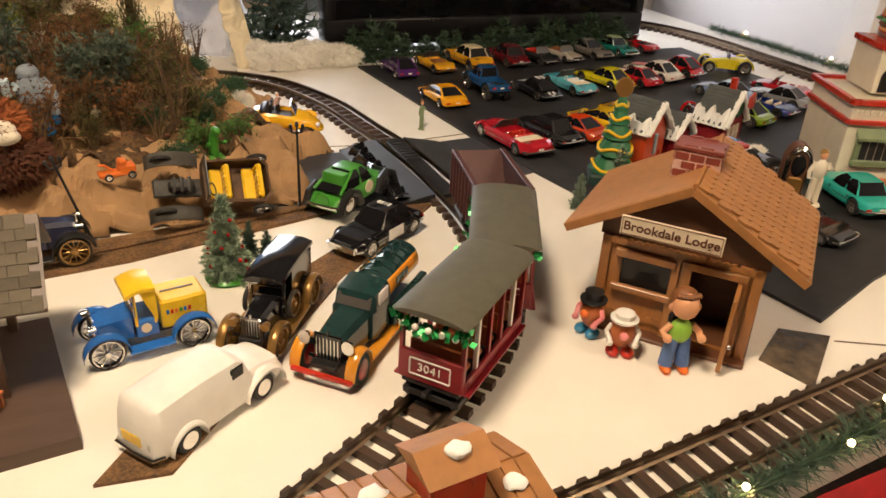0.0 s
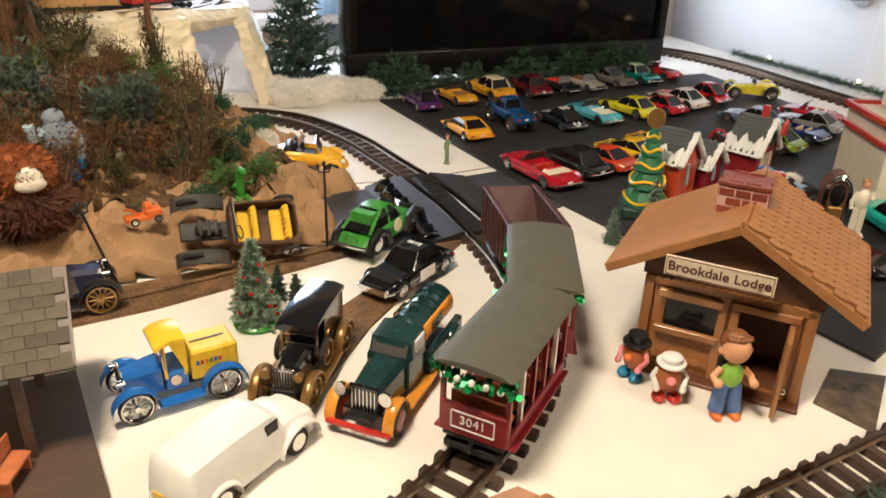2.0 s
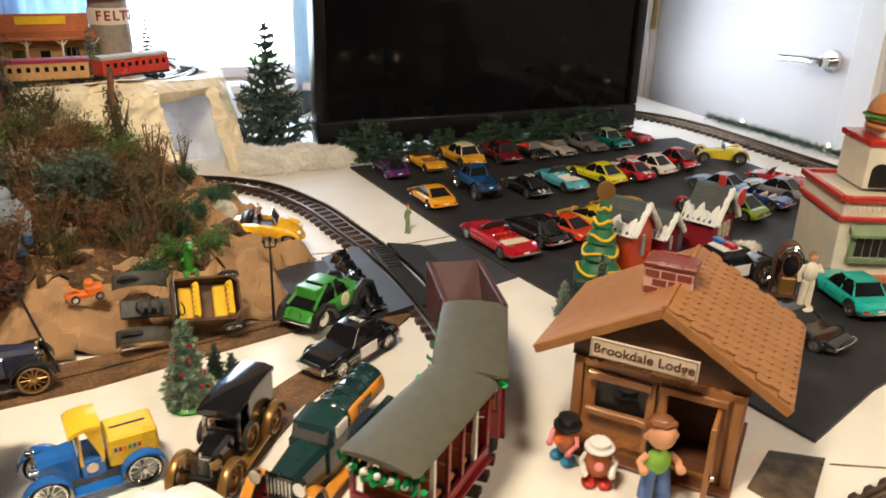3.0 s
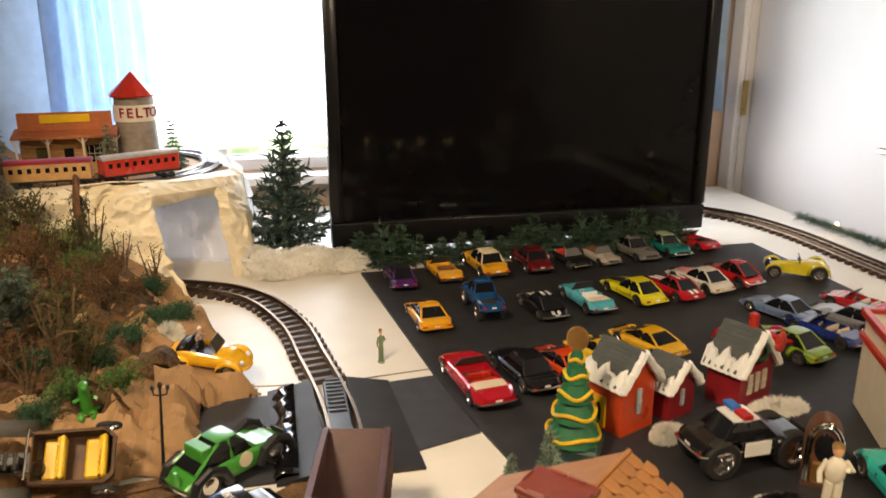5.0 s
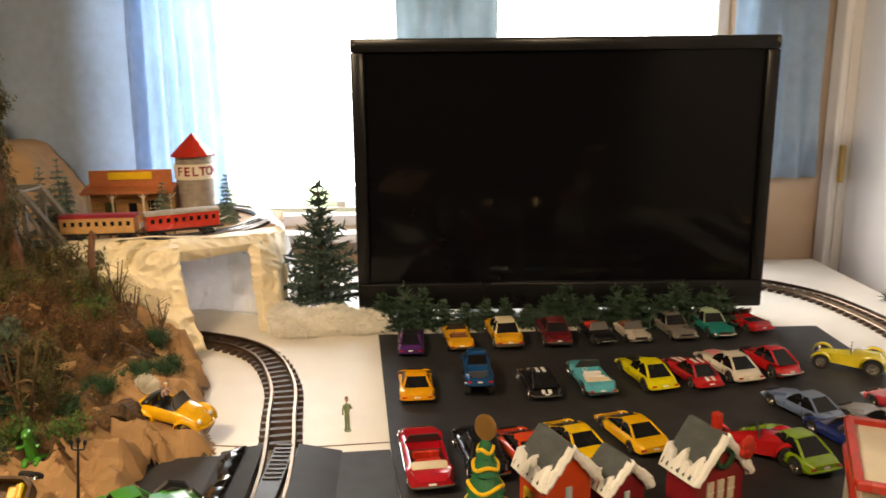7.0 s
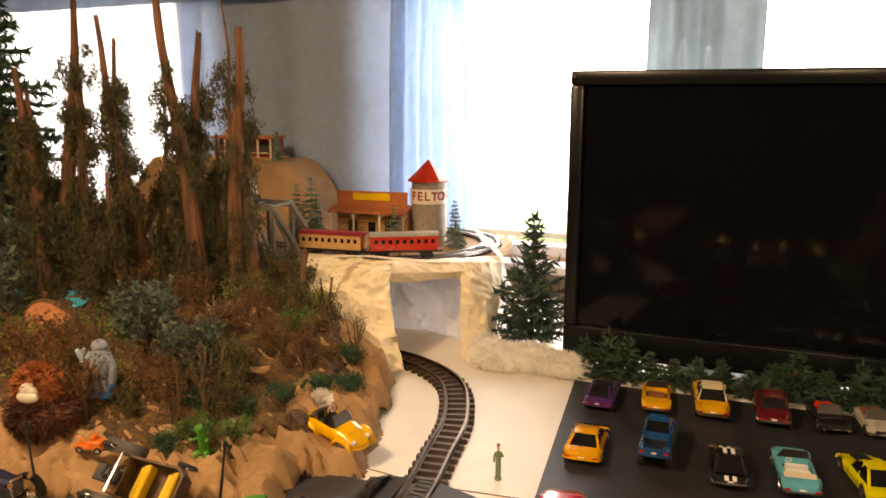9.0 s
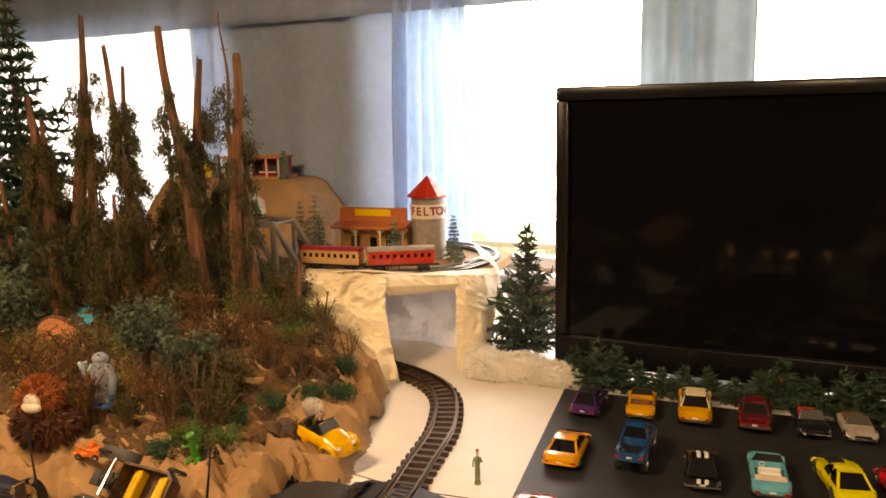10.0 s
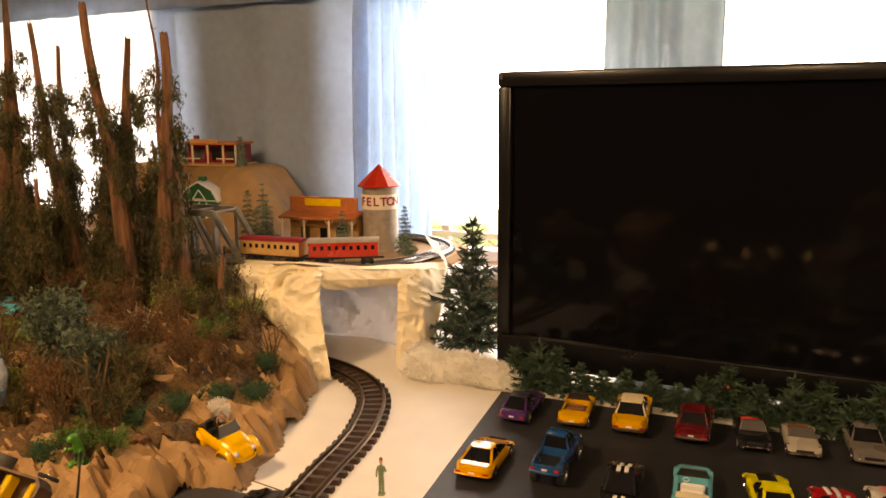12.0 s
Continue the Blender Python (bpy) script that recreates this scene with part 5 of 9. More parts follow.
        for sy in (-1, 1):
            bm = B()
            z = zb0 + (top(abs(f - 0.03)) - zb0) * 0.62
            if s > 0:
                ball(bm, (x - s * 0.012 * L, sy * W * 0.36, z), (0.012 * L, 0.065 * H, 0.065 * H), 10, 7)
                part("headlight", bm, M_WHITELAMP, root)
            else:
                box(bm, (x + 0.006 * L, sy * W * 0.36, z), (0.014 * L, W * 0.14, 0.075 * H), 0.0004)
                part("tail_light", bm, M_REDLAMP, root)
        bm = B()
        if s > 0:
            box(bm, (x - 0.008 * L, 0, zb0 + 0.26 * H), (0.016 * L, W * 0.5, 0.11 * H), 0.0005)
            part("grille", bm, M_BLACK, root)
        else:
            box(bm, (x + 0.001 * L, 0, zb0 + 0.24 * H), (0.01 * L, W * 0.16, 0.06 * H), 0.0003)
            part("licence_plate", bm, M_WHITE, root, "blank pale licence plate")
    if stripe:
        bands = [[k / 60 for k in range(1, int(60 * cab[0]))], [k / 60 for k in range(int(60 * cab[3]) + 1, 59)]]
        for sy in (-1, 1):
            bm = B()
            for band in bands:
                loft(bm, [[(fx(f), sy * W * 0.05, top(f) + 0.02 * H + 0.0004), (fx(f), sy * W * 0.16, top(f) + 0.012 * H + 0.0006)] for f in band], False, False)
            if not open_top:
                loft(bm, [[(r1 + (f1 - r1) * f, sy * W * 0.05, HH + 0.0009), (r1 + (f1 - r1) * f, sy * W * 0.16, HH + 0.0009)] for f in np.linspace(0.02, 0.98, 6)], False, False)
            ob = part("stripe", bm, stripe, root, "painted racing stripe", 60)
            ob.modifiers.new("thick", "SOLIDIFY").thickness = 0.0003
    if hood:
        bm = B()
        loft(bm, [[(fx(f), u * W, top(f) + 0.0012 + 0.02 * H * (1 - abs(u) * 2)) for u in (-0.22, -0.1, 0.1, 0.22)] for f in np.linspace(cab[3] + 0.03, 0.92, 8)], False, False)
        ob = part("bonnet_panel", bm, hood, root, "", 60)
        ob.modifiers.new("thick", "SOLIDIFY").thickness = 0.0004
    for x in (xa, xb):
        for s in (-1, 1):
            wheel(root, x, s * (W * 0.5 - wr * 0.30), wr, None, rim, 0.9)
    return root


def near_end(x, y, ang, L, away=True):
    """Pose from the end that is nearest the viewer; ang: where the bonnet points."""
    a = radians(ang)
    s = 0.5 if away else -0.5
    return pose(x + s * L * math.cos(a), y + s * L * math.sin(a), 0.004, 0, 0, ang)


WHT = M_WHITE
CARS = [
    ("purple hardtop muscle car with black roof", "muscle", paint(0.07, 0.02, 0.12), 0.577, 1.312, 92, 0.108, 0.044, 0.034, dict(roof=M_BLACK)),
    ("yellow open convertible with brown interior", "sedan", paint(0.75, 0.38, 0.02), 0.662, 1.332, 97, 0.108, 0.044, 0.034, dict(open_top=True, seats=M_HAIR)),
    ("yellow fifties coupe with cream roof and fins", "fifties", paint(0.72, 0.36, 0.015), 0.743, 1.337, 97, 0.128, 0.050, 0.042, dict(roof=paint(0.78, 0.68, 0.45), fins=0.10)),
    ("dark maroon fifties coupe with chrome bumpers", "fifties", paint(0.13, 0.008, 0.012), 0.826, 1.344, 93, 0.118, 0.047, 0.040, dict(fins=0.06)),
    ("black open roadster with red interior", "round", paint(0.012, 0.012, 0.014), 0.908, 1.356, -80, 0.098, 0.043, 0.032, dict(open_top=True, seats=M_RED)),
    ("silver-beige open speedster with dark interior", "round", paint(0.42, 0.37, 0.31, 0.28), 0.968, 1.362, -82, 0.098, 0.043, 0.030, dict(open_top=True, seats=M_HAIR)),
    ("bronze-grey hardtop coupe with dark windows", "muscle", paint(0.17, 0.15, 0.135, 0.3), 1.048, 1.370, -82, 0.112, 0.046, 0.034, dict()),
    ("teal fifties convertible with pale green top", "fifties", paint(0.01, 0.20, 0.18), 1.115, 1.376, -85, 0.118, 0.046, 0.036, dict(roof=paint(0.45, 0.55, 0.35))),
    ("bright red open muscle convertible", "muscle", paint(0.45, 0.012, 0.015), 1.196, 1.408, 105, 0.110, 0.046, 0.032, dict(open_top=True)),
    ("orange-yellow wedge sports car with black engine cover", "wedge", paint(0.78, 0.36, 0.01), 0.593, 1.128, 94, 0.110, 0.050, 0.030, dict(glass=M_GLASS)),
    ("blue pickup truck with oversized tyres", "pickup", paint(0.008, 0.065, 0.19), 0.682, 1.145, 92, 0.118, 0.042, 0.042, dict(wheel_r=0.0145, lift=0.010)),
    ("black roadster with twin white racing stripes", "round", paint(0.01, 0.01, 0.012), 0.776, 1.130, 97, 0.106, 0.045, 0.033, dict(stripe=WHT)),
    ("sky-blue fifties convertible with cream tonneau", "fifties", paint(0.10, 0.45, 0.56), 0.856, 1.138, 97, 0.118, 0.046, 0.036, dict(open_top=True, seats=M_WHITE, boot=M_SIGN, fins=0.05)),
    ("acid-yellow muscle coupe with black side stripe", "muscle", paint(0.70, 0.64, 0.012), 0.949, 1.153, 103, 0.122, 0.048, 0.036, dict(hood=M_BLACK)),
    ("red sports coupe with white racing stripes", "muscle", paint(0.46, 0.012, 0.02), 1.018, 1.160, 103, 0.112, 0.046, 0.033, dict(stripe=WHT)),
    ("cream-white muscle coupe with pink bonnet", "muscle", paint(0.72, 0.67, 0.58), 1.083, 1.180, 104, 0.120, 0.048, 0.036, dict(hood=M_PINK)),
    ("bright red thirties coupe with rounded fenders", "round", paint(0.50, 0.012, 0.015), 1.150, 1.195, 105, 0.110, 0.044, 0.040, dict(glass=M_GLASS)),
    ("glossy red fifties convertible with tall fins", "fifties", paint(0.45, 0.010, 0.022), 0.616, 0.888, 98, 0.142, 0.054, 0.036, dict(open_top=True, seats=M_RED, boot=M_SIGN, fins=0.14)),
    ("glossy black fifties coupe with chrome trim", "sedan", paint(0.010, 0.010, 0.012), 0.683, 0.910, 101, 0.120, 0.048, 0.038, dict()),
    ("orange-red sports coupe with dark rear window", "wedge", paint(0.62, 0.06, 0.012), 0.742, 0.922, 106, 0.112, 0.048, 0.031, dict()),
    ("yellow wedge sports car with dark engine vents", "wedge", paint(0.75, 0.48, 0.01), 0.808, 0.945, 108, 0.112, 0.050, 0.030, dict()),
    ("golden yellow wedge sports car with black windows", "wedge", paint(0.76, 0.42, 0.01), 0.885, 0.968, 108, 0.112, 0.050, 0.030, dict()),
    ("metallic lime green muscle coupe with dark windows", "muscle", paint(0.22, 0.36, 0.015), 1.062, 0.912, 108, 0.118, 0.050, 0.038, dict()),
    ("deep blue open roadster with tan interior", "sedan", paint(0.012, 0.03, 0.20), 1.150, 0.945, 108, 0.115, 0.047, 0.034, dict(open_top=True, seats=M_SIGN)),
    ("grey coupe with chrome engine blower on bonnet", "muscle", paint(0.22, 0.22, 0.24, 0.3), 1.215, 0.975, 112, 0.118, 0.047, 0.036, dict()),
    ("pale blue coupe with chrome engine", "muscle", paint(0.13, 0.19, 0.33, 0.3), 1.135, 1.035, 110, 0.112, 0.046, 0.034, dict()),
    ("red convertible with white interior at board edge", "sedan", paint(0.48, 0.02, 0.03), 1.275, 1.03, 112, 0.112, 0.046, 0.033, dict(open_top=True, seats=M_WHITE)),
]
for label, style, pt, x, y, ang, L, W, H, kw in CARS:
    car(label, style, pt, L, W, H, near_end(x, y, ang, L, ang > 0), **kw)
car("turquoise fifties car with red tail lights", "fifties", paint(0.02, 0.45, 0.38), 0.125, 0.052, 0.042, pose(0.945, 0.640, 0.004, 0, 0, 75))
car("glossy black sports coupe below a dancing figurine", "round", paint(0.008, 0.008, 0.009, 0.12), 0.125, 0.055, 0.032, pose(0.815, 0.600, 0.004, 0, 0, -76))


def fender(bm, x0, x1, z0, z1, y, w, t=0.0014, n=12, full=True):
    """A curved mudguard over a wheel between x0 and x1."""
    rings = []
    for i in range(n + 1):
        a = math.pi * i / n
        x = (x0 + x1) / 2 - (x1 - x0) / 2 * math.cos(a)
        z = z0 + (z1 - z0) * math.sin(a)
        rings.append([(x, y - w / 2, z - t), (x, y + w / 2, z - t), (x, y + w / 2, z), (x, y + w * 0.2, z + t), (x, y - w * 0.2, z + t), (x, y - w / 2, z)])
    loft(bm, rings)


def beetle(m):
    """A rounded yellow convertible; it points along +x."""
    root = thing("beetle_car", "yellow beetle convertible on crumpled paper hillside", "model car", m)
    yel = paint(0.80, 0.43, 0.012)
    prof = [(-0.052, 0.012, 0.010, 0.014), (-0.049, 0.016, 0.007, 0.021), (-0.042, 0.019, 0.006, 0.027), (-0.028, 0.0205, 0.006, 0.031), (-0.012, 0.021, 0.006, 0.031), (0.008, 0.021, 0.006, 0.030), (0.018, 0.0205, 0.006, 0.0295), (0.030, 0.019, 0.006, 0.027), (0.042, 0.016, 0.007, 0.021), (0.049, 0.012, 0.009, 0.015), (0.052, 0.006, 0.011, 0.012)]
    bm = B()
    rings = []
    for i in range(45):
        x = -0.052 + 0.104 * i / 44
        w, z0, z1 = (lerp_table([(q[0], q[k]) for q in prof], x) for k in (1, 2, 3))
        c, h = (z0 + z1) / 2, (z1 - z0) / 2
        ring = []
        for t in np.linspace(0, 6.2832, 25)[:-1]:
            u, v = math.cos(t), math.sin(t)
            y = w * math.copysign(abs(u) ** 0.7, u)
            z = c + h * math.copysign(abs(v) ** 0.75, v)
            if -0.026 < x < 0.010 and v > 0.5 and abs(y) < w * 0.78:
                z = c - 0.2 * h
            ring.append((x, y, z))
        rings.append(ring)
    loft(bm, rings)
    part("body", bm, yel, root, "", 50)
    for x in (-0.031, 0.032):
        for sy in (-1, 1):
            bm = B()
            fender(bm, x - 0.0165, x + 0.0165, 0.007, 0.0215, sy * 0.0205, 0.0085, 0.003)
            part("fender", bm, yel, root, "rounded yellow fender", 60)
            wheel(root, x, sy * 0.0205, 0.0098, None, None, 0.75)
    bm = B()
    box(bm, (-0.008, 0, 0.0215), (0.034, 0.030, 0.003), 0.001)
    part("cockpit_floor", bm, M_BLACK, root)
    for y in (-0.0085, 0.0085):
        bm = B()
        box(bm, (-0.014, y, 0.026), (0.010, 0.012, 0.006), 0.002), box(bm, (-0.020, y, 0.033), (0.004, 0.012, 0.014), 0.0015)
        part("seat", bm, M_BLACK, root, "black bucket seat")
    bm = B()
    loft(bm, [[(-0.034 + 0.012 * k, sy * 0.018, 0.030 + 0.004 * math.sin(k * 1.2) + 0.003 * (1 - abs(sy))) for sy in (-1, -0.5, 0, 0.5, 1)] for k in (0, 0.4, 0.8)], False, False)
    ft = part("folded_top", bm, M_BLACK, root, "folded black soft top", 60)
    ft.modifiers.new("thick", "SOLIDIFY").thickness = 0.003
    fp = [(0.015, -0.0165, 0.0295), (0.015, 0.0165, 0.0295), (0.007, 0.0135, 0.042), (0.007, -0.0135, 0.042)]
    bm = B()
    loft(bm, [fp, [(x - 0.0008, y, z) for x, y, z in fp]])
    part("windscreen", bm, M_CLEARISH, root, "hazy clear windscreen", 10)
    bm = B()
    for q, r in zip(fp, fp[1:] + fp[:1]):
        cyl(bm, q, r, 0.0009, None, 6)
    part("windscreen_frame", bm, M_CHROME, root)
    for sy in (-1, 1):
        bm = B()
        ball(bm, (0.046, sy * 0.0125, 0.0185), (0.003, 0.0032, 0.0032), 12, 8)
        part("headlight", bm, M_WHITELAMP, root)
        bm = B()
        ball(bm, (-0.0495, sy * 0.012, 0.0165), (0.002, 0.0025, 0.003), 10, 7)
        part("tail_light", bm, M_REDLAMP, root)
    for sx in (-1, 1):
        bm = B()
        tube(bm, [(sx * 0.046, -0.016, 0.0095), (sx * 0.0525, -0.008, 0.0095), (sx * 0.0535, 0, 0.0095), (sx * 0.0525, 0.008, 0.0095), (sx * 0.046, 0.016, 0.0095)], 0.0016, 6)
        part("bumper", bm, yel, root)


beetle(pose(0.283, 1.036, 0.027, 5, 6, -16))


def monster(label):
    """Black and white police car on oversized tyres with a roof light bar."""
    root = car(label, "sedan", M_GLOSSBLACK, 0.115, 0.048, 0.040, pose(0.831, 0.735, 0.004, 0, 0, 2) @ Matrix.Scale(1.12, 4), roof=M_WHITE, wheel_r=0.0185, lift=0.012, name="police_car", group="police cars")
    for y, mt in ((-0.009, M_REDLAMP), (0.009, M_BLUE)):
        bm = B()
        box(bm, (-0.010, y, 0.0545), (0.010, 0.016, 0.005), 0.001)
        part("light_bar", bm, mt, root, "red and blue roof lamp")
    for s in (-1, 1):
        bm = B()
        box(bm, (-0.003, s * 0.0243, 0.028), (0.026, 0.0012, 0.014), 0.0005)
        part("door_panel", bm, M_WHITE, root, "white painted door")
    return root


monster("black and white police car on oversized tyres")

pc = car("black and white fifties police car with chrome grille", "fifties", M_GLOSSBLACK, 0.118, 0.046, 0.040, pose(0.3155, 0.7180, 0.003, 0, 0, 213), roof=M_GLOSSBLACK, name="police_car", group="police cars")
for s in (-1, 1):
    bm = B()
    box(bm, (-0.004, s * 0.0229, 0.0150), (0.026, 0.0010, 0.013), 0.0004)
    part("door_panel", bm, M_WHITE, pc, "white painted door with star")
text_mesh("2150", 0.0085, 0.0003, M_WHITE, pc, Matrix.Translation((-0.011, 0, 0.0403)) @ Matrix.Rotation(radians(-90), 4, "Z"), "roof_number", 1.05, 0.0002)
bm = B()
box(bm, (0.060, 0, 0.013), (0.003, 0.036, 0.008), 0.001)
part("chrome_grille", bm, M_CHROME, pc)

# green coupe with running fenders, open rumble seat towards the viewer
gc = car("grass-green thirties coupe with black fenders", "round", M_GRASSGREEN, 0.112, 0.040, 0.044, pose(0.318, 0.824, 0.005, 0, 0, 40) @ Matrix.Scale(1.12, 4), wheel_r=0.0125, name="coupe_car", group="", rim=DISC_MESH)
bm = B()
box(bm, (-0.030, 0, 0.0345), (0.012, 0.026, 0.016), 0.001, Matrix.Identity(4))
part("rumble_seat", bm, M_GRASSGREEN, gc)
bm = B()
lathe(bm, [(0.0, -0.003), (0.007, -0.003), (0.008, 0.0), (0.0, 0.002)], 16)
bmesh.ops.transform(bm, matrix=Matrix.Translation((-0.056, 0, 0.020)) @ Matrix.Rotation(radians(90), 4, "Z"), verts=bm.verts[:])
part("spare_wheel_cover", bm, M_GRASSGREEN, gc)
for x in (-0.0347, 0.0358):
    for s in (-1, 1):
        bm = B()
        tube(bm, [(x - 0.019, s * 0.0215, 0.008), (x - 0.013, s * 0.0215, 0.021), (x, s * 0.0215, 0.0265), (x + 0.013, s * 0.0215, 0.021), (x + 0.019, s * 0.0215, 0.008)], 0.0045, 8)
        part("fender", bm, M_BLACK, gc, "black curved fender")
for s in (-1, 1):
    bm = B()
    lathe(bm, [(0.0, -0.0006), (0.007, -0.0006), (0.007, 0.0006), (0.0, 0.0006)], 18)
    bmesh.ops.transform(bm, matrix=Matrix.Translation((0.003, s * 0.0203, 0.020)), verts=bm.verts[:])
    part("door_badge", bm, M_SIGN, gc, "round cream and red door badge")


def multi(name, label, category, pieces, m, group=""):
    """One plain mesh in several colours, for figurines and dolls. pieces: (function that adds to a bmesh, material)."""
    bm = B()
    mats = []
    for add, mt in pieces:
        before = set(bm.faces)
        add(bm)
        if mt not in mats:
            mats.append(mt)
        for f in bm.faces:
            if f not in before:
                f.material_index = mats.index(mt)
    bmesh.ops.recalc_face_normals(bm, faces=bm.faces[:])
    me = bpy.data.meshes.new(name)
    bm.to_mesh(me)
    bm.free()
    for mt in mats:
        me.materials.append(mt)
    me.shade_smooth()
    me.set_sharp_from_angle(angle=radians(40))
    ob = new(name, me)
    ob.matrix_basis = m
    return tagged(ob, label, category, group)


# ---- old vehicles on the white table ----
def old_car(name, label, m, k, body, fend, cab, kind, rims, wheel_r, wb, tw, cat="model truck"):
    """A vintage car or truck: k is the length of a unit. kind: delivery, hearse, tanker, jalopy."""
    root = thing(name, label, cat, m, "vintage model vehicles")
    f, r = wb / 2, -wb / 2
    tyre = THIN_TYRE if kind != "tanker" else TYRE_MESH
    for x in (f, r):
        for s in (-1, 1):
            wheel(root, x, s * tw / 2, wheel_r, tyre, rims, 0.8)
    for x in (f, r):
        bm = B()
        cyl(bm, (x, -tw / 2, wheel_r), (x, tw / 2, wheel_r), 0.0014, None, 8)
        part("axle", bm, M_BLACK, root)
    zc = wheel_r * 1.15
    bm = B()
    box(bm, (0, 0, zc), (wb * 1.25, tw * 0.45, 0.004), 0.0005)
    part("chassis", bm, M_BLACK, root)
    for s in (-1, 1):
        bm = B()
        fw = wheel_r * (0.50 if kind == "hearse" else 0.72)
        fender(bm, f - wheel_r * 1.25, f + wheel_r * 1.3, wheel_r * 0.9, wheel_r * 2.18, s * tw / 2, fw)
        part("fender", bm, fend, root, "curved front fender")
        bm = B()
        fender(bm, r - wheel_r * 1.3, r + wheel_r * 1.25, wheel_r * 0.9, wheel_r * 2.18, s * tw / 2, fw)
        part("fender", bm, fend if kind != "tanker" else body, root, "curved rear fender")
        bm = B()
        box(bm, (0, s * tw * 0.46, wheel_r * 0.72), (wb - wheel_r * 2.3, wheel_r * 0.8, 0.002), 0.0004)
        part("running_board", bm, fend, root)
    # bonnet and radiator
    zt = zc + wheel_r * (1.5 if kind != "tanker" else 1.7)
    bm = B()
    hw = tw * (0.22 if kind != "tanker" else 0.27)
    rings = []
    for x, w, z in ((f + wheel_r * 0.35, hw * 0.85, zt - 0.002), (f, hw * 0.95, zt - 0.001), (f - wb * 0.34, hw * 1.25, zt + 0.002)):
        rings.append([(x, -w, zc), (x, -w, z - 0.004), (x, -w * 0.7, z), (x, w * 0.7, z), (x, w, z - 0.004), (x, w, zc)])
    loft(bm, rings)
    part("bonnet", bm, body, root, "", 30)
    bm = B()
    box(bm, (f + wheel_r * 0.42, 0, (zc + zt) / 2 + 0.0005), (0.0025, hw * 1.9, zt - zc), 0.001)
    cyl(bm, (f + wheel_r * 0.42, 0, zt), (f + wheel_r * 0.42, 0, zt + 0.003), 0.0012, None, 8)
    rad = part("radiator", bm, M_CHROME if kind != "tanker" else M_GLOSSBLACK, root, "upright radiator")
    for i in range(7):
        part("grille_bar", box(B(), (f + wheel_r * 0.42 + 0.0016, (i - 3) * hw * 0.24, (zc + zt) / 2), (0.0008, 0.0008, (zt - zc) * 0.8)), M_CHROME if kind == "tanker" else M_BLACK, rad)
    for s in (-1, 1):
        bm = B()
        cyl(bm, (f + wheel_r * 0.3, s * hw * 1.45, zt - 0.004), (f + wheel_r * 0.75, s * hw * 1.45, zt - 0.004), 0.0026, 0.0038 if kind != "tanker" else 0.0052, 14)
        part("headlight", bm, M_CHROME if kind != "hearse" else M_GOLD, root)
    cx = f - wb * 0.36
    ct = zt + wheel_r * (1.55 if kind != "tanker" else 1.25)
    bw = tw * (0.36 if kind != "tanker" else 0.40)
    if kind in ("delivery", "hearse"):
        x1 = -wb * 0.12 if kind == "delivery" else r - wheel_r * 1.1
        bm = B()
        box(bm, ((cx + x1) / 2, 0, zc + 0.008), (cx - x1, bw * 2, 0.016), 0.001)
        part("cab", bm, body, root)
        bm = B()
        for s in (-1, 1):
            for x in (cx - 0.001, x1 + 0.002):
                box(bm, (x, s * (bw - 0.001), (zc + ct) / 2 + 0.006), (0.0022, 0.0022, ct - zc - 0.012))
        part("post_frame", bm, cab if kind == "delivery" else M_CHROME, root)
        bm = B()
        for a, b in (((cx, -bw, zt + 0.001), (cx, bw, zt + 0.001)), ((cx, -bw, (zt + ct) / 2), (cx, bw, (zt + ct) / 2)), ((cx, -bw, ct - 0.001), (cx, bw, ct - 0.001)), ((cx, -bw, zt), (cx, -bw, ct)), ((cx, bw, zt), (cx, bw, ct))):
            cyl(bm, a, b, 0.0009, None, 6)
        part("windscreen_frame", bm, M_CHROME, root, "bright windscreen frame")
        bm = B()
        rings = []
        for x, dz in ((cx + 0.006, -0.003), (cx, 0.0), ((cx + x1) / 2, 0.0015), (x1, 0.0)):
            rings.append([(x, -bw * 1.12, ct + dz - 0.002), (x, bw * 1.12, ct + dz - 0.002), (x, bw * 1.1, ct + dz + 0.001), (x, bw * 0.6, ct + dz + 0.004), (x, -bw * 0.6, ct + dz + 0.004), (x, -bw * 1.1, ct + dz + 0.001)])
        loft(bm, rings)
        part("roof", bm, cab, root, "", 30)
        if kind == "delivery":
            bm = B()
            for s in (-1, 1):
                loft(bm, [[(x1, s * bw * 1.05, ct), (x1 + 0.013, s * bw * 1.05, ct), (x1 + 0.002, s * bw * 1.05, zc + 0.015), (x1, s * bw * 1.05, zc + 0.015)], [(x1, s * bw * 1.0, ct), (x1 + 0.013, s * bw * 1.0, ct), (x1 + 0.002, s * bw * 1.0, zc + 0.015), (x1, s * bw * 1.0, zc + 0.015)]])
            part("side_curtain", bm, cab, root, "yellow cab side flaps")
            bm = B()
            x0 = r - wheel_r * 1.05
            box(bm, ((x1 + x0) / 2 - 0.001, 0, zc + 0.0165), (x1 - x0 - 0.003, tw * 0.74, 0.027), 0.002)
            body_box = part("cargo_box", bm, cab, root, "yellow cargo box with slotted lid")
            bm = B()
            box(bm, ((x1 + x0) / 2, 0, zc + 0.0302), (x1 - x0 - 0.014, 0.0022, 0.001), 0.0002)
            part("coin_slot", bm, M_BLACK, body_box)
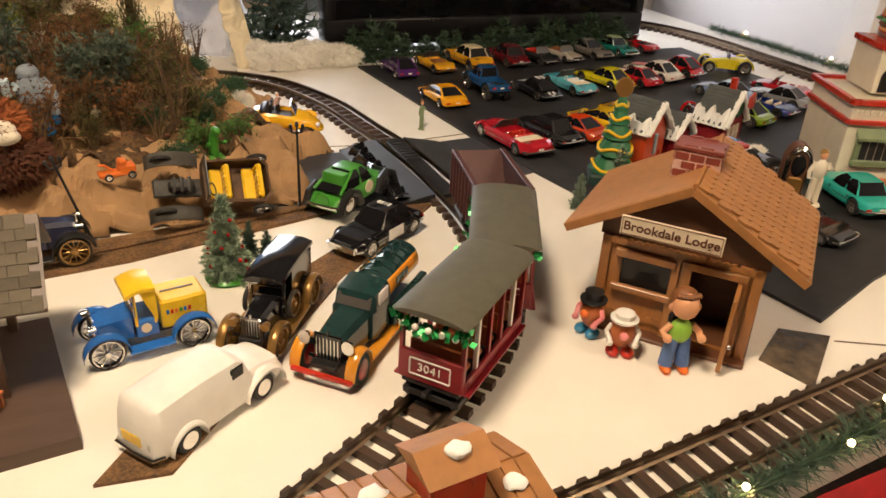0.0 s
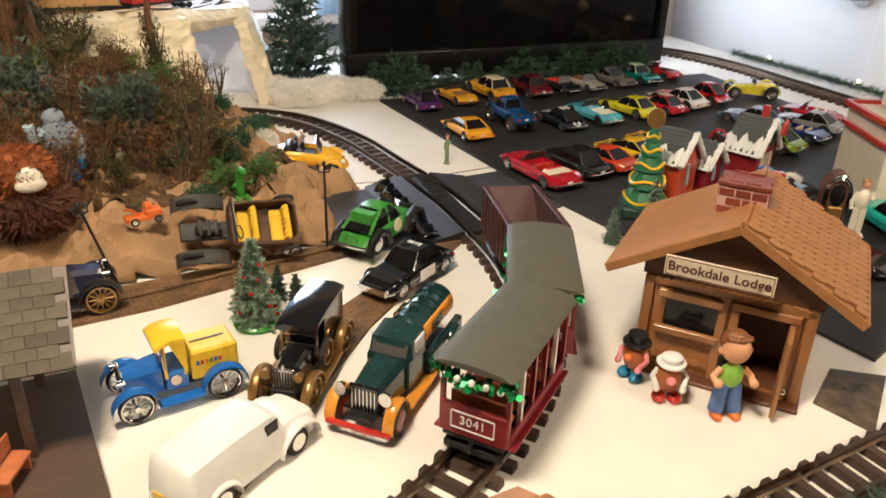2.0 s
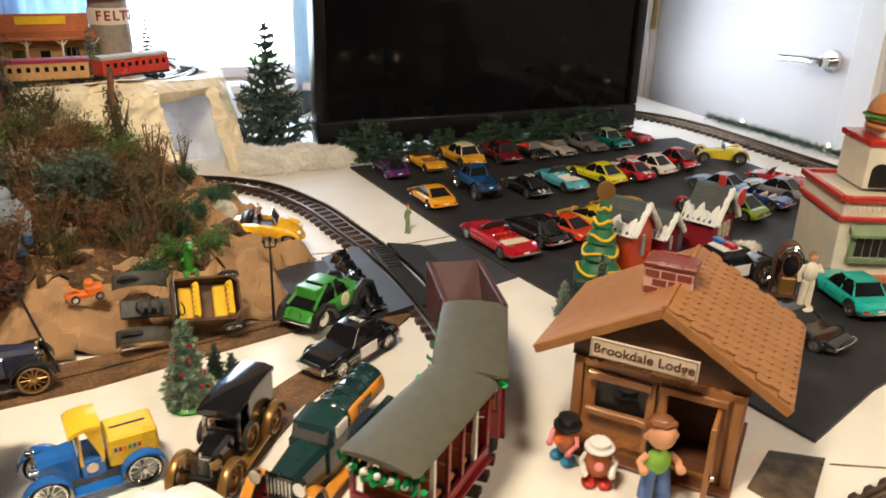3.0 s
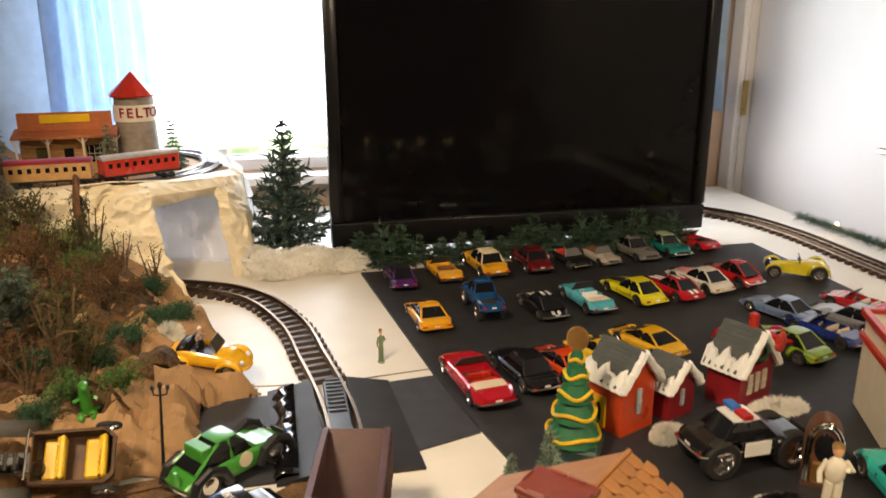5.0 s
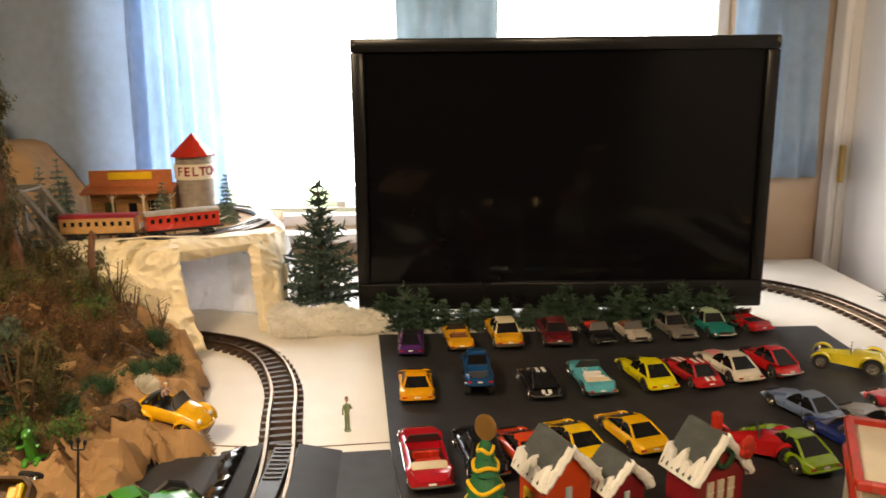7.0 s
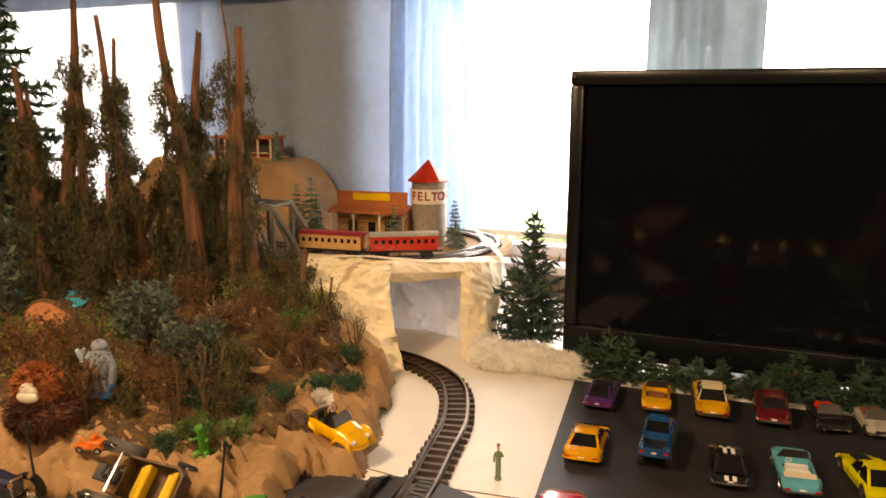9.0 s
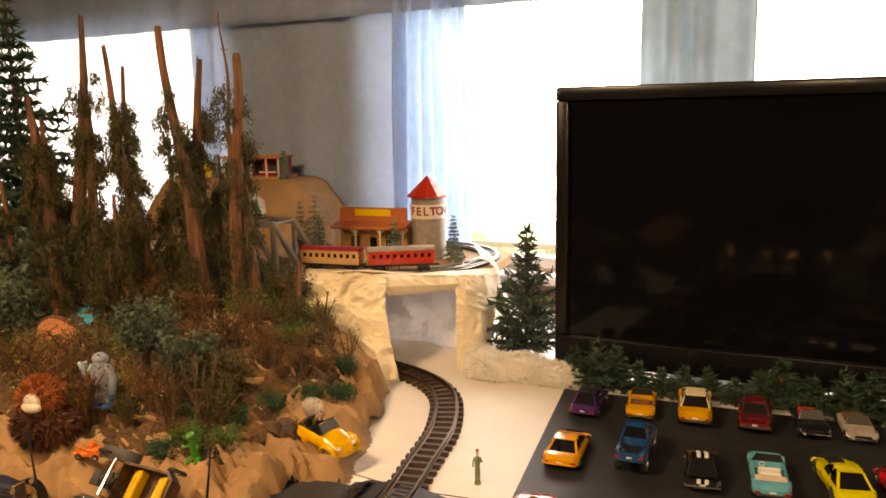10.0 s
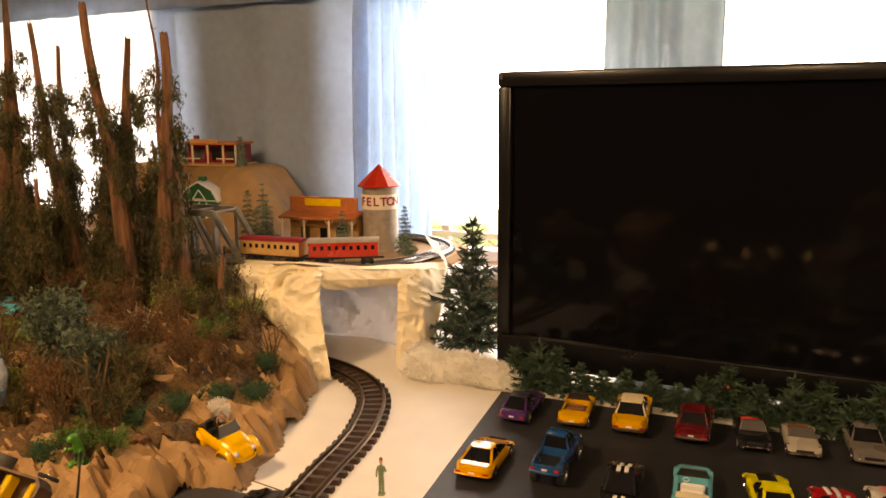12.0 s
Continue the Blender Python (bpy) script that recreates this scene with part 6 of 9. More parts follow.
            for i, mt in enumerate((M_BLUE, M_RED, M_ORANGE, M_GRASSGREEN, M_BLUE, M_RED)):
                for s in (-1, 1):
                    bm = B()
                    box(bm, (x1 - 0.008 - i * 0.0036 * (1 if s < 0 else 1), s * tw * 0.372, zc + 0.019), (0.0024, 0.0008, 0.004), 0.0002)
                    part("logo_bar", bm, mt, body_box, "small coloured sign bar")
            for s in (-1, 1):
                bm = B()
                lathe(bm, [(0, -0.0005), (0.0042, -0.0005), (0.0042, 0.0005), (0, 0.0005)], 16)
                bmesh.ops.transform(bm, matrix=Matrix.Translation((cx - 0.008, s * (bw + 0.0004), zc + 0.009)), verts=bm.verts[:])
                part("door_badge", bm, M_SIGN, root, "round red and cream badge")
        else:
            bm = B()
            xa = cx - wb * 0.22
            box(bm, ((xa + x1) / 2, 0, (zc + ct) / 2 + 0.006), (xa - x1, bw * 2.02, ct - zc - 0.012), 0.001)
            part("rear_body", bm, body, root, "glossy black closed body")
            for s in (-1, 1):
                w = wheel(root, cx - wb * 0.12, s * (tw * 0.5 - 0.002), wheel_r * 0.92, tyre, rims, 0.7)
                w.name = "spare_wheel"
                w.location.z = wheel_r * 1.9
    if kind == "jalopy":
        bm = B()
        box(bm, ((cx + r) / 2 - 0.004, 0, zc + 0.011), (cx - r + 0.016, bw * 2, 0.022), 0.002)
        part("tub", bm, body, root)
    if kind == "tanker":
        bm = B()
        x1 = cx - wb * 0.20
        rings = []
        for x, w, z0, z1 in ((cx + 0.006, bw * 0.95, zc, zt + 0.001), (cx, bw, zc, ct - 0.003), (x1, bw, zc, ct)):
            rings.append([(x, -w, z0), (x, w, z0), (x, w, zt), (x, w * 0.88, z1 - 0.001), (x, w * 0.6, z1), (x, -w * 0.6, z1), (x, -w * 0.88, z1 - 0.001), (x, -w, zt)])
        loft(bm, rings)
        part("cab", bm, body, root, "", 25)
        bm = B()
        loft(bm, [[(cx + 0.0058, -bw * 0.80, zt + 0.0025), (cx + 0.0058, bw * 0.80, zt + 0.0025), (cx + 0.0008, bw * 0.78, ct - 0.005), (cx + 0.0008, -bw * 0.78, ct - 0.005)], [(cx + 0.0046, -bw * 0.80, zt + 0.0025), (cx + 0.0046, bw * 0.80, zt + 0.0025), (cx - 0.0004, bw * 0.78, ct - 0.005), (cx - 0.0004, -bw * 0.78, ct - 0.005)]])
        part("windscreen", bm, M_CLEARISH, root, "hazy clear windscreen")
        for s in (-1, 1):
            bm = B()
            box(bm, ((cx + x1) / 2 - 0.001, s * bw * 0.975, (zt + ct) / 2), ((cx - x1) * 0.72, 0.002, (ct - zt) * 0.62), 0.0006)
            part("side_window", bm, M_WHITE, root, "pale side window")
        bm = B()
        x2, x3 = x1 - 0.003, r - wheel_r * 1.7
        zt2 = zc + 0.024
        for xx, rr in ((0, 0),):
            rings = []
            for x, g in ((x2, 0.86), (x2 - 0.003, 1.0), ((x2 + x3) / 2, 1.0), (x3 + 0.003, 1.0), (x3, 0.86)):
                rings.append([(x, math.cos(a) * 0.0165 * g, zt2 + math.sin(a) * 0.0135 * g) for a in np.linspace(0, 6.2832, 23)[:-1]])
            loft(bm, rings)
        tank = part("tank", bm, body, root, "", 50)
        for s in (-1, 1):
            bm = B()
            loft(bm, [[(x, s * math.cos(a) * 0.0169, zt2 + math.sin(a) * 0.0139) for a in np.linspace(-0.25, 0.62, 7)] for x in np.linspace(x2 - 0.004, x3 + 0.004, 6)], False, False)
            ob = part("stripe", bm, M_AMBER, tank, "broad amber side stripe", 60)
            ob.modifiers.new("thick", "SOLIDIFY").thickness = 0.0003
            for i in range(4):
                bm = B()
                box(bm, (x2 - 0.018 - i * 0.0062, s * 0.0172, zt2 + 0.003), (0.0045, 0.001, 0.0065), 0.0002)
                part("logo_bar", bm, M_DKGREEN, tank, "dark green sign bar")
        for x in np.linspace(x2 - 0.015, x3 + 0.015, 3):
            bm = B()
            cyl(bm, (x, 0, zt2 + 0.012), (x, 0, zt2 + 0.0165), 0.0042, 0.0036, 14)
            cyl(bm, (x, 0, zt2 + 0.0165), (x, 0, zt2 + 0.018), 0.0025, None, 10)
            part("hatch", bm, body, tank)
        for x in np.linspace(x2 - 0.004, x3 + 0.004, 6):
            bm = B()
            tube(bm, [(x, math.cos(a) * 0.0169, zt2 + math.sin(a) * 0.0139) for a in np.linspace(0.62, 2.52, 10)], 0.0006, 4)
            part("hoop", bm, body, tank)
        for s in (-1, 1):
            bm = B()
            box(bm, ((x1 + x3) / 2 - 0.002, s * tw * 0.43, zc + 0.005), (x1 - x3 - 0.002, 0.007, 0.016), 0.001)
            part("side_skirt", bm, M_DKGREEN, root)
            bm = B()
            box(bm, ((x1 + r) / 2 + 0.004, s * (tw * 0.43 + 0.0036), zc + 0.004), ((x1 - r) * 0.62, 0.001, 0.010), 0.0003)
            part("side_panel", bm, M_WHITE, root, "pale side panel")
        bm = B()
        box(bm, (f + wheel_r * 1.35, 0, wheel_r * 0.75), (0.004, tw * 1.12, 0.004), 0.001)
        part("bumper", bm, M_RED, root, "red front bumper")
    return root


old_car("delivery_truck", "blue vintage truck with yellow cab roof and box", pose(0.066, 0.594, 0.0, 0, 0, 190), 1, M_BLUE, M_BLUE, M_YELLOW, "delivery", SPOKE_MESH, 0.0145, 0.070, 0.046)
old_car("hearse_car", "glossy black vintage van with gold fenders", pose(0.173, 0.585, 0.003, 0, 0, 237) @ Matrix.Diagonal((1.08, 1.08, 0.97, 1)), 1, M_GLOSSBLACK, M_GOLD, M_GLOSSBLACK, "hearse", SPOKE_GOLD, 0.0140, 0.078, 0.041)
old_car("tanker_truck", "dark green vintage tanker truck with amber fenders", pose(0.2445, 0.5425, 0.0, 0, 0, 226) @ Matrix.Diagonal((1.04, 1.06, 1.20, 1)), 1, M_DKGREEN, M_AMBER, M_DKGREEN, "tanker", DISC_RED, 0.0125, 0.115, 0.047)
old_car("jalopy_car", "dusty dark blue vintage roadster on cork road", pose(-0.025, 0.765, 0.004, 0, 0, 6), 1, paint(0.015, 0.018, 0.05, 0.5), M_BLACK, M_BLACK, "jalopy", SPOKE_GOLD, 0.0160, 0.070, 0.044, "model car")


def panel_van():
    """A rounded white delivery van seen from behind."""
    root = thing("panel_van", "plain white rounded panel van with chrome hubcaps", "model van", pose(0.1015, 0.4845, 0.0, 0, 0, 35.5), "vintage model vehicles")
    bm = B()
    L, W = 0.128, 0.046
    rings = []
    prof = [(0, 0.030), (0.015, 0.045), (0.06, 0.050), (0.35, 0.0515), (0.60, 0.0505), (0.66, 0.047), (0.71, 0.033), (0.80, 0.0315), (0.95, 0.028), (1, 0.018)]
    for i in range(49):
        f = i / 48
        x = (f - 0.5) * L
        zt = lerp_table(prof, f)
        w = W / 2 * (0.80 + 0.20 * smooth01(min(f, 1 - f) / 0.06)) * (1 - 0.10 * smooth01((f - 0.68) / 0.1))
        az = 0.0
        for c in (-0.037, 0.037):
            if abs(x - c) < 0.0145:
                az = 0.011 + math.sqrt(0.0145 ** 2 - (x - c) ** 2) * 0.8
        zb = 0.007
        d = zt - zb
        half = [(0, zb), (0.9, zb), (1.0, zb + 0.2 * d), (1.0, zb + 0.5 * d), (0.96, zb + 0.74 * d), (0.84, zb + 0.92 * d), (0.55, zt - 0.02 * d), (0, zt)]
        ring = [(x, u * w, max(z, az) if k in (1, 2, 3) else z) for k, (u, z) in enumerate(half)]
        rings.append(ring + [(a, -b, c) for a, b, c in ring[-2:0:-1]])
    loft(bm, rings)
    part("body", bm, M_WHITE, root, "", 40)
    for s in (-1, 1):
        bm = B()
        fender(bm, 0.019, 0.060, 0.008, 0.026, s * 0.0215, 0.009, 0.002)
        part("fender", bm, M_WHITE, root)
        bm = B()
        fender(bm, -0.053, -0.021, 0.008, 0.024, s * 0.0225, 0.006, 0.002)
        part("fender", bm, M_WHITE, root)
        for x in (-0.037, 0.037):
            wheel(root, x, s * 0.0205, 0.0112, TYRE_MESH, DISC_MESH, 0.8)
        bm = B()
        box(bm, (0.0125, s * 0.0215, 0.0395), (0.013, 0.002, 0.010), 0.001)
        part("side_window", bm, M_GLASS, root, "dark side window")
        bm = B()
        box(bm, (-0.0635, s * 0.014, 0.018), (0.002, 0.004, 0.006), 0.0005)
        part("tail_light", bm, M_WHITELAMP, root)
    bm = B()
    box(bm, (-0.0640, 0.004, 0.0185), (0.0014, 0.020, 0.009), 0.0006)
    part("badge_plate", bm, M_YELLOW, root, "yellow and red badge plate")
    bm = B()
    tube(bm, [(-0.058, -0.022, 0.010), (-0.0655, -0.019, 0.010), (-0.0668, 0, 0.010), (-0.0655, 0.019, 0.010), (-0.058, 0.022, 0.010)], 0.0018, 6)
    part("bumper", bm, M_CHROME, root)


panel_van()


def wreck():
    """A brown open tourer lying tipped towards the viewer."""
    root = thing("wrecked_car", "rusty brown open car tipped over on paper hillside", "model car", pose(0.172, 0.822, 0.038, 48, 6, 4))
    bm = B()
    pts = [(-0.030, -0.024), (0.034, -0.026), (0.042, -0.018), (0.042, 0.018), (0.034, 0.026), (-0.030, 0.024)]
    loft(bm, [[(x * 0.95, y * 0.9, 0.0) for x, y in pts], [(x, y, 0.012) for x, y in pts], [(x, y, 0.026) for x, y in pts], [(x * 0.94, y * 0.88, 0.027) for x, y in pts], [(x * 0.93, y * 0.86, 0.006) for x, y in pts]])
    part("tub", bm, mat("rusty_brown_tin", (0.10, 0.052, 0.026), 0.6, 0.2, 0.4, 80, 0.2, 200), root)
    for x in (-0.014, 0.022):
        bm = B()
        box(bm, (x, 0, 0.010), (0.014, 0.038, 0.006), 0.002)
        box(bm, (x + 0.010, 0, 0.017), (0.006, 0.040, 0.018), 0.002)
        seat = part("seat", bm, M_YELLOW, root, "ribbed yellow seat")
        for k in range(7):
            part("rib", box(B(), (x + 0.0066, -0.0165 + k * 0.0055, 0.0175), (0.002, 0.004, 0.016), 0.0008), M_YELLOW, seat)
    bm = B()
    box(bm, (-0.055, 0, 0.004), (0.05, 0.020, 0.006), 0.001), box(bm, (-0.052, 0, 0.012), (0.026, 0.010, 0.012), 0.002)
    for k in range(3):
        cyl(bm, (-0.060 + k * 0.008, -0.008, 0.016), (-0.060 + k * 0.008, 0.008, 0.018), 0.0022, None, 8)
    part("engine", bm, mat("oily_engine_metal", (0.05, 0.047, 0.042), 0.5, 0.4, 0.5, 120), root, "exposed dark engine and chassis")
    for s in (-1, 1):
        bm = B()
        fender(bm, -0.086, -0.030, 0.000, 0.016, s * 0.031, 0.016, 0.002)
        part("fender", bm, mat("dusty_grey_fender", (0.055, 0.050, 0.042), 0.6, 0.1, 0.4, 80), root, "dusty grey fender")
        wheel(root, -0.070, s * 0.030, 0.012, THIN_TYRE, SPOKE_MESH, 0.8)
        wheel(root, 0.034, s * 0.030, 0.012, THIN_TYRE, SPOKE_MESH, 0.8)
    bm = B()
    bmesh.ops.create_circle(bm, segments=16, radius=0.007, matrix=Matrix.Translation((-0.022, -0.010, 0.026)) @ Matrix.Rotation(radians(50), 4, "Y"))
    pts = [v.co.copy() for v in bm.verts]
    bm.clear()
    tube(bm, pts + pts[:1], 0.0008, 5)
    part("steering_wheel", bm, M_BLACK, root)
    bm = B()
    for a, b in (((-0.030, -0.022, 0.027), (-0.030, -0.022, 0.045)), ((-0.030, -0.022, 0.045), (-0.030, 0.022, 0.045)), ((-0.030, 0.022, 0.045), (-0.030, 0.022, 0.027))):
        cyl(bm, a, b, 0.001, None, 6)
    part("windscreen_frame", bm, M_CHROME, root)


wreck()


def tow_truck():
    root = thing("tow_truck", "small orange tow truck on crumpled paper", "model truck", pose(0.064, 0.838, 0.056, 0, 0, 12))
    bm = B()
    box(bm, (0.006, 0, 0.010), (0.018, 0.014, 0.012), 0.002), box(bm, (0.002, 0, 0.018), (0.009, 0.012, 0.008), 0.002), box(bm, (-0.012, 0, 0.007), (0.022, 0.014, 0.005), 0.001)
    part("body", bm, M_ORANGE, root, "faded orange bodywork")
    bm = B()
    tube(bm, [(-0.006, 0, 0.009), (-0.016, 0, 0.017), (-0.022, 0, 0.018)], 0.0012, 6)
    part("crane", bm, M_ORANGE, root)
    for x in (0.010, -0.014):
        for s in (-1, 1):
            wheel(root, x, s * 0.007, 0.0045)


tow_truck()


# ---- lodge ----
def lodge():
    root = thing("toy_lodge", "honey-brown wooden toy lodge with scalloped shingle roof", "toy house", pose(0.505, 0.455, 0.0, 0, 0, -48.9))
    hw, dp, wh, az = 0.0685, 0.100, 0.092, 0.156
    # front wall with window and door openings
    bm = B()
    def slab(x0, x1, z0, z1, y=0.0, t=0.004):
        box(bm, ((x0 + x1) / 2, y + t / 2, (z0 + z1) / 2), (x1 - x0, t, z1 - z0))
    for a in ((-hw, hw, 0.004, 0.006), (-hw, -0.050, 0.006, wh), (-0.050, -0.006, 0.006, 0.044), (-0.050, -0.006, 0.078, wh), (-0.006, 0.010, 0.006, wh), (0.010, 0.050, 0.080, wh), (0.050, hw, 0.006, wh)):
        slab(*a)
    front = part("front_wall", bm, M_WOOD, root)
    bm = B()
    box(bm, (-hw + 0.002, dp / 2, wh / 2 + 0.002), (0.004, dp - 0.002, wh - 0.004)), box(bm, (hw - 0.002, dp * 0.15, wh / 2 + 0.002), (0.004, dp * 0.29, wh - 0.004))
    box(bm, (hw - 0.002, dp * 0.85, wh / 2 + 0.002), (0.004, dp * 0.29, wh - 0.004)), box(bm, (hw - 0.002, dp / 2, 0.020), (0.004, dp * 0.41, 0.032)), box(bm, (hw - 0.002, dp / 2, 0.080), (0.004, dp * 0.41, 0.024))
    box(bm, (0, dp - 0.002, wh / 2 + 0.002), (hw * 2 - 0.009, 0.004, wh - 0.004))
    part("side_walls", bm, M_WOOD, root)
    bm = B()
    box(bm, (0, dp / 2 - 0.004, 0.002), (hw * 2 + 0.006, dp + 0.022, 0.004), 0.0008)
    part("floor_plate", bm, M_DKWOOD, root, "dark reddish floor board")
    # gables
    for y in (-0.001, dp - 0.004):
        bm = B()
        prism(bm, [(-hw - 0.004, wh), (hw + 0.004, wh), (hw + 0.004, wh + 0.012), (0, az - 0.004), (-hw - 0.004, wh + 0.012)], 1, y, y + 0.005)
        part("gable", bm, M_DKWOOD, root, "dark brown gable board")
    # posts, lintels and sills
    for x in (-hw + 0.003, -0.002, 0.008, 0.0545, hw - 0.003):
        bm = B()
        box(bm, (x, -0.002, wh / 2 + 0.002), (0.0085 if abs(x) > 0.05 else 0.007, 0.005, wh - 0.004), 0.0006)
        part("post", bm, M_WOOD, front)
    for x0, x1, z, t in ((-0.056, -0.002, 0.079, 0.007), (0.004, 0.058, 0.082, 0.007), (-0.056, -0.002, 0.0440, 0.006)):
        bm = B()
        box(bm, ((x0 + x1) / 2, -0.0045, z), (x1 - x0, 0.006, t), 0.0006)
        part("rail", bm, M_WOOD, front)
    for i in range(20):
        bm = B()
        cyl(bm, (-hw + 0.0035 + i * 0.00685, -0.0005, 0.0890), (-hw + 0.0035 + i * 0.00685, -0.0045, 0.0890), 0.0037, None, 10)
        part("scallop", bm, M_WOOD, front)
    for i in range(7):
        bm = B()
        cyl(bm, (-0.052 + i * 0.0072, -0.0005, 0.016), (-0.052 + i * 0.0072, -0.0030, 0.016), 0.0037, None, 10)
        part("scallop", bm, M_WOOD, front)
    bm = B()
    box(bm, (-0.028, 0.002, 0.061), (0.043, 0.001, 0.033))
    pane = part("window_pane", bm, M_GLASS, front, "dark reflecting window pane")
    bm = B()
    box(bm, (hw - 0.0025, dp / 2, 0.052), (0.001, dp * 0.40, 0.030))
    part("window_pane", bm, M_GLASS, root, "dark side window pane")
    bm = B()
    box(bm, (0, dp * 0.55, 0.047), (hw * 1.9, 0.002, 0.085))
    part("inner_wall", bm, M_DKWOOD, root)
    # open door
    bm = B()
    box(bm, (0.0525, -0.020, 0.041), (0.004, 0.034, 0.072), 0.0006)
    dr = part("door", bm, M_WOOD, root, "open plank door")
    bm = B()
    ball(bm, (0.0562, -0.032, 0.030), 0.0024, 10, 8)
    part("door_knob", bm, M_CHROME, dr, "small bright door knob")
    # roof
    ez, ex = 0.097, 0.102
    sl = math.atan2(az - ez, ex)
    ln = math.hypot(az - ez, ex)
    for s in (-1, 1):
        bm = B()
        mm = Matrix.Translation((s * ex / 2, 0.060, (az + ez) / 2 + 0.0015)) @ Matrix.Rotation(s * sl, 4, "Y")
        box(bm, (0, 0, 0), (ln + 0.002, 0.150, 0.0032), 0.0006, mm)
        panel = part("roof_panel", bm, M_SHINGLE, root)
        bm = B()
        mm2 = Matrix.Translation((s * ex / 2, -0.0165, (az + ez) / 2 - 0.0015)) @ Matrix.Rotation(s * sl, 4, "Y")
        box(bm, (0, 0, 0), (ln, 0.003, 0.008), 0.0005, mm2)
        part("bargeboard", bm, M_SHINGLE, root)
        if s > 0:
            me = None
            for r in range(11):
                for c in range(13):
                    if me is None:
                        bm = B()
                        prism(bm, [(-0.0062, 0.0056), (-0.0062, -0.0056), (0.001, -0.0054), (0.0042, -0.0036), (0.0056, 0), (0.0042, 0.0036), (0.001, 0.0054)], 2, -0.0004, 0.0016)
                        me = _mesh(bm, "shingle", M_SHINGLE, 30)
                    u = -ln / 2 + 0.008 + r * (ln - 0.006) / 11
                    v = -0.072 + 0.0116 * c + (0.0058 if r % 2 else 0)
                    if v > 0.073:
                        continue
                    share("shingle", me, panel, mm @ Matrix.Translation((u, v, 0.0026)) @ Matrix.Rotation(radians(-5), 4, "Y"))
    bm = B()
    tube(bm, [(0, -0.0155, az + 0.0025), (0, 0.06, az + 0.0025), (0, 0.1355, az + 0.0025)], 0.0022, 6)
    part("ridge", bm, M_SHINGLE, root)
    # chimney of single bricks
    bm = B()
    cx, cy, cw, cd, z0, z1 = -0.008, 0.048, 0.040, 0.027, 0.128, 0.171
    box(bm, (cx, cy, (z0 + z1) / 2), (cw, cd, z1 - z0))
    ch = part("chimney", bm, M_MORTAR, root, "red brick chimney with pink mortar")
    bm = B()
    box(bm, (0, 0, 0), (0.0118, 0.0016, 0.0066), 0.0004)
    bme = _mesh(bm, "brick", M_BRICK, 30)
    for r in range(6):
        z = z0 + 0.0055 + r * 0.0078
        off = 0.0064 if r % 2 else 0
        for sx in (-1, 1):
            for k in range(-1, 4):
                x = cx - cw / 2 + 0.0066 + k * 0.0132 + off
                if cx - cw / 2 + 0.003 < x < cx + cw / 2 - 0.003:
                    share("brick", bme, ch, Matrix.Translation((x, cy + sx * cd / 2, z)))
            for k in range(-1, 3):
                y = cy - cd / 2 + 0.0066 + k * 0.0132 + off
                if cy - cd / 2 + 0.003 < y < cy + cd / 2 - 0.003:
                    share("brick", bme, ch, Matrix.Translation((cx + sx * cw / 2, y, z)) @ Matrix.Rotation(radians(90), 4, "Z"))
    bm = B()
    box(bm, (cx, cy, z1 + 0.001), (cw + 0.003, cd + 0.003, 0.0045), 0.0008)
    part("cap", bm, M_BRICK, ch)
    # sign
    bm = B()
    box(bm, (-0.010, -0.0200, 0.1130), (0.086, 0.002, 0.0175), 0.0003)
    sign = part("sign_board", bm, M_SIGN, root, "cream sign card with brown lettering")
    bm = B()
    for a, b, c, d in ((-0.010, 0.1207, 0.083, 0.0005), (-0.010, 0.1053, 0.083, 0.0005), (-0.0515, 0.1130, 0.0005, 0.0154), (0.0315, 0.1130, 0.0005, 0.0154)):
        box(bm, (a, -0.0212, b), (c, 0.0006, d))
    part("sign_border", bm, M_INK, sign)
    text_mesh("Brookdale Lodge", 0.0115, 0.0003, M_INK, sign, Matrix.Translation((-0.010, -0.0213, 0.1128)) @ Matrix.Rotation(radians(90), 4, "X"), fat=0.00022, spacing=1.02)


lodge()
LM = pose(0.505, 0.455, 0.0, 0, 0, -48.9)


